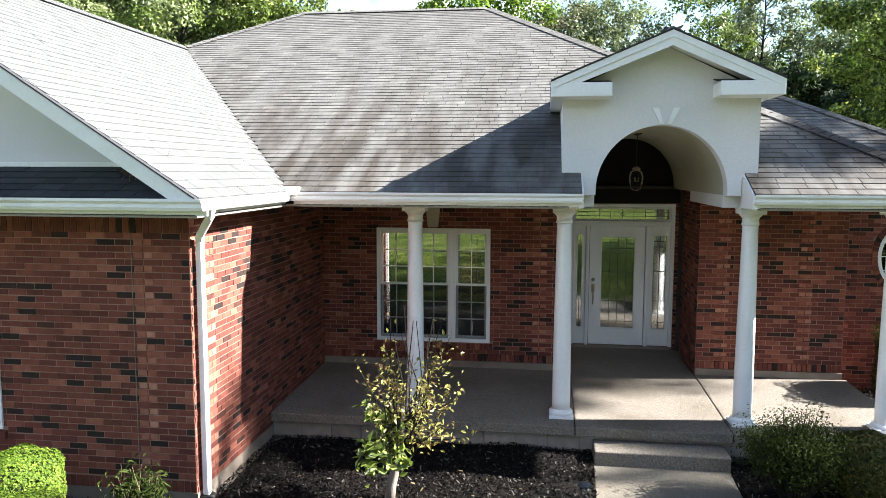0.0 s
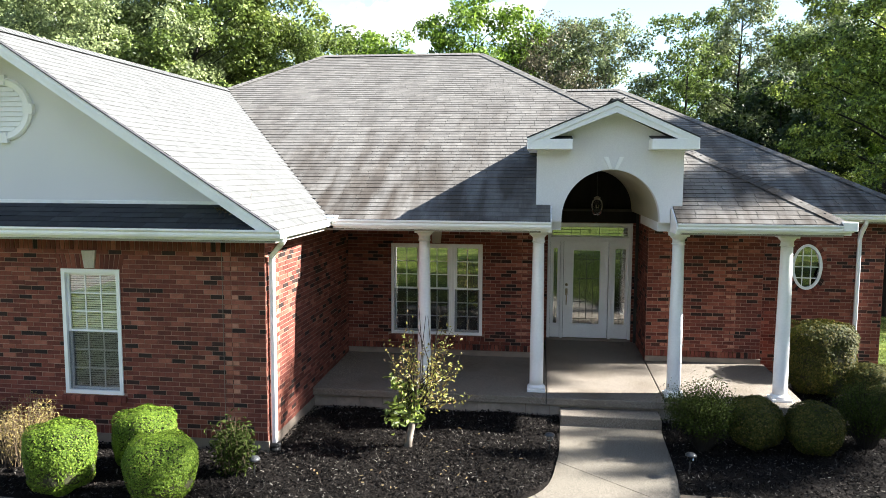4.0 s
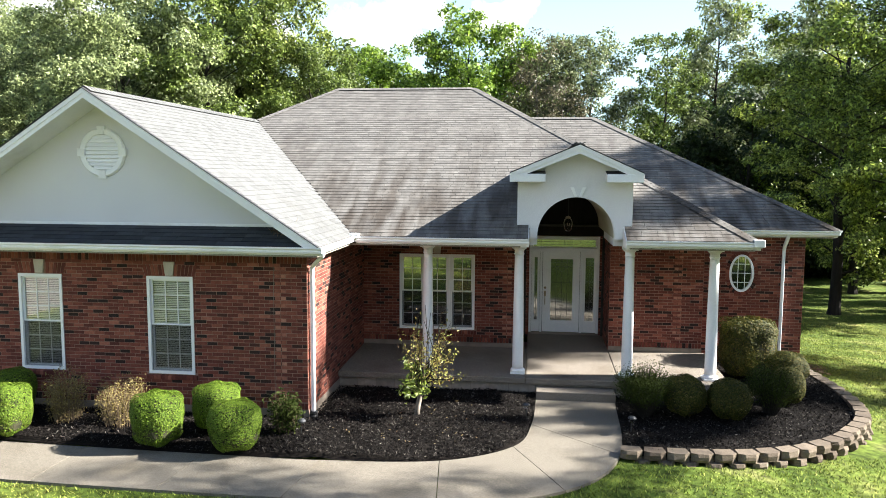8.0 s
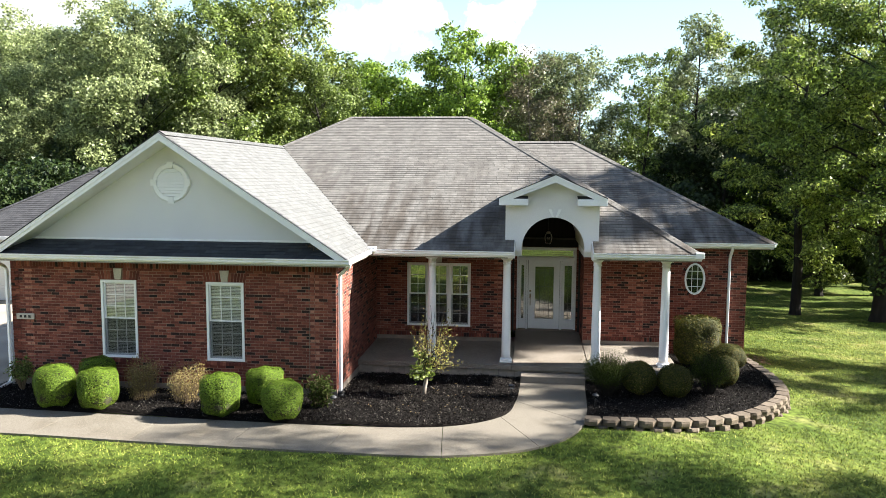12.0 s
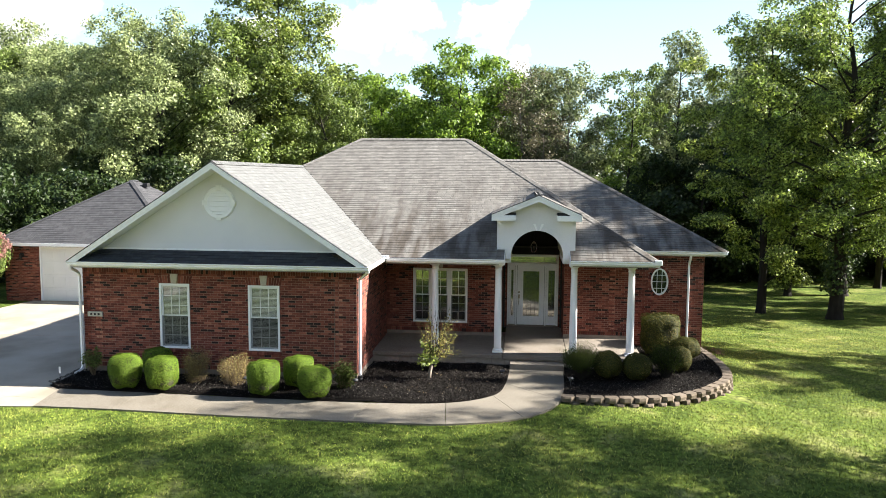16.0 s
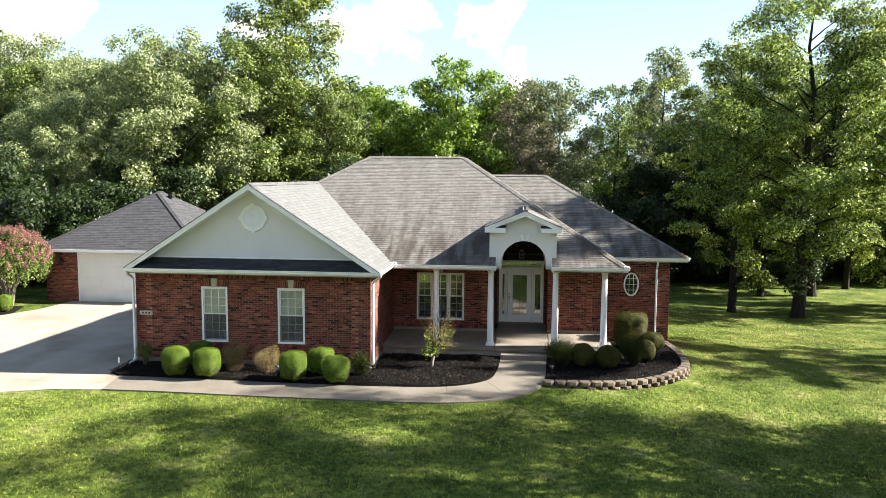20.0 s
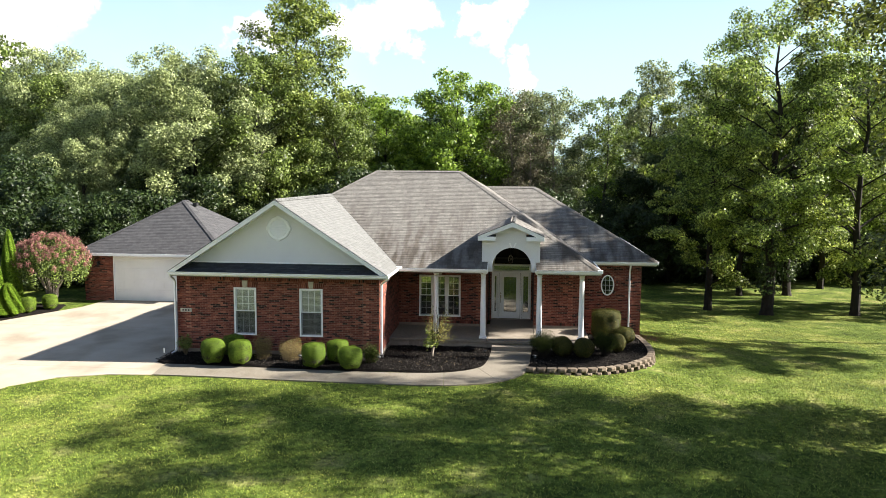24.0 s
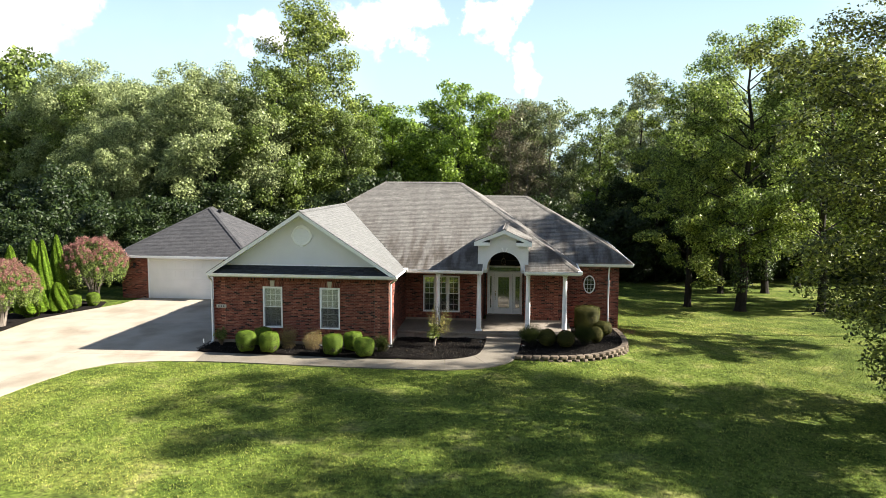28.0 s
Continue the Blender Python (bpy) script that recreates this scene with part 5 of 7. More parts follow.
for x in (PRX0, PRX1):
    sg = 1 if x < PCX else -1
    d = Vector((PCX + 0.025 - x, 0, PEAK - PEZ)).normalized()
    a, b = Vector((x, PRF - 0.03, PEZ - 0.005)), Vector((PCX + 0.025, PRF - 0.03, PEAK - 0.005))
    part("rake_board", prismed([a, b, b + Vector((0, 0, -0.17)), a + Vector((sg * 0.16, 0, -0.08))], (0, 0.035, 0)), M_WHITE, port, "white rake board")
    part("rake_moulding", prismed([a + Vector((0, -0.02, 0)), b + Vector((0, -0.02, 0)), b + Vector((0, -0.02, -0.075)), a + Vector((sg * 0.02, -0.02, -0.075))], (0, 0.022, 0)), M_WHITE, port)
    e0, e1 = a + Vector((0, -0.035, 0.006)), b + Vector((0, -0.035, 0.006))
    part("shingle_edge", prismed([e0, e1, e1 + Vector((0, 0, 0.016)), e0 + Vector((0, 0, 0.016))], (0, 0.06, 0)), M_SHINGLE_DARK, port, "dark shingle edge over the rake")
    q0, q1 = (x, x + 0.70) if sg > 0 else (x - 0.70, x)
    part("cornice_return", boxed(q0, q1, PRF - 0.04, PFY + 0.0, PEZ - 0.175, PEZ - 0.015, 0.008), M_WHITE, port, "white boxed cornice return")
    part("return_roof", prismed([(q0, PRF - 0.02, PEZ - 0.014), (q1, PRF - 0.02, PEZ - 0.014), (q1, PFY, PEZ + 0.05), (q0, PFY, PEZ + 0.05)], (0, 0, -0.012)), M_SHINGLE_DARK, port)
    e0, e1 = (x - 0.0, x + 0.15) if sg > 0 else (x - 0.15, x)
    part("eave_box", boxed(e0, e1, PFY, ye + 0.1, PEZ - 0.175, PEZ - 0.03, 0.006), M_WHITE, port)
    lo, hi = a + Vector((sg * 0.25, 0.03, 0.02)), b + Vector((0, 0.03, -0.10))
    part("rake_soffit", prismed([lo, hi, hi + Vector((0, PFY - PRF + 0.05, 0)), lo + Vector((0, PFY - PRF + 0.05, 0))], (0, 0, -0.015)), M_WHITE, port)
for sg in (-1, 1):
    c = PCX + 0.03
    bm = prismed([(c + sg * 0.02, PFY - 0.035, 4.06), (c + sg * 0.065, PFY - 0.035, 4.06), (c + sg * 0.16, PFY - 0.035, 4.25), (c + sg * 0.085, PFY - 0.035, 4.25)], (0, 0.045, 0))
    part("arch_key", bm, M_WHITE, port, "raised keystone moulding over the arch")

# address plaque with unreadable bars
plaque = part("address_plaque", boxed(-12.57, -12.12, FRONT - 0.05, FRONT - 0.005, 1.595, 1.735, 0.008), M_PLAQUE, house, "pale stone address plaque with dark bars")
for x in (-12.455, -12.345, -12.235):
    part("bar", boxed(x - 0.03, x + 0.03, FRONT - 0.054, FRONT - 0.051, 1.635, 1.695), M_INK, plaque)

# ---- porch, steps, walk ----
porch = tagged(part("porch_floor", boxed(SIDE - 0.1, 3.20, 5.30, DOORY - 0.02, -0.3, 0.20), M_FOUND, None), "raised porch on a block base", "porch", kind="structure")


def slab(name, x0, x1, y0, y1, za, zb, thick, mat, parent, bevel=0.012):
    """A slab whose top falls from zb at the back to za at the front."""
    bm = bmesh.new()
    vs = [bm.verts.new(p) for p in ((x0, y0, za - thick), (x1, y0, za - thick), (x1, y1, za - thick), (x0, y1, za - thick), (x0, y0, za), (x1, y0, za), (x1, y1, zb), (x0, y1, zb))]
    fs = [bm.faces.new([vs[i] for i in f]) for f in BOX]
    bmesh.ops.bevel(bm, geom=list({e for f in fs for e in f.edges}), offset=bevel, segments=2, affect="EDGES", profile=0.5)
    return part(name, bm, mat, parent, "exposed aggregate concrete slab")


for x0, x1, yb in ((SIDE, -0.845, PORCH), (-0.835, 1.045, DOORY - 0.02), (1.055, 3.25, RW)):
    slab("porch_slab", x0, x1, 5.20, yb, 0.34, 0.40 + 0.02 * (yb - PORCH), 0.125, M_AGG, porch, 0.014)
BLOCK = np_mesh("foundation_block", box_verts(-0.194, 0.194, -0.012, 0.06, -0.094, 0.094), BOX)
BLOCK.materials.append(M_BLOCK)
for k, z in enumerate((0.118, -0.082, -0.282)):
    for i in range(21):
        x = SIDE + 0.2 + 0.4 * i - (0.2 if k % 2 else 0)
        if SIDE + 0.19 <= x < 3.05:
            pending.append(("foundation_block", BLOCK, porch, pose(x, 5.29, z)))
step = part("step", boxed(-0.62, 0.95, 4.85, 5.29, -0.2, 0.172, 0.016), M_AGG, porch, "exposed aggregate concrete step")

WALK_PAIRS = [((-12.45, 1.45), (-12.2, 0.0)), ((-10.1, 1.40), (-10.15, 0.0)), ((-8.05, 1.33), (-8.1, -0.08)), ((-6.0, 1.29), (-6.1, -0.12)), ((-4.05, 1.29), (-4.2, -0.13)), ((-2.15, 1.50), (-2.0, -0.06)), ((-1.0, 2.25), (-0.2, 0.64)), ((-0.70, 3.35), (0.74, 2.12)), ((-0.62, 4.86), (0.94, 4.86))]
inner = curve_through([(*a, 0) for a, b in WALK_PAIRS], 6)
outer = curve_through([(*b, 0) for a, b in WALK_PAIRS], 6)


def walk_z(y):
    return -0.055 + 0.06 * float(smoothstep(0.5, 4.5, y))


path = tagged(thing("walkway", "curved exposed aggregate concrete front walk with joints", "walkway", (-3.0, 0.6, -0.1)), kind="structure")
for k in range(len(WALK_PAIRS) - 1):
    a, b = inner[6 * k:6 * k + 7], outer[6 * k:6 * k + 7]
    g = (b[1] - b[0]).normalized() * 0.006
    h = (b[-1] - b[-2]).normalized() * 0.006
    lo = [b[0] + g, *b[1:-1], b[-1] - h]
    up = [a[0] + g, *a[1:-1], a[-1] - h]
    bm = bmesh.new()
    top = [[bm.verts.new((p.x, p.y, walk_z(p.y))) for p in row] for row in (lo, up)]
    bot = [[bm.verts.new((p.x, p.y, -0.25)) for p in row] for row in (lo, up)]
    for i in range(6):
        bm.faces.new((top[0][i], top[0][i + 1], top[1][i + 1], top[1][i]))
        bm.faces.new((bot[0][i], top[0][i], top[1][i], bot[1][i])) if i == 0 else None
        bm.faces.new((bot[0][i], bot[0][i + 1], top[0][i + 1], top[0][i]))
        bm.faces.new((bot[1][i + 1], bot[1][i], top[1][i], top[1][i + 1]))
    bm.faces.new((bot[1][6], top[1][6], top[0][6], bot[0][6]))
    bmesh.ops.recalc_face_normals(bm, faces=bm.faces[:])
    part("walk_slab", bm, M_WALK, path)

# ---- driveway ----
DRIVE = [(-12.35, 14.48), (-22.2, 14.48), (-22.35, 12.2), (-23.4, 9.6), (-24.2, 7.4), (-23.9, 4.0), (-23.8, -4.0), (-23.9, -30.0), (-17.0, -30.0), (-16.85, -9.0), (-16.72, -5.5), (-16.58, -3.84), (-16.2, -1.9), (-15.3, -0.72), (-13.8, -0.15), (-12.2, 0.0), (-12.45, 1.45), (-12.95, 1.75), (-12.95, 3.2), (-12.75, 3.3), (-12.75, 8.0)]
bm = bmesh.new()
prism(bm, [(x, y, -0.22) for x, y in DRIVE], (0, 0, 0.15))
for n, c in (((0, 1, 0), (0, 0.7, 0)), ((0, 1, 0), (0, 7.6, 0)), ((1, 0, 0), (-17.9, 0, 0)), ((0, 1, 0), (0, -6.0, 0))):
    bmesh.ops.bisect_plane(bm, geom=bm.verts[:] + bm.edges[:] + bm.faces[:], plane_co=c, plane_no=n)
bmesh.ops.triangulate(bm, faces=[f for f in bm.faces if len(f.verts) > 4])
tagged(part("driveway", bm, M_CONCRETE, None), "pale concrete driveway before the garage", "driveway", kind="structure")
bm = bmesh.new()
for q in ((-23.9, -12.6, 0.695, 0.707), (-23.9, -12.9, 7.595, 7.607), (-17.906, -17.894, -29.0, 14.4), (-23.7, -16.8, -6.006, -5.994)):
    add_box(bm, *q, -0.075, -0.068)
tagged(part("driveway_joint", bm, M_MORTAR, None), "darker joint lines in the driveway", "driveway joint", kind="structure")

# ---- lawn ----
def spread(lo, hi, fine, far):
    mid = np.arange(lo, hi + fine, fine)
    out = [fine * 1.35 ** k for k in range(1, 30)]
    steps = np.cumsum(out)
    steps = steps[steps < far]
    return np.concatenate([lo - steps[::-1], mid, hi + steps])


gx, gy = spread(-30, 45, 1.0, 2200), spread(-34, 60, 1.0, 2200)
XX, YY = np.meshgrid(gx, gy, indexing="ij")
ZZ = ground_z(XX, YY) - 0.0
nx, ny = XX.shape
idx = np.arange(nx * ny).reshape(nx, ny)
quads = np.stack([idx[:-1, :-1], idx[1:, :-1], idx[1:, 1:], idx[:-1, 1:]], -1).reshape(-1, 4)
me = np_mesh("ground", np.stack([XX, YY, ZZ], -1).reshape(-1, 3), quads)
smooth_mesh(me)
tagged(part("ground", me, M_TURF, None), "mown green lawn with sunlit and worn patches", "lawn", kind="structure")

# ---- beds ----
BED_L = [(p.x, p.y) for p in inner[:-1]] + [(-0.62, 5.28), (SIDE, 5.28), (SIDE, FRONT), (-12.75, FRONT), (-12.95, 3.1), (-12.95, 1.75)]
RET = curve_through([(0.76, 2.10, 0), (2.3, 2.12, 0), (3.45, 2.42, 0), (4.40, 3.05, 0), (5.15, 3.95, 0), (5.55, 4.80, 0), (5.68, 5.8, 0), (5.66, 7.0, 0), (5.45, 8.55, 0)], 10)
BED_R = [(p.x, p.y) for p in RET] + [(3.18, OVALY), (3.18, 5.28), (0.95, 5.28), (0.95, 4.86)] + [(p.x, p.y) for p in outer[:42:-1] if p.y > 2.2]
BED_G = [(-24.3, 7.3), (-23.5, 9.6), (-22.9, 11.0), (-23.4, 12.6), (-26.5, 13.0), (-28.5, 9.0), (-27.5, 3.0), (-24.0, 3.0), (-24.0, 4.2)]


def bed_z(x, y):
    return 0.02 + 0.035 * np.sin(1.3 * x + 0.7) * np.sin(1.1 * y) + 0.015 * np.sin(5 * x + 3 * y)


def bed(poly, label, lift=0.0, fall=0.08):
    """A mulch bed: a fine sheet, mounded inside and falling at its rim."""
    bm = bmesh.new()
    bm.faces.new([bm.verts.new((x, y, 0)) for x, y in poly])
    xs, ys = [p[0] for p in poly], [p[1] for p in poly]
    for lo, hi, n in ((min(xs), max(xs), (1, 0, 0)), (min(ys), max(ys), (0, 1, 0))):
        c = lo + 0.22
        while c < hi:
            bmesh.ops.bisect_plane(bm, geom=bm.verts[:] + bm.edges[:] + bm.faces[:], plane_co=Vector(n) * c, plane_no=n)
            c += 0.22
    rim = {v for v in bm.verts if v.is_boundary}
    for v in bm.verts:
        v.co.z = bed_z(v.co.x, v.co.y) + lift + 0.03 * noise.noise(v.co * 3.1) - (fall if v in rim else 0)
    bmesh.ops.triangulate(bm, faces=[f for f in bm.faces if len(f.verts) > 4])
    bmesh.ops.recalc_face_normals(bm, faces=bm.faces[:])
    for f in bm.faces:
        if f.normal.z < 0:
            f.normal_flip()
    return tagged(part("mulch_bed", bm, M_MULCH, None, smooth=True), label, "mulch", kind="structure")


bed(BED_L, "dark bark mulch bed along the brick walls")
bed(BED_R, "dark bark mulch bed behind the block edging", 0.0, 0.05)
bed(BED_G, "dark mulch bed beside the driveway", -0.06, 0.05)


def scatter(poly, n, rng):
    xs, ys = [p[0] for p in poly], [p[1] for p in poly]
    x, y = rng.uniform(min(xs), max(xs), 3 * n), rng.uniform(min(ys), max(ys), 3 * n)
    keep = inside(poly, x, y)
    return x[keep][:n], y[keep][:n]


def flakes(x, y, z, length, width, rng, tilt=0.5):
    """Small tilted slivers lying about at the points."""
    n = len(x)
    a, t = rng.uniform(0, 2 * np.pi, n), rng.normal(0, tilt, (n, 2))
    L, W = rng.uniform(*length, n), rng.uniform(*width, n)
    u = np.stack([np.cos(a), np.sin(a), t[:, 0]], -1)
    w = np.stack([-np.sin(a), np.cos(a), t[:, 1]], -1)
    c = np.stack([x, y, z], -1)
    v = np.stack([c - u * L[:, None] - w * W[:, None] * 0.5, c + u * L[:, None] - w * W[:, None], c + u * L[:, None] * 0.9 + w * W[:, None] * 0.8, c - u * L[:, None] + w * W[:, None]], 1).reshape(-1, 3)
    return np_mesh("flakes", v, np.arange(4 * n).reshape(-1, 4))


for poly, n, lift in ((BED_L, 62000, 0.0), (BED_R, 36000, 0.0), (BED_G, 4000, -0.06)):
    x, y = scatter(poly, n, RNG)
    tagged(part("bark_mulch", flakes(x, y, bed_z(x, y) + lift + RNG.uniform(0.0, 0.03, len(x)), (0.009, 0.028), (0.003, 0.009), RNG), M_CHIPS, None), "loose dark and bleached bark chips", "bark chips", kind="stuff")
x, y = scatter([(-4.5, 1.5), (-1.4, 1.9), (-0.8, 3.0), (-0.8, 4.6), (-4.2, 4.6)], 110, RNG)
keep = RNG.uniform(0, 1, len(x)) < np.exp(-((x + 2.4) ** 2 + (y - 2.6) ** 2) / 2.2)
tagged(part("fallen_leaves", flakes(x[keep], y[keep], bed_z(x[keep], y[keep]) + 0.045, (0.013, 0.026), (0.008, 0.014), RNG, 0.25), M_LITTER, None), "fallen yellow leaves on the mulch", "fallen leaves", kind="stuff")

x, y = scatter([(5.75, 9.1), (6.5, 9.0), (6.8, 9.9), (6.4, 10.7), (5.75, 10.6)], 150, RNG)
tagged(part("fallen_leaves", flakes(x, y, ground_z(x, y) + 0.05, (0.03, 0.06), (0.015, 0.03), RNG, 0.25), M_LITTER, None), "reddish-brown fallen leaves by the house corner", "fallen leaves", kind="stuff")

x, y = RNG.uniform(-5.35, -4.95, 70), RNG.uniform(2.72, 3.06, 70)
tagged(part("twig_debris", flakes(x, y, EZ + 0.06 + 0.44 * (y - 2.44) + RNG.uniform(0, 0.05, 70), (0.03, 0.08), (0.003, 0.008), RNG, 0.9), M_TWIG, None), "dry twigs caught in the corner of the skirt roof", "twigs", kind="stuff")

# ---- grass blades ----
n = 1500000
x, y = RNG.uniform(-17.5, 34, n), RNG.uniform(-12.5, 34, n)
near_first = RNG.uniform(0, 1, n) < np.clip(1.15 - 0.028 * np.abs(y + 4) - 0.012 * np.abs(x), 0.18, 1)
x, y = x[near_first], y[near_first]
walk_poly = [(p.x, p.y) for p in inner] + [(p.x, p.y) for p in outer[::-1]]
ret_poly = [(0.7, 1.98), (2.3, 2.02), (3.5, 2.3), (4.5, 2.95), (5.27, 3.9), (5.7, 4.8), (5.82, 5.8), (5.8, 8.7), (0.7, 8.7)]
off = inside(walk_poly, x, y) | inside(DRIVE, x, y) | inside(BED_L, x, y) | inside(ret_poly, x, y) | ((x > LEFT - 0.1) & (x < RIGHT + 0.1) & (y > 3.0) & (y < 21.2))
x, y = x[~off], y[~off]
n = len(x)
a = RNG.uniform(0, 2 * np.pi, n)
hgt, wid = RNG.uniform(0.022, 0.055, n), RNG.uniform(0.005, 0.011, n)
lean = RNG.normal(0, 0.03, (n, 2))
z = ground_z(x, y)
c = np.stack([x, y, z], -1)
u = np.stack([np.cos(a), np.sin(a), 0 * a], -1) * wid[:, None]
tip = c + np.stack([lean[:, 0], lean[:, 1], hgt], -1)
v = np.stack([c - u, c + u, tip], 1).reshape(-1, 3)
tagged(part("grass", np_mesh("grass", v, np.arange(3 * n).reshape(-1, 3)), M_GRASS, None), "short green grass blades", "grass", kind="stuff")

# ---- retaining edge of split-face blocks ----
edging = thing("retaining_wall", "low curved edging of brown split-face concrete blocks", "retaining wall", (3.4, 2.3, -0.2))
BW, BH, BD = 0.37, 0.145, 0.25
variants = []
for s in range(6):
    rng = np.random.default_rng(40 + s)
    bm = bmesh.new()
    add_box(bm, -BW / 2 + 0.007, BW / 2 - 0.007, 0, BD, 0.002, BH - 0.002)
    bmesh.ops.subdivide_edges(bm, edges=[e for e in bm.edges if abs(e.verts[0].co.y) < 1e-5 and abs(e.verts[1].co.y) < 1e-5], cuts=2, use_grid_fill=True)
    for vv in bm.verts:
        if vv.co.y < 1e-4:
            inner_v = abs(vv.co.x) < BW / 2 - 0.02
            rim = not 0.02 < vv.co.z < BH - 0.02
            vv.co.y += (-0.024 + 0.022 * rim if inner_v else 0.058) + rng.normal(0, 0.006)         # the front corners are split back
            if inner_v:
                vv.co.x *= 1.45
            vv.co.x += rng.normal(0, 0.003)
        else:
            vv.co.x *= 0.82
    me = bpy.data.meshes.new("edging_block")
    bm.normal_update()
    bm.to_mesh(me)
    bm.free()
    me.materials.append(M_RETAIN)
    variants.append(me)
length = [0.0]
for p, q in zip(RET, RET[1:]):
    length.append(length[-1] + (q - p).length)


def along(s):
    i = min(max(int(np.searchsorted(length, s)) - 1, 0), len(RET) - 2)
    t = (s - length[i]) / (length[i + 1] - length[i])
    d = (RET[i + 1] - RET[i]).normalized()
    return RET[i].lerp(RET[i + 1], t), d


rng = random.Random(5)
for k in range(4):
    ztop = 0.085 - k * BH
    s = 0.15 + (BW / 2 if k % 2 else 0)
    while s < length[-1] - 0.05:
        p, d = along(s)
        outw = Vector((d.y, -d.x, 0))
        if k < 1 or gz(p.x, p.y) < ztop - 0.03:
            q = p + outw * (0.10 + 0.018 * k + rng.uniform(-0.016, 0.016))
            wide = 0.985 if k == 0 else rng.uniform(0.70, 0.80)          # open gaps between the lower blocks
            pending.append(("edging_block", variants[rng.randrange(6)], edging, pose(q.x, q.y, ztop - BH, 0, 0, math.degrees(math.atan2(d.y, d.x)) + rng.uniform(-1.5, 1.5)) @ Matrix.Diagonal((wide, 1, 1, 1))))
        s += BW

# ---- garage ----
GARY, GL, GR, GB, GEZ = 14.5, -23.5, -15.5, 22.5, 2.56
garage = thing("garage", "detached red brick garage with a white door and hip roof", "garage", (-19.5, 18.5, 0))
GDX0, GDX1, GDZ = -21.82, -17.02, 2.37
brick_wall(garage, "wall_front", (GL, GARY), (1, 0), (0, -1), GR - GL, -0.1, 2.46, holes=[(GDX0 - GL, GDX1 - GL, -0.1, GDZ)])
brick_wall(garage, "wall_left", (GL, GARY), (0, 1), (-1, 0), GB - GARY, -0.1, 2.46)
brick_wall(garage, "wall_right", (GR, GARY), (0, 1), (1, 0), GB - GARY, -0.1, 2.46)
brick_wall(garage, "wall_back", (GL, GB), (1, 0), (0, 1), GR - GL, -0.1, 2.46)
gdoor = part("garage_door", boxed(GDX0 + 0.06, GDX1 - 0.06, GARY + 0.05, GARY + 0.07, -0.08, GDZ - 0.06), M_GARDOOR, garage, "white panelled garage door")
for r in range(4):
    z0 = -0.07 + 0.595 * r
    part("door_section", boxed(GDX0 + 0.065, GDX1 - 0.065, GARY + 0.035, GARY + 0.055, z0 + 0.004, z0 + 0.588, 0.004), M_GARDOOR, gdoor)
    for c in range(8):
        a = GDX0 + 0.10 + 0.575 * c
        part("door_panel", boxed(a + 0.06, a + 0.50, GARY + 0.028, GARY + 0.04, z0 + 0.11, z0 + 0.48, 0.006), M_GARDOOR, gdoor)
bm = bmesh.new()
for q in ((GDX0, GDX0 + 0.06, -0.08, GDZ), (GDX1 - 0.06, GDX1, -0.08, GDZ), (GDX0 + 0.06, GDX1 - 0.06, GDZ - 0.06, GDZ)):
    add_box(bm, q[0], q[1], GARY - 0.02, GARY + 0.12, q[2], q[3], 0.004)
part("door_trim", bm, M_WHITE, garage)
ga, gb, gc, gd = (GL - 0.35, GARY - 0.4, GEZ), (GR + 0.35, GARY - 0.4, GEZ), (GR + 0.35, GB + 0.4, GEZ), (GL - 0.35, GB + 0.4, GEZ)
apex_a, apex_b = (-19.5, 18.45, 5.30), (-19.5, 18.9, 5.30)
groof = roof_plane(garage, [gc, gd, apex_b])
groof.name = groof.data.name = "roof"
groof["label"] = "charcoal asphalt shingle hip roof"
for pl, e0, e1, s in (([ga, gb, apex_a], ga, gb, 31), ([gb, gc, apex_b, apex_a], gb, gc, 32), ([gd, ga, apex_a, apex_b], gd, ga, 33)):
    roof_plane(groof, pl)
    shingled(groof, pl, e0, e1, M_SHINGLE_DARK, seed=s)
for a, b in ((ga, apex_a), (gb, apex_a), (apex_a, apex_b)):
    ridge_caps(groof, Vector(a) + Vector((0, 0, 0.012)), Vector(b) + Vector((0, 0, 0.012)), M_SHINGLE_DARK)
part("roof_vent", boxed(-19.0, -18.75, 18.5, 18.8, 4.98, 5.18, 0.02), M_BLACK, groof, "small black roof vent")
for q in ((GL - 0.37, GR + 0.37, GARY - 0.43, GARY - 0.40), (GL - 0.37, GL - 0.34, GARY - 0.40, GB + 0.4), (GR + 0.34, GR + 0.37, GARY - 0.40, GB + 0.4)):
    part("fascia", boxed(*q, GEZ - 0.14, GEZ + 0.0, 0.004), M_WHITE, garage, "white fascia board")
part("soffit", boxed(GL - 0.34, GR + 0.34, GARY - 0.40, GB + 0.4, 2.43, 2.455), M_CEILING, garage)
lamp = part("wall_lantern", boxed(-22.68, -22.56, GARY - 0.035, GARY - 0.005, 1.88, 2.08, 0.01), M_BLACK, garage, "black wall lantern beside the garage door")
bm = bmesh.new()
lathe(bm, [(0.0, 0.0), (0.05, 0.0), (0.075, 0.18), (0.09, 0.19), (0.02, 0.27), (0.0, 0.27)], (-22.62, GARY - 0.15, 1.82), 8)
part("lantern_body", bm, M_BLACK, lamp)
part("lantern_arm", boxed(-22.635, -22.605, GARY - 0.15, GARY - 0.03, 2.04, 2.07), M_BLACK, lamp)

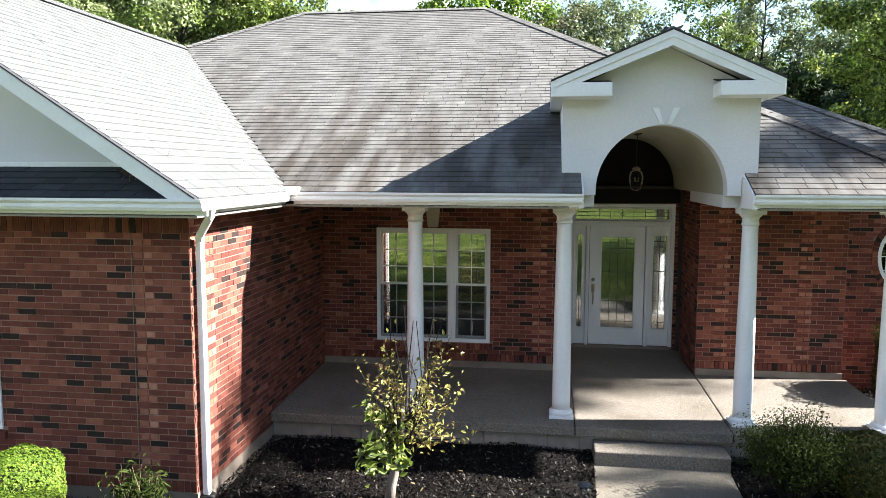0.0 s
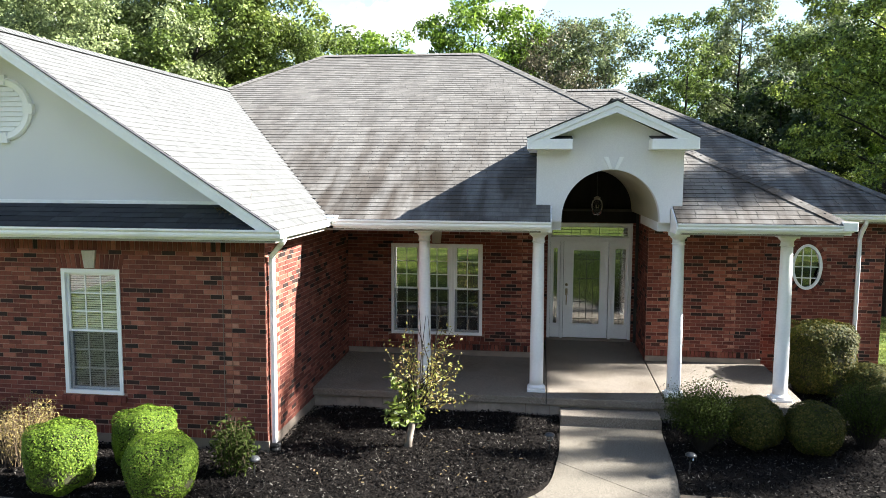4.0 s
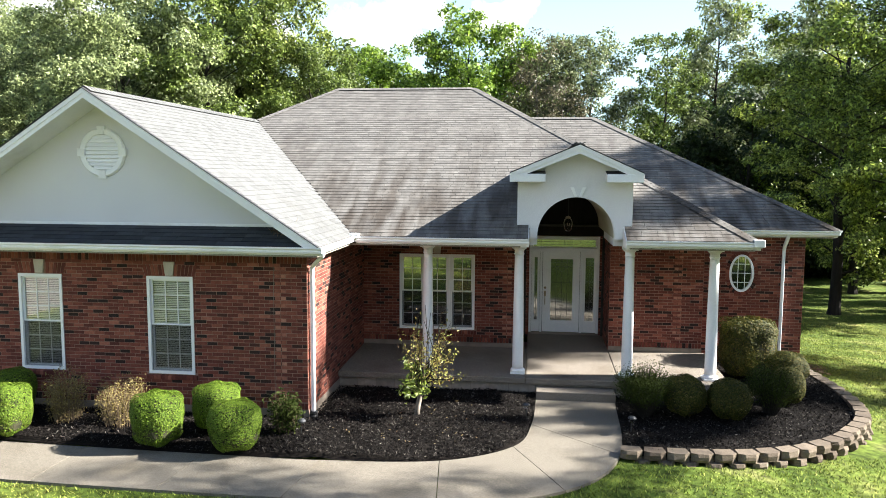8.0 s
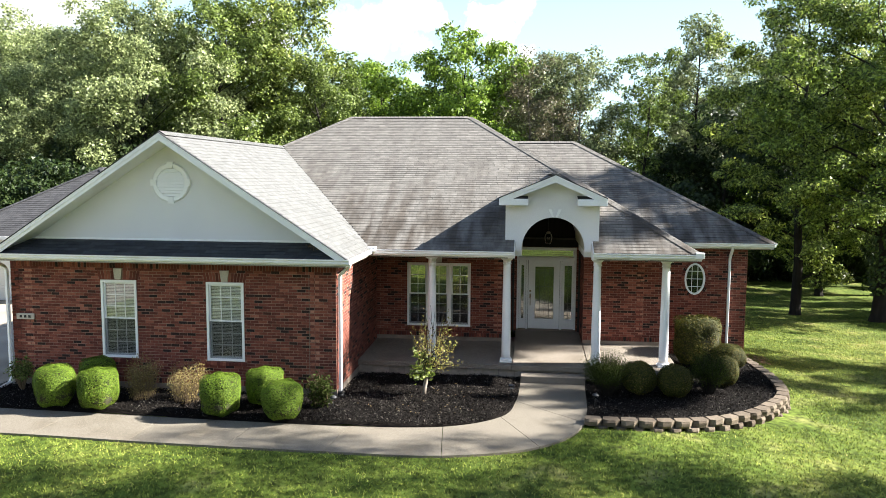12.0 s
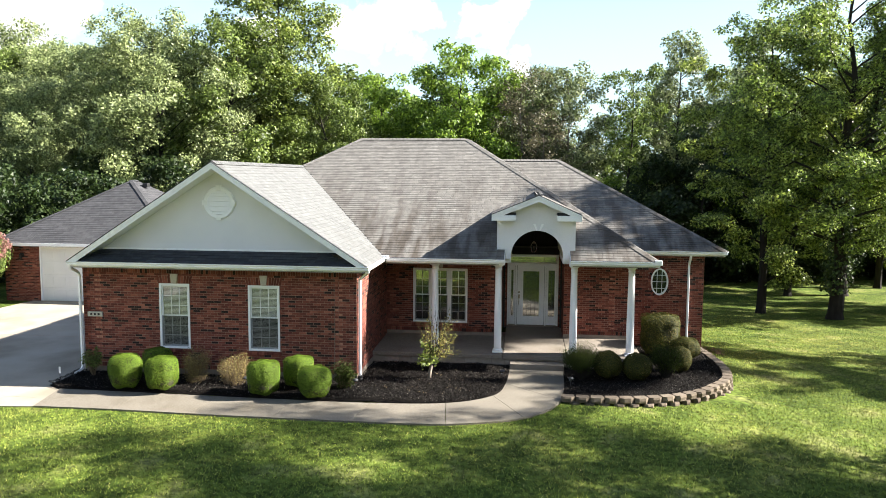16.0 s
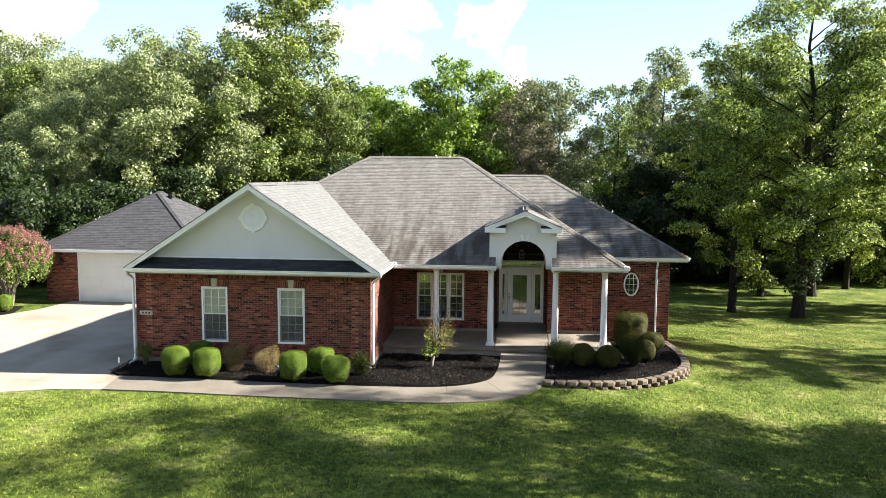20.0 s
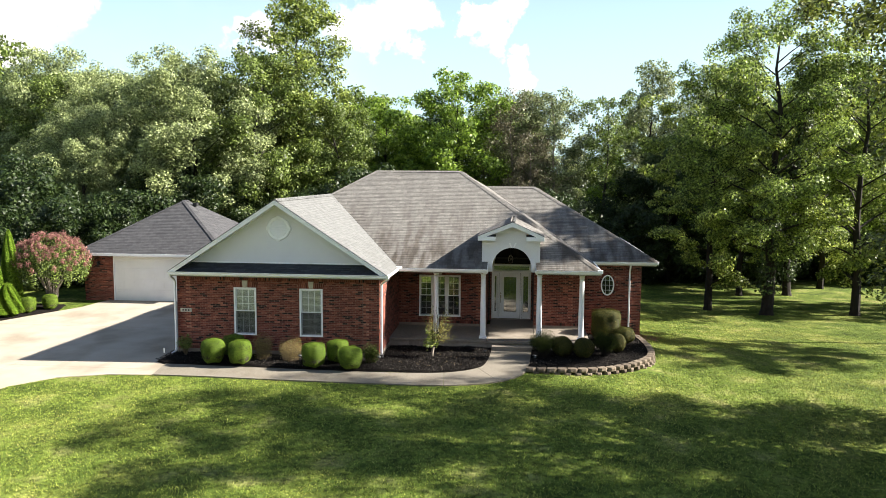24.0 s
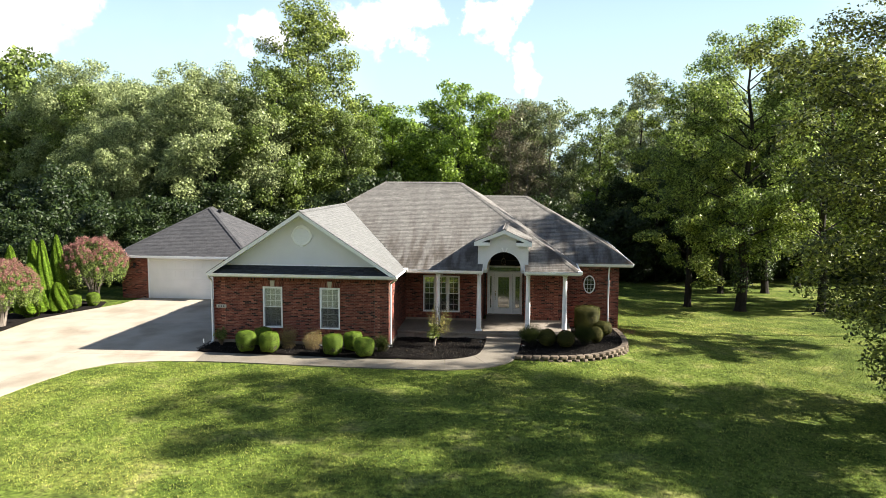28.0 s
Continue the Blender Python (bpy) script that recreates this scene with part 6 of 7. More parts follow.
# ---- hanging lantern in the portico ----
hang_lamp = thing("pendant_lantern", "dark metal lantern with a clear bell glass hanging in the vault", "lantern", (0.05, 7.3, 4.05))
bm = bmesh.new()
lathe(bm, [(0.0, -0.035), (0.02, -0.035), (0.07, -0.012), (0.075, 0.0), (0.0, 0.0)], (0.05, 7.3, 4.05), 18)
tube(bm, [(0.05, 7.3, 4.02), (0.05, 7.3, 3.55)], [0.007, 0.007], 6)
part("canopy_rod", bm, M_BLACK, hang_lamp, "black ceiling canopy and rod")
bm = bmesh.new()
rings = [(0.045, 0.30), (0.085, 0.27), (0.105, 0.20), (0.10, 0.10), (0.07, 0.02), (0.03, 0.0)]
lathe(bm, rings, (0.05, 7.3, 3.22), 20)
part("glass_bell", bm, M_LENS, hang_lamp, "clear glass bell", smooth=True)
bm = bmesh.new()
lathe(bm, [(0.0, 0.0), (0.05, 0.0), (0.06, 0.03), (0.02, 0.06), (0.0, 0.06)], (0.05, 7.3, 3.51), 14)
for i in range(3):
    a = 2 * math.pi * i / 3
    tube(bm, [(0.05, 7.3, 3.36), (0.05 + 0.03 * math.cos(a), 7.3 + 0.03 * math.sin(a), 3.35), (0.05 + 0.035 * math.cos(a), 7.3 + 0.035 * math.sin(a), 3.41)], [0.006, 0.006, 0.009], 6)
part("lamp_holder", bm, M_BRASS, hang_lamp, "brass candle cluster")

# ---- solar path lights ----
solar = thing("path_light", "small grey solar path light on a stake", "path light", group="path lights")
bm = bmesh.new()
lathe(bm, [(0.0, -0.05), (0.008, 0.0), (0.011, 0.20), (0.0, 0.20)], sides=8)
part("stake", bm, M_BLACK, solar)
bm = bmesh.new()
lathe(bm, [(0.0, 0.20), (0.035, 0.20), (0.05, 0.27), (0.0, 0.27)], sides=14)
part("lens", bm, M_LENS, solar)
bm = bmesh.new()
lathe(bm, [(0.0, 0.27), (0.07, 0.265), (0.075, 0.28), (0.05, 0.305), (0.0, 0.315)], sides=18)
part("cap", bm, M_PLASTIC, solar, smooth=True)
spots = [(-7.5, 1.95), (-4.62, 2.15), (-0.80, 3.55), (1.02, 3.05), (-0.95, 2.75)]
solar.matrix_basis = pose(*spots[0], 0.01, 3, -2, 0)
for i, p in enumerate(spots[1:4]):
    copy_thing(solar, pose(*p, 0.01, 4 * (-1) ** i, 3, 40 * i))
stake = thing("marker_stake", "thin white driveway marker stake in the bed corner", "marker stake", (-12.62, 1.75, -0.05))
bm = bmesh.new()
tube(bm, [(-12.62, 1.75, -0.1), (-12.62, 1.75, 0.30)], [0.008, 0.008], 6)
part("rod", bm, M_BLACK, stake)
part("reflector", boxed(-12.645, -12.595, 1.743, 1.757, 0.28, 0.46, 0.004), M_WHITE, stake)

# ---- plants ----
def leaf_mesh(name, pos, normal, size, rng, slim=0.55, fold=0.15, three=False):
    """Leaves as small folded diamonds at pos, facing normal."""
    n = len(pos)
    normal = normal / (np.linalg.norm(normal, axis=1, keepdims=True) + 1e-9)
    r = rng.normal(size=(n, 3))
    t = np.cross(normal, r)
    t /= np.linalg.norm(t, axis=1, keepdims=True) + 1e-9
    w = np.cross(normal, t)
    L = (np.asarray(size) * rng.uniform(0.65, 1.3, n))[:, None]
    v = np.stack([pos - t * L * 0.5, pos + w * L * slim * 0.5 + normal * L * fold, pos + t * L * 0.5, pos - w * L * slim * 0.5 + normal * L * fold], 1).reshape(-1, 3)
    if three:
        v = np.stack([pos - t * L * 0.5 + normal * L * fold, pos + t * L * 0.5 + w * L * slim * 0.5, pos + t * L * 0.5 - w * L * slim * 0.5], 1).reshape(-1, 3)
        return np_mesh(name, v, np.arange(3 * n).reshape(-1, 3))
    return np_mesh(name, v, np.arange(4 * n).reshape(-1, 4))


def sphere_dirs(n, rng):
    d = rng.normal(size=(n, 3))
    return d / np.linalg.norm(d, axis=1, keepdims=True)


def barrel(name, label, w, h, n, leaf, mat, seed, square=4.6, loose=0.02, brown=0.0, group="", bumps=0.05, stems=True):
    """A clipped shrub: a rounded barrel of small leaves over a solid core, coloured dark for its shaded twigs."""
    rng = np.random.default_rng(seed)
    ob = thing(name, label, "shrub", group=group)
    d = sphere_dirs(n, rng)
    k = (np.abs(d[:, 0]) ** square + np.abs(d[:, 1]) ** square + np.abs(d[:, 2]) ** square) ** (-1 / square)
    round_xy = 1 / np.maximum(np.hypot(d[:, 0], d[:, 1]) * k, 1)
    p = d * k[:, None]
    p[:, 0] *= round_xy
    p[:, 1] *= round_xy
    wob = 1 + bumps * (np.sin(3.1 * p[:, 0] * 2 + seed) * np.sin(2.7 * p[:, 1] * 2 + 1) + 0.6 * np.sin(5 * p[:, 2] + seed))
    taper = 0.90 + 0.10 * p[:, 2] * 0.5 + 0.05
    q = p * (wob * (1 - np.abs(rng.normal(0, loose, n)) * 2.5))[:, None]
    pos = np.stack([q[:, 0] * w / 2 * taper, q[:, 1] * w / 2 * taper, h * 0.53 + q[:, 2] * h * 0.47], -1)
    out = p + rng.normal(0, 0.36, (n, 3)) + np.array([0, 0, 0.2])
    foliage = part("foliage", leaf_mesh("foliage", pos, out, leaf * 1.22, rng, 0.75, 0.15, True), mat, ob)
    bm = bmesh.new()
    bmesh.ops.create_icosphere(bm, subdivisions=3, radius=1)
    for v in bm.verts:
        c = v.co
        kk = (abs(c.x) ** square + abs(c.y) ** square + abs(c.z) ** square) ** (-1 / square)
        rr = max(math.hypot(c.x, c.y) * kk, 1)
        v.co = (c.x * kk / rr * w * 0.44, c.y * kk / rr * w * 0.44, h * 0.52 + c.z * kk * h * 0.42)
        v.co += v.co.normalized() * 0.03 * noise.noise(v.co * 9)
    part("twig_core", bm, M_BOX_CORE, ob, "dark solid core for the shaded twigs inside")
    if stems:
        bm = bmesh.new()
        for i in range(7):
            a = 2 * math.pi * i / 7
            tube(bm, [(0.05 * math.cos(a), 0.05 * math.sin(a), -0.05), (0.16 * math.cos(a), 0.16 * math.sin(a), 0.25 * h)], [0.016, 0.009], 5)
        part("branchwork", bm, M_BARK, ob)
    if brown:
        m = int(n * brown)
        sel = rng.choice(n, m)
        side = pos[sel][(pos[sel][:, 0] > 0.1 * w) & (pos[sel][:, 2] < 0.75 * h)]
        if len(side):
            part("brown_foliage", leaf_mesh("brown_foliage", side * 1.01, sphere_dirs(len(side), rng), leaf * 0.9, rng), M_DRYLEAF, ob, "browned leaf patch")
    return ob


def loose_shrub(name, label, w, h, stems, per, leaf, mat, seed, bark=None, slim=0.5, tip=0.5, group="", leaf_from=0.35, category="shrub", root=0.10, girth=1.0):
    """An open shrub: many thin arching stems with leaves along them."""
    rng = np.random.default_rng(seed)
    ob = thing(name, label, category, group=group)
    bm = bmesh.new()
    pos, nor = [], []
    for i in range(stems):
        a, r = rng.uniform(0, 2 * np.pi), w / 2 * math.sqrt(rng.uniform(0.05, 1))
        hh = h * rng.uniform(0.65, 1.05) * (1 - 0.3 * (r / (w / 2)) ** 2)
        b0 = Vector((root * r * math.cos(a), root * r * math.sin(a), -0.03))
        b2 = Vector((r * math.cos(a), r * math.sin(a), hh))
        b1 = b0.lerp(b2, 0.5) + Vector((rng.normal(0, 0.04), rng.normal(0, 0.04), h * 0.10))
        line = [b0, b0.lerp(b1, 0.5), b1, b1.lerp(b2, 0.55), b2]
        tube(bm, line, [q * girth for q in (0.009, 0.008, 0.006, 0.004, 0.002)], 4)
        for k in range(per):
            t = rng.uniform(leaf_from, 1.0) ** tip
            c = b0.lerp(b1, t / 0.5) if t < 0.5 else b1.lerp(b2, (t - 0.5) / 0.5)
            o = rng.normal(0, 0.045 + 0.02 * w, 3)
            pos.append(np.array(c) + o)
            nor.append(o + np.array([0, 0, 0.06]) + rng.normal(0, 0.05, 3))
    tagged(part("branchwork", bm, bark or M_BARK, ob), kind="stuff")
    part("foliage", leaf_mesh("foliage", np.array(pos), np.array(nor), leaf, rng, slim), mat, ob)
    return ob


box_a = barrel("boxwood", "clipped bright green boxwood barrel in the mulch", 0.86, 0.92, 19000, 0.022, M_BOX, 1, 3.3, brown=0.06, group="clipped boxwoods")
box_b = barrel("boxwood", "clipped bright green boxwood with a browned side", 0.86, 0.88, 19000, 0.022, M_BOX, 2, 3.3, brown=0.12, group="clipped boxwoods")
box_a.matrix_basis = pose(-10.65, 1.55, 0.0, 0, 0, 20)
box_b.matrix_basis = pose(-9.62, 1.52, 0.0, 0, 0, 0)
copy_thing(box_a, pose(-10.25, 2.55, 0.02, 0, 0, 140) @ Matrix.Diagonal((0.95, 0.95, 0.92, 1)))
copy_thing(box_a, pose(-6.85, 1.45, 0.0, 0, 0, 75) @ Matrix.Diagonal((1, 1, 0.98, 1)))
copy_thing(box_b, pose(-6.17, 2.25, 0.0, 0, 0, -20) @ Matrix.Diagonal((0.98, 0.98, 0.95, 1)))
copy_thing(box_a, pose(-5.50, 1.40, 0.0, 0, 0, 210) @ Matrix.Diagonal((1, 1, 0.88, 1)))
dry_a = loose_shrub("dry_shrub", "half-dry twiggy shrub with tan leaves", 0.80, 1.0, 130, 17, 0.042, M_DRYLEAF, 11, M_TWIG, 0.4, 0.9, "dry shrubs", 0.12, root=0.6, girth=0.5)
dry_a.matrix_basis = pose(-9.05, 2.3, 0.0) @ Matrix.Diagonal((0.95, 0.95, 1.08, 1))
dry_b = loose_shrub("dry_shrub", "dry tan twiggy shrub, mostly bare", 0.95, 0.95, 150, 15, 0.042, M_DRYLEAF, 12, M_TWIG, 0.4, 0.9, "dry shrubs", 0.12, root=0.6, girth=0.5)
dry_b.matrix_basis = pose(-7.98, 2.3, 0.0) @ Matrix.Diagonal((0.95, 0.95, 1.02, 1))
peony = loose_shrub("leafy_perennial", "leafy green perennial at the brick corner", 0.62, 0.80, 50, 26, 0.085, M_LEAF_MID, 13, M_TWIG, 0.34, 0.8, category="perennial", leaf_from=0.08, root=0.35)
peony.matrix_basis = pose(-4.98, 2.25, 0.0)
far_plant = loose_shrub("leafy_perennial", "green perennial by the far brick corner", 0.6, 0.75, 30, 26, 0.08, M_LEAF_OAK, 14, M_TWIG, 0.4, 0.6, category="perennial")
far_plant.matrix_basis = pose(-12.2, 2.65, 0.0)
# right bed
ball_a = barrel("round_shrub", "rounded dull green shrub with bronze tips", 0.80, 0.80, 13000, 0.029, M_BOX_DARK, 21, 2.3, 0.035, 0.18, "rounded shrubs", 0.06)
ball_a.matrix_basis = pose(2.10, 4.05, 0.02, 0, 0, 200)
copy_thing(ball_a, pose(2.90, 4.0, 0.0, 0, 0, 0) @ Matrix.Diagonal((1.02, 1.02, 0.98, 1)))
copy_thing(ball_a, pose(4.30, 5.15, 0.0, 0, 0, 100) @ Matrix.Diagonal((0.8, 0.8, 0.95, 1)))
copy_thing(ball_a, pose(4.75, 6.7, 0.0, 0, 0, 60) @ Matrix.Diagonal((1.15, 1.15, 0.9, 1)))
big = barrel("round_shrub", "large rounded dark green holly beside the porch", 1.42, 1.34, 22000, 0.040, M_BOX_DARK, 22, 4.0, 0.04, 0.12, "rounded shrubs", 0.07)
big.matrix_basis = pose(4.05, 7.15, 0.0) @ Matrix.Diagonal((0.9, 0.9, 0.98, 1))
wild_a = loose_shrub("open_shrub", "open leafy dark green shrub before the porch", 1.15, 1.05, 170, 62, 0.034, M_LEAF_MID, 23, M_BARK, 0.5, 0.6, "open shrubs", 0.3)
wild_a.matrix_basis = pose(1.40, 4.05, 0.0)
wild_b = loose_shrub("open_shrub", "open leafy green shrub with pale new shoots", 0.95, 1.05, 120, 60, 0.036, M_LEAF_MID, 24, M_BARK, 0.5, 0.6, "open shrubs", 0.2)
wild_b.matrix_basis = pose(3.75, 4.35, 0.0)

# ---- the young tree in the bed ----
sapling = thing("young_tree", "young tree with a pale leaning trunk and sparse yellowing leaves", "tree", (-2.92, 3.5, 0))
rng = np.random.default_rng(31)
base = Vector((-2.84, 3.5, -0.03))
bm = bmesh.new()
tube(bm, [base, base + Vector((0.03, 0.0, 0.22)), base + Vector((0.08, 0.02, 0.45)), base + Vector((0.13, 0.03, 0.75)), base + Vector((0.16, 0.02, 1.0))], [0.06, 0.05, 0.047, 0.036, 0.02], 10)
part("trunk", bm, M_BARK_PALE, sapling, "pale grey leaning trunk", smooth=True)
bm = bmesh.new()
gp, gn, bp, bn = [], [], [], []
for i in range(46):
    s = base + Vector((0.12, 0.02, rng.uniform(0.35, 0.95)))
    a = rng.uniform(0, 2 * np.pi)
    r, top = rng.uniform(0.10, 0.74), rng.uniform(0.5, 2.05)
    e = base + Vector((0.17 + r * math.cos(a), r * math.sin(a) * 0.8, top))
    m = s.lerp(e, 0.5) + Vector((0.06 * math.cos(a), 0.06 * math.sin(a), -0.02))
    tube(bm, [s, m, e], [0.010, 0.006, 0.0025], 5)
    for k in range(26):
        t = rng.uniform(0.3, 1.0)
        c = np.array(s.lerp(m, t * 2) if t < 0.5 else m.lerp(e, t * 2 - 1)) + rng.normal(0, 0.05, 3)
        green = math.cos(a) < 0.2 and top < 1.25
        (gp if green else bp).append(c)
        (gn if green else bn).append(rng.normal(0, 0.6, 3) + np.array([0, -0.3, 0.8]))
for i in range(7):
    s = base + Vector((0.12 + 0.05 * i, 0.03 * (i % 3), 0.9))
    tube(bm, [s, s + Vector((rng.normal(0, 0.04), 0, 0.45)), s + Vector((rng.normal(0, 0.07), 0, 0.95 + 0.14 * (i % 3)))], [0.010, 0.008, 0.004], 5)
part("branchwork", bm, M_BARK, sapling)
part("green_foliage", leaf_mesh("green_foliage", np.array(gp), np.array(gn), 0.125, rng, 0.5), M_LEAF_TALL, sapling, "bright green leaves")
part("yellow_foliage", leaf_mesh("yellow_foliage", np.array(bp), np.array(bn), 0.06, rng, 0.45), leaves_of("sapling_leaves", (0.16, 0.09, 0.035), (0.26, 0.22, 0.06), (0.42, 0.43, 0.12), 0.4), sapling, "small yellow-brown leaves")


# ---- trees ----
def tree(name, label, seed, h, cr, bare, limbs, sprays, leaf, mat, bark=None, trunk=0.25, shape=0.5, droop=0.0, fork=False, clump=1.0, group="", lean=0.0, flat=0.72, ivy=0.0, open_in=0.60, slim=0.62, fine=True, three=True):
    """A tree at the origin: tapered trunk, bent limbs that carry clumps of leaves, gaps between the limbs, an uneven outline.
    bare: height of the lowest leaves as a share; shape: height share of the widest part of the crown; clump: radius of a clump in metres;
    open_in: how far in along a limb its clumps reach; ivy: share of the height to which ivy climbs."""
    rng = np.random.default_rng(seed)
    ob = thing(name, label, "tree", group=group)
    bm = bmesh.new()
    bends = [Vector((lean * k / 6 * h + rng.normal(0, 0.008 * h), rng.normal(0, 0.008 * h), h * 0.93 * k / 6)) for k in range(7)]
    bends[0] = Vector((0, 0, -0.3))
    tube(bm, [bends[0], bends[0].lerp(bends[1], 0.2), *bends[1:]], [trunk * 1.5, trunk * 1.05, *(trunk * (1 - 0.155 * k) for k in range(1, 7))], 10)
    climbed = [(bends[0], bends[3], trunk)]
    if fork:
        f0 = bends[2]
        top = f0 + Vector((cr * 0.45, 0.1 * cr, h * 0.5))
        elbow = f0.lerp(top, 0.35) + Vector((0.1 * cr, 0, -0.02 * h))
        tube(bm, [f0, elbow, top], [trunk * 0.75, trunk * 0.6, trunk * 0.2], 8)
        climbed += [(f0, elbow, trunk * 0.75), (elbow, top, trunk * 0.4)]

    def stem_at(z):
        k = min(max(z / (h * 0.93) * 6, 0), 5.99)
        return bends[int(k)].lerp(bends[int(k) + 1], k - int(k))

    pos, nor = [], []

    def leafy(c, r, out):
        k = max(6, int(sprays * (r / clump) ** 2 * rng.uniform(0.75, 1.2)))
        d = rng.normal(size=(k, 3)) + 0.5 * out + np.array([0, 0, 0.30])
        d /= np.linalg.norm(d, axis=1, keepdims=True)
        off = d * (r * rng.uniform(0.45, 1.08, k))[:, None] * np.array([1, 1, flat])
        off[:, 2] -= droop * np.hypot(off[:, 0], off[:, 1])
        pos.append(np.array(c) + off)
        nor.append(0.65 * d + 0.2 * out + rng.normal(0, 0.55, (k, 3)) + np.array([0, 0, 0.34]))

    for i in range(limbs):
        g = ((i + rng.uniform(0.1, 0.9)) / limbs) ** 0.88
        f = bare + (1 - bare) * g
        env = (g / shape) ** 0.4 if g < shape else max(0.0, 1 - ((g - shape) / (1 - shape)) ** 2.4) ** 0.55
        reach = cr * max(env, 0.12) * rng.uniform(0.74, 1.16)
        a = 2.399963 * i + rng.normal(0, 0.35)
        out = np.array([math.cos(a), math.sin(a), 0.0])
        hub = stem_at(f * h * 0.95)
        tip = Vector((hub.x + reach * out[0], hub.y + reach * out[1], f * h * 0.985 - 0.6 * droop * reach))
        s = stem_at(max(f * h - (0.18 + 0.55 * g) * reach - 0.03 * h, bare * h * 0.6))
        mid = s.lerp(tip, 0.5) + Vector((rng.normal(0, 0.07) * reach, rng.normal(0, 0.07) * reach, (0.10 - 0.1 * droop) * reach))

        def at(t):
            return s.lerp(mid, t).lerp(mid.lerp(tip, t), t)

        r0 = trunk * 0.30 * (1.15 - 0.75 * f)
        tube(bm, [at(t) for t in (0, 0.3, 0.6, 1.0)], [r0, r0 * 0.72, r0 * 0.45, r0 * 0.12], 5)
        m = 2 + int(reach * open_in / (clump * 0.62))
        for k in range(m):
            t = 1 - open_in * k / max(m - 1, 1) * rng.uniform(0.8, 1.1)
            r = clump * rng.uniform(0.62, 1.22) * (0.72 + 0.32 * t)
            side = Vector((-out[1], out[0], 0)) * rng.normal(0, 0.62) * r * (1 + 0.5 * (1 - t)) + Vector((0, 0, rng.normal(0.1, 0.34) * r))
            c = at(t) + side
            if fine and side.length > 0.4 * r:
                tube(bm, [at(t), c], [r0 * 0.22, r0 * 0.08], 3)
            leafy(c, r, out * (0.35 + 0.65 * t))
    for k in range(3):
        leafy(stem_at(h * 0.93) + Vector((rng.normal(0, 0.3) * clump, rng.normal(0, 0.3) * clump, -0.45 * clump * k)), clump * (0.55 + 0.16 * k), np.array([0, 0, 0.6]))
    if fork:
        for k in range(26):
            t = rng.uniform(0.35, 1.05)
            a = rng.uniform(0, 2 * math.pi)
            d = np.array([math.cos(a), math.sin(a), 0.25])
            q = elbow.lerp(top, t)
            c = q + Vector(d) * cr * 0.42 * (1.1 - 0.75 * t) * rng.uniform(0.3, 1.1)
            tube(bm, [q - Vector((0, 0, 0.5)), c], [trunk * 0.12, trunk * 0.03], 4)
            leafy(c, clump * rng.uniform(0.7, 1.15), d)
    part("trunk", bm, bark or M_BARK, ob)
    part("crown", leaf_mesh("crown", np.concatenate(pos), np.concatenate(nor), leaf, rng, slim * 1.25 if three else slim, 0.12, three), mat, ob)
    if ivy:
        vp, vn = [], []
        for p, q, r in climbed:
            n = int(260 * (q - p).length)
            t, a = rng.uniform(0, 1, n), rng.uniform(0, 2 * np.pi, n)
            rr = r + np.abs(rng.normal(0.05, 0.20, n)) * (1.1 + 0.5 * np.sin(9 * t + 3 * a))
            d = np.stack([np.cos(a), np.sin(a), 0 * a], -1)
            vp.append(np.array(p) + t[:, None] * np.array(q - p) + d * rr[:, None])
            vn.append(d + rng.normal(0, 0.4, (n, 3)) + np.array([0, 0, 0.3]))
        vp, vn = np.concatenate(vp), np.concatenate(vn)
        keep = (vp[:, 2] < ivy * h) & (vp[:, 2] > 1.3)
        part("ivy", leaf_mesh("ivy", vp[keep], vn[keep], 0.17, rng, 0.8), M_IVY, ob, "dark glossy climbing ivy")
    return ob


def plant(ob, x, y, turn=0.0, s=1.0, sz=None, first=False, z=None):
    m = pose(x, y, gz(x, y) if z is None else z, 0, 0, turn) @ Matrix.Diagonal((s, s, sz or s, 1))
    if first:
        ob.matrix_basis = m
        return ob
    return copy_thing(ob, m)


WOOD = "trees of the wood"
broad = tree("broad_tree", "broad leafy green tree in the wood", 101, 16.5, 5.6, 0.02, 52, 340, 0.172, M_LEAF_LIGHT, trunk=0.26, shape=0.5, group=WOOD, clump=1.05)
oak = tree("oak_tree", "tall full green oak in the wood", 102, 18.0, 5.2, 0.03, 46, 235, 0.215, M_LEAF_OAK, trunk=0.28, shape=0.45, group=WOOD, clump=1.1)
tall = tree("tall_tree", "tall dark green tree standing over the wood", 103, 23.5, 3.9, 0.05, 48, 260, 0.235, M_LEAF_TALL, trunk=0.30, shape=0.6, group=WOOD, clump=1.2)
maple = tree("maple_tree", "bright green rounded tree in the wood", 104, 15.5, 4.2, 0.04, 44, 195, 0.225, M_LEAF_BRIGHT, trunk=0.22, shape=0.55, group=WOOD, clump=0.95)
thin = tree("thin_tree", "thin open tree with bare lower stem", 105, 15.0, 2.4, 0.45, 15, 110, 0.18, M_LEAF_OAK, trunk=0.17, shape=0.6, group=WOOD, clump=0.62, lean=0.01)
grey = tree("dry_tree", "grey-brown thinning tree with bare twigs", 106, 15.0, 3.2, 0.10, 46, 60, 0.17, M_LEAF_GREY, M_BARK_PALE, trunk=0.18, shape=0.5, group=WOOD, clump=0.8)
hazy_tree = tree("pale_tree", "soft grey-green tree with fine leaves", 115, 16.0, 3.8, 0.05, 50, 130, 0.20, M_LEAF_SAGE, M_BARK_PALE, trunk=0.2, shape=0.5, group=WOOD, clump=0.85, droop=0.1)
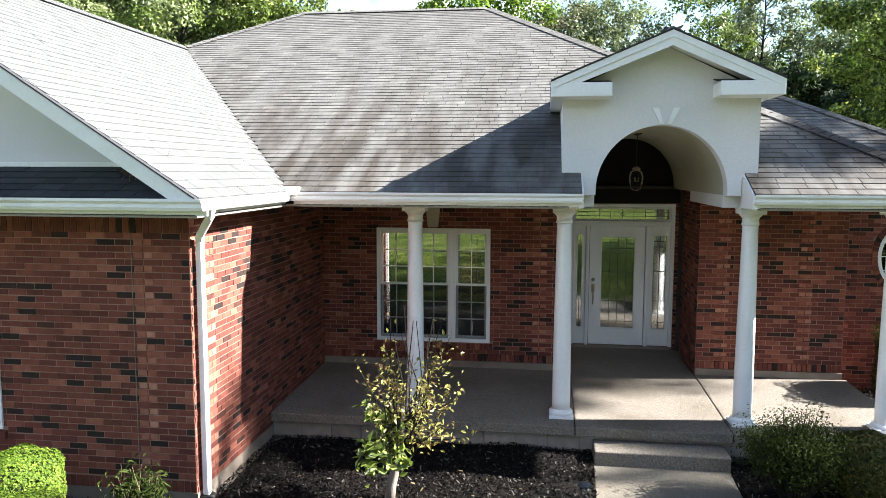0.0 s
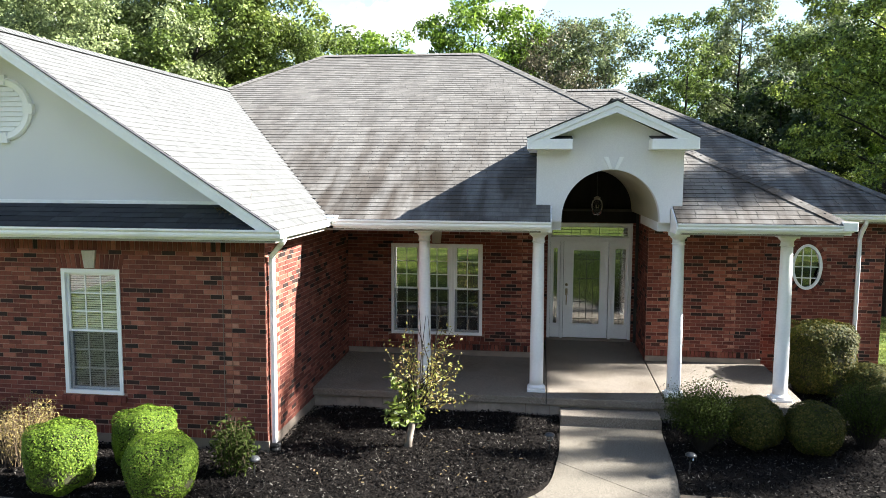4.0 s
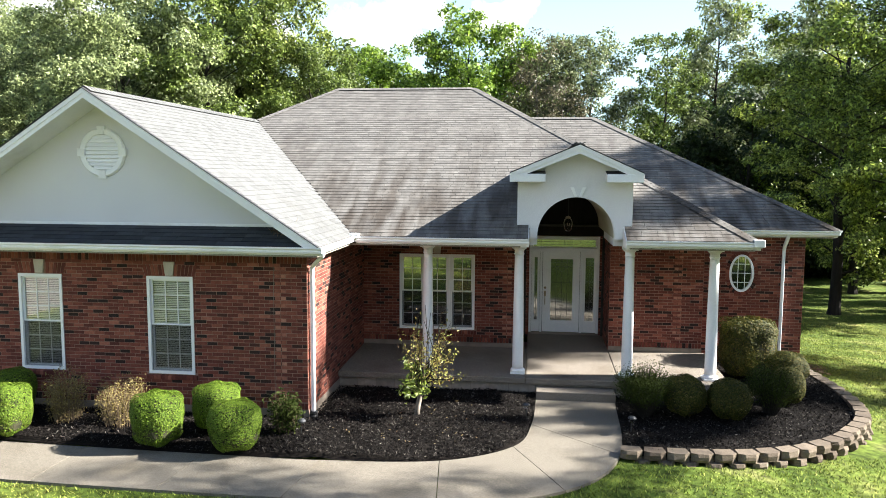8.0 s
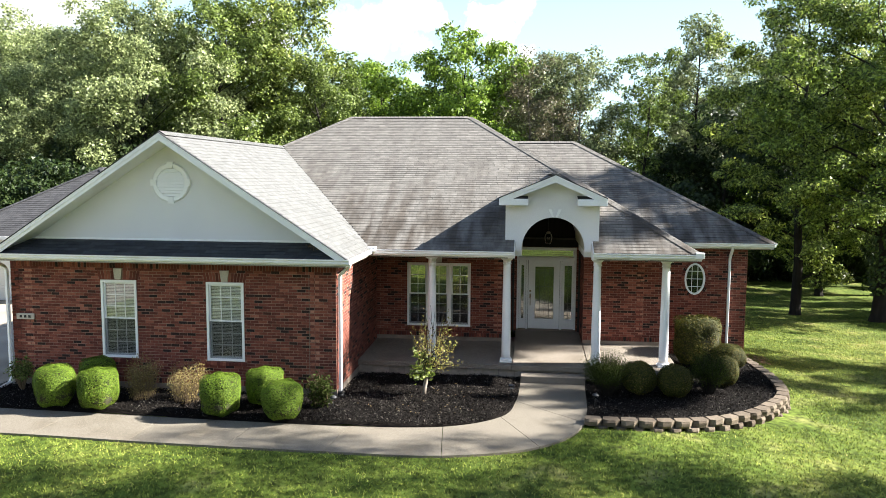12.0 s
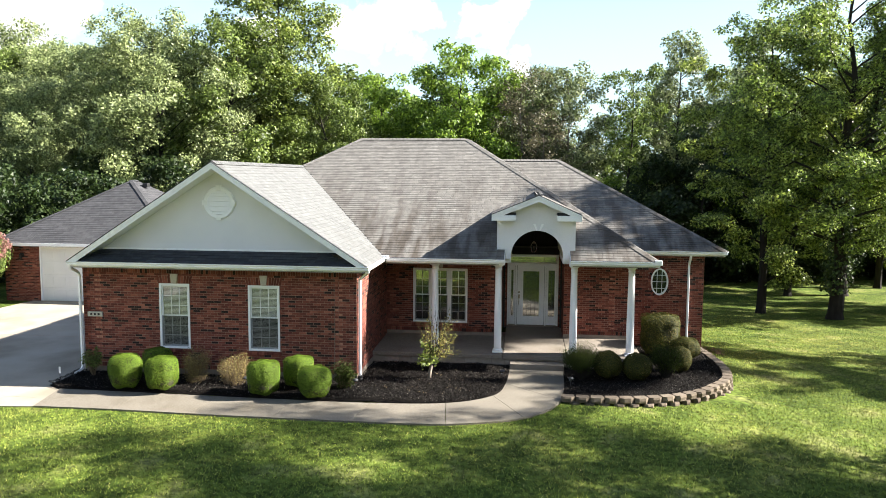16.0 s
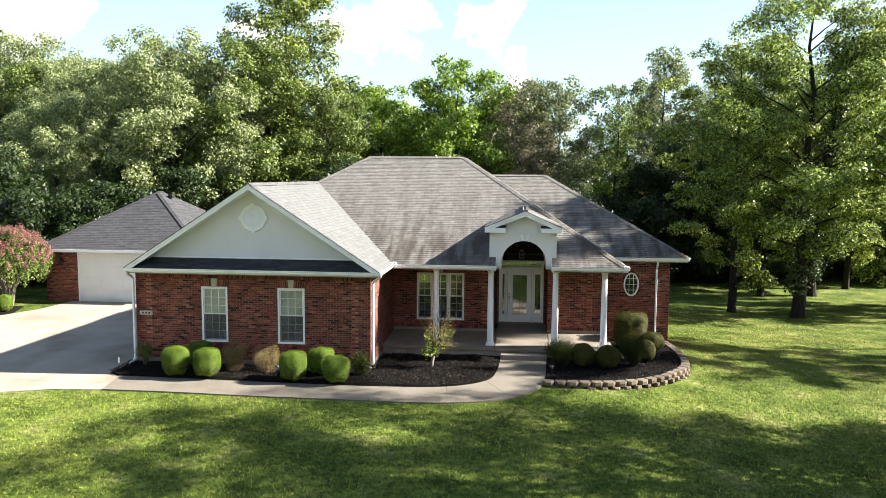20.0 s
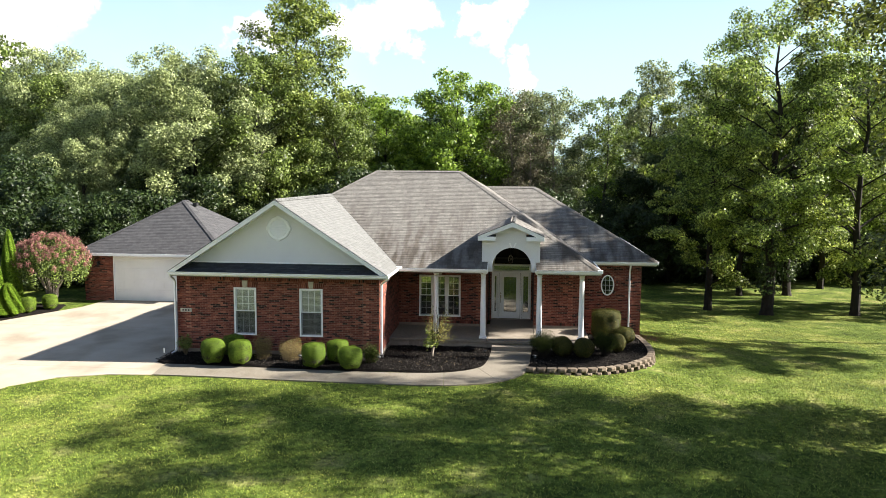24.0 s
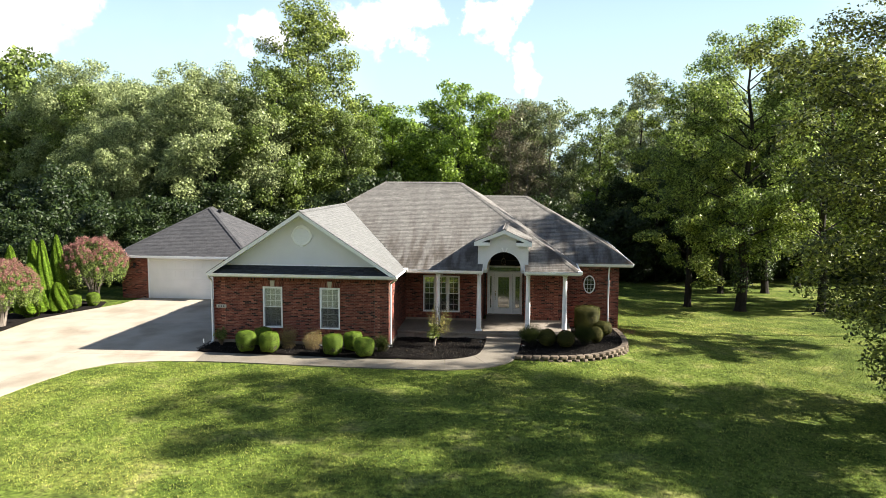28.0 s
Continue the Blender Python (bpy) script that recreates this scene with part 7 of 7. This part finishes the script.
dark = tree("dark_tree", "dense green tree, leaves coloured dark for the wood's shade", 107, 14.0, 4.8, 0.02, 40, 120, 0.30, M_LEAF_SHADED, trunk=0.22, shape=0.4, group=WOOD, clump=1.2, fine=False)
under = tree("understory_tree", "low undergrowth tree at the wood's edge, leaves darkened for shade", 108, 6.5, 3.4, 0.0, 22, 190, 0.22, M_LEAF_SHADED, trunk=0.08, shape=0.35, group="undergrowth", clump=1.0, fine=False)
willow = tree("weeping_tree", "tall feathery green tree with hanging shoots", 109, 18.0, 2.9, 0.08, 60, 120, 0.22, M_LEAF_SAGE, trunk=0.22, shape=0.5, droop=0.35, group=WOOD, clump=0.75, slim=0.45)
lawn_a = tree("forked_lawn_tree", "large forked lawn tree with ivy-clad trunk", 110, 18.6, 5.6, 0.22, 41, 340, 0.135, M_LEAF_LAWN, trunk=0.34, shape=0.36, droop=0.16, fork=True, group="lawn trees", clump=0.82, open_in=0.56, ivy=0.72)
lawn_b = tree("lawn_tree", "tall lawn tree with layered low branches", 111, 15.5, 4.4, 0.14, 28, 300, 0.135, M_LEAF_LIME, trunk=0.24, shape=0.55, droop=0.12, group="lawn trees", clump=0.74, flat=0.5, open_in=0.52)
near_t = tree("near_lawn_tree", "big leafy lawn tree with low hanging branches", 112, 19.0, 6.4, 0.05, 62, 380, 0.125, M_LEAF_NEAR, trunk=0.42, shape=0.64, droop=0.22, group="lawn trees", clump=0.92, open_in=0.62)

plant(broad, -26.0, 34, 0, 1.0, first=True)
plant(broad, -46.5, 48, 80, 1.15)
plant(broad, -36.0, 40, 200, 0.95)
plant(oak, -21.5, 37, 60, 0.95, first=True)
plant(oak, -31, 44, 190, 0.92)
plant(oak, -16.0, 41, 250, 0.78)
plant(oak, -41, 52, 20, 0.9)
far_oak = tree("far_tree", "green tree in the depth of the wood", 121, 17.0, 5.4, 0.04, 40, 100, 0.40, M_LEAF_OAK, trunk=0.28, shape=0.45, group=WOOD, clump=1.3, fine=False)
far_dark = tree("far_tree", "green tree in the depth of the wood, leaves darkened for shade", 122, 15.5, 5.0, 0.03, 40, 96, 0.40, M_LEAF_SHADED, trunk=0.28, shape=0.45, group=WOOD, clump=1.3, fine=False)
plant(far_oak, -70, 70, 0, 1.1, first=True)
plant(far_dark, 52, 60, 0, 1.2, first=True)
plant(far_oak, -58, 52, 150, 1.15)
plant(far_dark, 6.3, 70, 40, 0.62)
plant(far_oak, 9.6, 73, 140, 0.58)
plant(tall, -19.4, 42, 0, 1.0, first=True)
plant(maple, -13.2, 50, 0, 1.0, 0.93, first=True)
plant(maple, -9.5, 52, 120, 0.93, 0.82)
plant(maple, -5.6, 46, 240, 1.05, 1.13)
plant(maple, 29, 44, 30, 1.1)
plant(grey, -0.6, 46, 0, 1.0, first=True)
plant(grey, 1.0, 43, 130, 0.75)
plant(hazy_tree, 3.3, 47, 0, 1.0, 1.0, first=True)
plant(hazy_tree, 0.2, 50, 140, 0.9, 0.98)
plant(thin, 7.2, 40, 0, 1.0, 1.05, first=True)
plant(willow, 11.9, 46, 0, 1.0, 1.08, first=True)
plant(willow, 17.5, 44, 140, 0.9, 0.95)
plant(dark, 12.5, 39, 0, 0.82, first=True)
plant(maple, 17.5, 42, 120, 0.95)
plant(dark, 9.5, 41, 60, 0.75)
plant(dark, 23.5, 46, 200, 1.1)
plant(dark, 31, 50, 280, 1.15)
plant(dark, 39, 47, 20, 1.1)
plant(broad, -34, 32, 230, 0.74)
plant(dark, -28, 32.0, 130, 0.45)
plant(oak, 26.5, 52, 10, 1.0)
plant(oak, 36, 56, 100, 1.1)
plant(oak, 46, 50, 180, 1.1)
plant(broad, 20, 56, 40, 1.05)
plant(maple, 12, 58, 70, 1.0)
for x, y, turn, size in ((-38.5, 45, 33, 0.98), (-33.5, 47, 75, 1.0), (-28.5, 43, 310, 0.96), (-23.5, 45, 130, 0.95), (-52.0, 56, 210, 1.1), (-44.0, 58, 15, 1.1)):
    plant(broad, x, y, turn, size)
for x, y, turn, size in ((-17.0, 49, 20, 0.74), (-11.0, 55, 170, 0.72), (-2.5, 55, 290, 0.86)):
    plant(oak, x, y, turn, size)
for i in range(16):                      # a second, farther row closes the gaps
    xx = -66 + 8.2 * i
    if 6.0 < xx < 12.0:                  # an opening with open sky
        continue
    plant((far_oak, far_dark)[i % 2], xx, 62 + 5 * math.sin(1.7 * i), 53 * i, 0.80 + 0.08 * math.sin(2.3 * i))
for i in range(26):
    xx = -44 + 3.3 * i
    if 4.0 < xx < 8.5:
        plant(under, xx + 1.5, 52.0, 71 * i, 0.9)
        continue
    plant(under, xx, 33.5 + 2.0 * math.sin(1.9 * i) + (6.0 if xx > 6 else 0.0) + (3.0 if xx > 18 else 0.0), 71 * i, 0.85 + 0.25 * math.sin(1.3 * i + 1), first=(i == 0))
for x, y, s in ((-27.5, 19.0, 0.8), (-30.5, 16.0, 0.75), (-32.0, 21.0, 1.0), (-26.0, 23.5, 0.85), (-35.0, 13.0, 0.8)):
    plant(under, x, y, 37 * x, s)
plant(dark, -33.0, 23.5, 10, 0.7)
plant(oak, -43.0, 44.0, 140, 0.95)
plant(broad, -51.0, 50.0, 20, 1.0)
plant(lawn_a, 15.07, 21.8, 0, 1.0, first=True)
plant(lawn_b, 12.1, 23.6, 0, 1.0, first=True)
plant(lawn_b, 20.4, 22.5, 130, 1.15)
plant(lawn_b, 16.6, 33.0, 220, 0.95)
plant(lawn_a, 20.2, 33.6, 150, 0.85)
plant(lawn_b, 24.0, 37.5, 60, 1.0)
plant(lawn_a, 27.0, 29.0, 80, 0.95)
# Out of view; high crown and thin trunk are set for its shade.
shade = tree("tall_lawn_tree", "unseen tall tree whose high leafy crown casts shade on roof, lawn and walk", 113, 20.2, 5.2, 0.905, 12, 150, 0.24, M_LEAF_OAK, trunk=0.16, shape=0.5, group="lawn trees", clump=0.85)
plant(shade, 25.0, 12.55, 0, 1.0, 1.0, first=True)
far_lawn = tree("lawn_edge_tree", "big leafy tree beyond the lawn", 114, 19.0, 6.4, 0.05, 58, 110, 0.26, M_LEAF_OAK, trunk=0.42, shape=0.5, droop=0.22, group="lawn trees", clump=1.0, fine=False)
plant(near_t, 15.9, -3.4, 200, 1.06, 0.86, first=True)
# unseen trees beyond the lawn to the right, placed so their shade lies on grass, roof and walk
plant(far_lawn, 24.0, -10.5, 90, 0.95, first=True)
plant(shade, 26.0, 9.8, 60, 0.78, 0.63)
plant(shade, 31.0, 10.6, 200, 0.55, 0.62)
plant(shade, 26.0, 6.75, 40, 0.28, 0.86)
plant(far_lawn, 34.0, 25.0, 150, 0.75)
for i in range(8):                       # more trees beyond the lawn, unseen, added to block low sky light
    plant((far_oak, far_dark)[i % 2], 62 + 3 * math.sin(2 * i), -46 + 10 * i, 61 * i, 1.0)
# behind the camera, for reflections, closed surroundings and less low sky on the porch
for i in range(13):
    plant((far_oak, far_dark)[i % 2], -62 + 10 * i, -64 - 5 * math.sin(2 * i), 40 * i, 1.0)

# ---- planting beside the driveway ----
crape = thing("crape_myrtle", "crape myrtle with pink flower heads and many pale stems", "flowering shrub", group="crape myrtles")
rng = np.random.default_rng(61)
bm = bmesh.new()
lp, ln, fp, fn = [], [], [], []
for i in range(26):
    a = 2.4 * i
    e = Vector((0.95 * math.cos(a), 0.95 * math.sin(a), 2.3 + 0.3 * math.sin(5 * i)))
    s = Vector((0.16 * math.cos(a), 0.16 * math.sin(a), -0.05))
    tube(bm, [s, Vector((0.32 * math.cos(a), 0.32 * math.sin(a), 0.9)), e], [0.032, 0.024, 0.008], 6)
for i in range(150):
    a, r = 2.39996 * i, 1.95 * math.sqrt((i + 0.5) / 150)
    top = 1.55 + 2.15 * math.sqrt(max(0.0, 1 - (r / 2.0) ** 2)) + rng.normal(0, 0.12)
    e = np.array((r * math.cos(a), r * math.sin(a), top))
    k = 120
    d = sphere_dirs(k, rng)
    fall = rng.uniform(0.05, 1.0, k) * min(0.95, 0.3 + 0.42 * (top - 1.0))
    lp.append(e - np.stack([0.30 * fall * math.cos(a), 0.30 * fall * math.sin(a), fall], -1) + d * 0.2)
    ln.append(d + np.array([0.5 * math.cos(a), 0.5 * math.sin(a), 0.6]))
    k = 90
    d = sphere_dirs(k, rng)
    fp.append(e + d * np.array([0.16, 0.16, 0.2]) * rng.uniform(0.3, 1.1, (k, 1)) + np.array([0, 0, 0.05]))
    fn.append(d + np.array([0, 0, 0.4]))
part("branchwork", bm, M_BARK_PALE, crape, "pale smooth stems")
part("foliage", leaf_mesh("foliage", np.concatenate(lp), np.concatenate(ln), 0.11, rng), M_LEAF_OAK, crape)
part("blossom", leaf_mesh("blossom", np.concatenate(fp), np.concatenate(fn), 0.075, rng), M_PINK, crape, "pink flower heads")
crape.matrix_basis = pose(-24.2, 12.6, -0.08)
copy_thing(crape, pose(-24.7, 5.3, -0.08, 0, 0, 120) @ Matrix.Diagonal((0.95, 0.95, 0.86, 1)))
arbor = thing("arborvitae", "narrow bright green arborvitae column", "conifer", group="arborvitae")
rng = np.random.default_rng(62)
n = 24000
t, a = rng.uniform(0, 1, n), rng.uniform(0, 2 * np.pi, n)
r = 0.62 * (1 - t) ** 0.55 * (0.85 + 0.15 * np.sin(7 * a + 9 * t)) * np.clip(t * 9, 0.4, 1) * (1 - 0.25 * rng.uniform(0, 1, n) ** 2)
pos = np.stack([r * np.cos(a), r * np.sin(a), 0.05 + 3.9 * t], -1)
part("foliage", leaf_mesh("foliage", pos, np.stack([np.cos(a), np.sin(a), 0.5 + 0 * a], -1) + rng.normal(0, 0.4, (n, 3)), 0.085, rng, 0.5), M_ARBOR, arbor)
bm = bmesh.new()
lathe(bm, [(0.0, 0.0), (0.08, 0.0), (0.36, 0.35), (0.28, 1.6), (0.14, 2.9), (0.0, 3.6)], sides=14)
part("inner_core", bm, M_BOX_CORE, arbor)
arbor.matrix_basis = pose(-25.3, 9.6, -0.08)
for x, y, s, sz in ((-26.1, 10.0, 1.15, 0.98), (-24.9, 7.9, 1.5, 0.72), (-25.5, 11.2, 1.05, 1.03), (-26.6, 8.8, 1.15, 0.93), (-24.3, 9.3, 1.25, 0.42)):
    copy_thing(arbor, pose(x, y, -0.08, 0, 0, 50 * x) @ Matrix.Diagonal((s, s, sz, 1)))
for x, y, s in ((-24.05, 10.4, 0.88), (-23.55, 11.4, 0.88), (-24.3, 9.3, 0.62)):
    copy_thing(box_a, pose(x, y, -0.09, 0, 0, 30 * x) @ Matrix.Diagonal((s, s, s, 1)))

# ---- single pieces ----
for name, me, parent, m in pending:
    ob = bpy.data.objects.new(name, me)
    scene.collection.objects.link(ob)
    hang(ob, parent)
    ob.matrix_basis = m
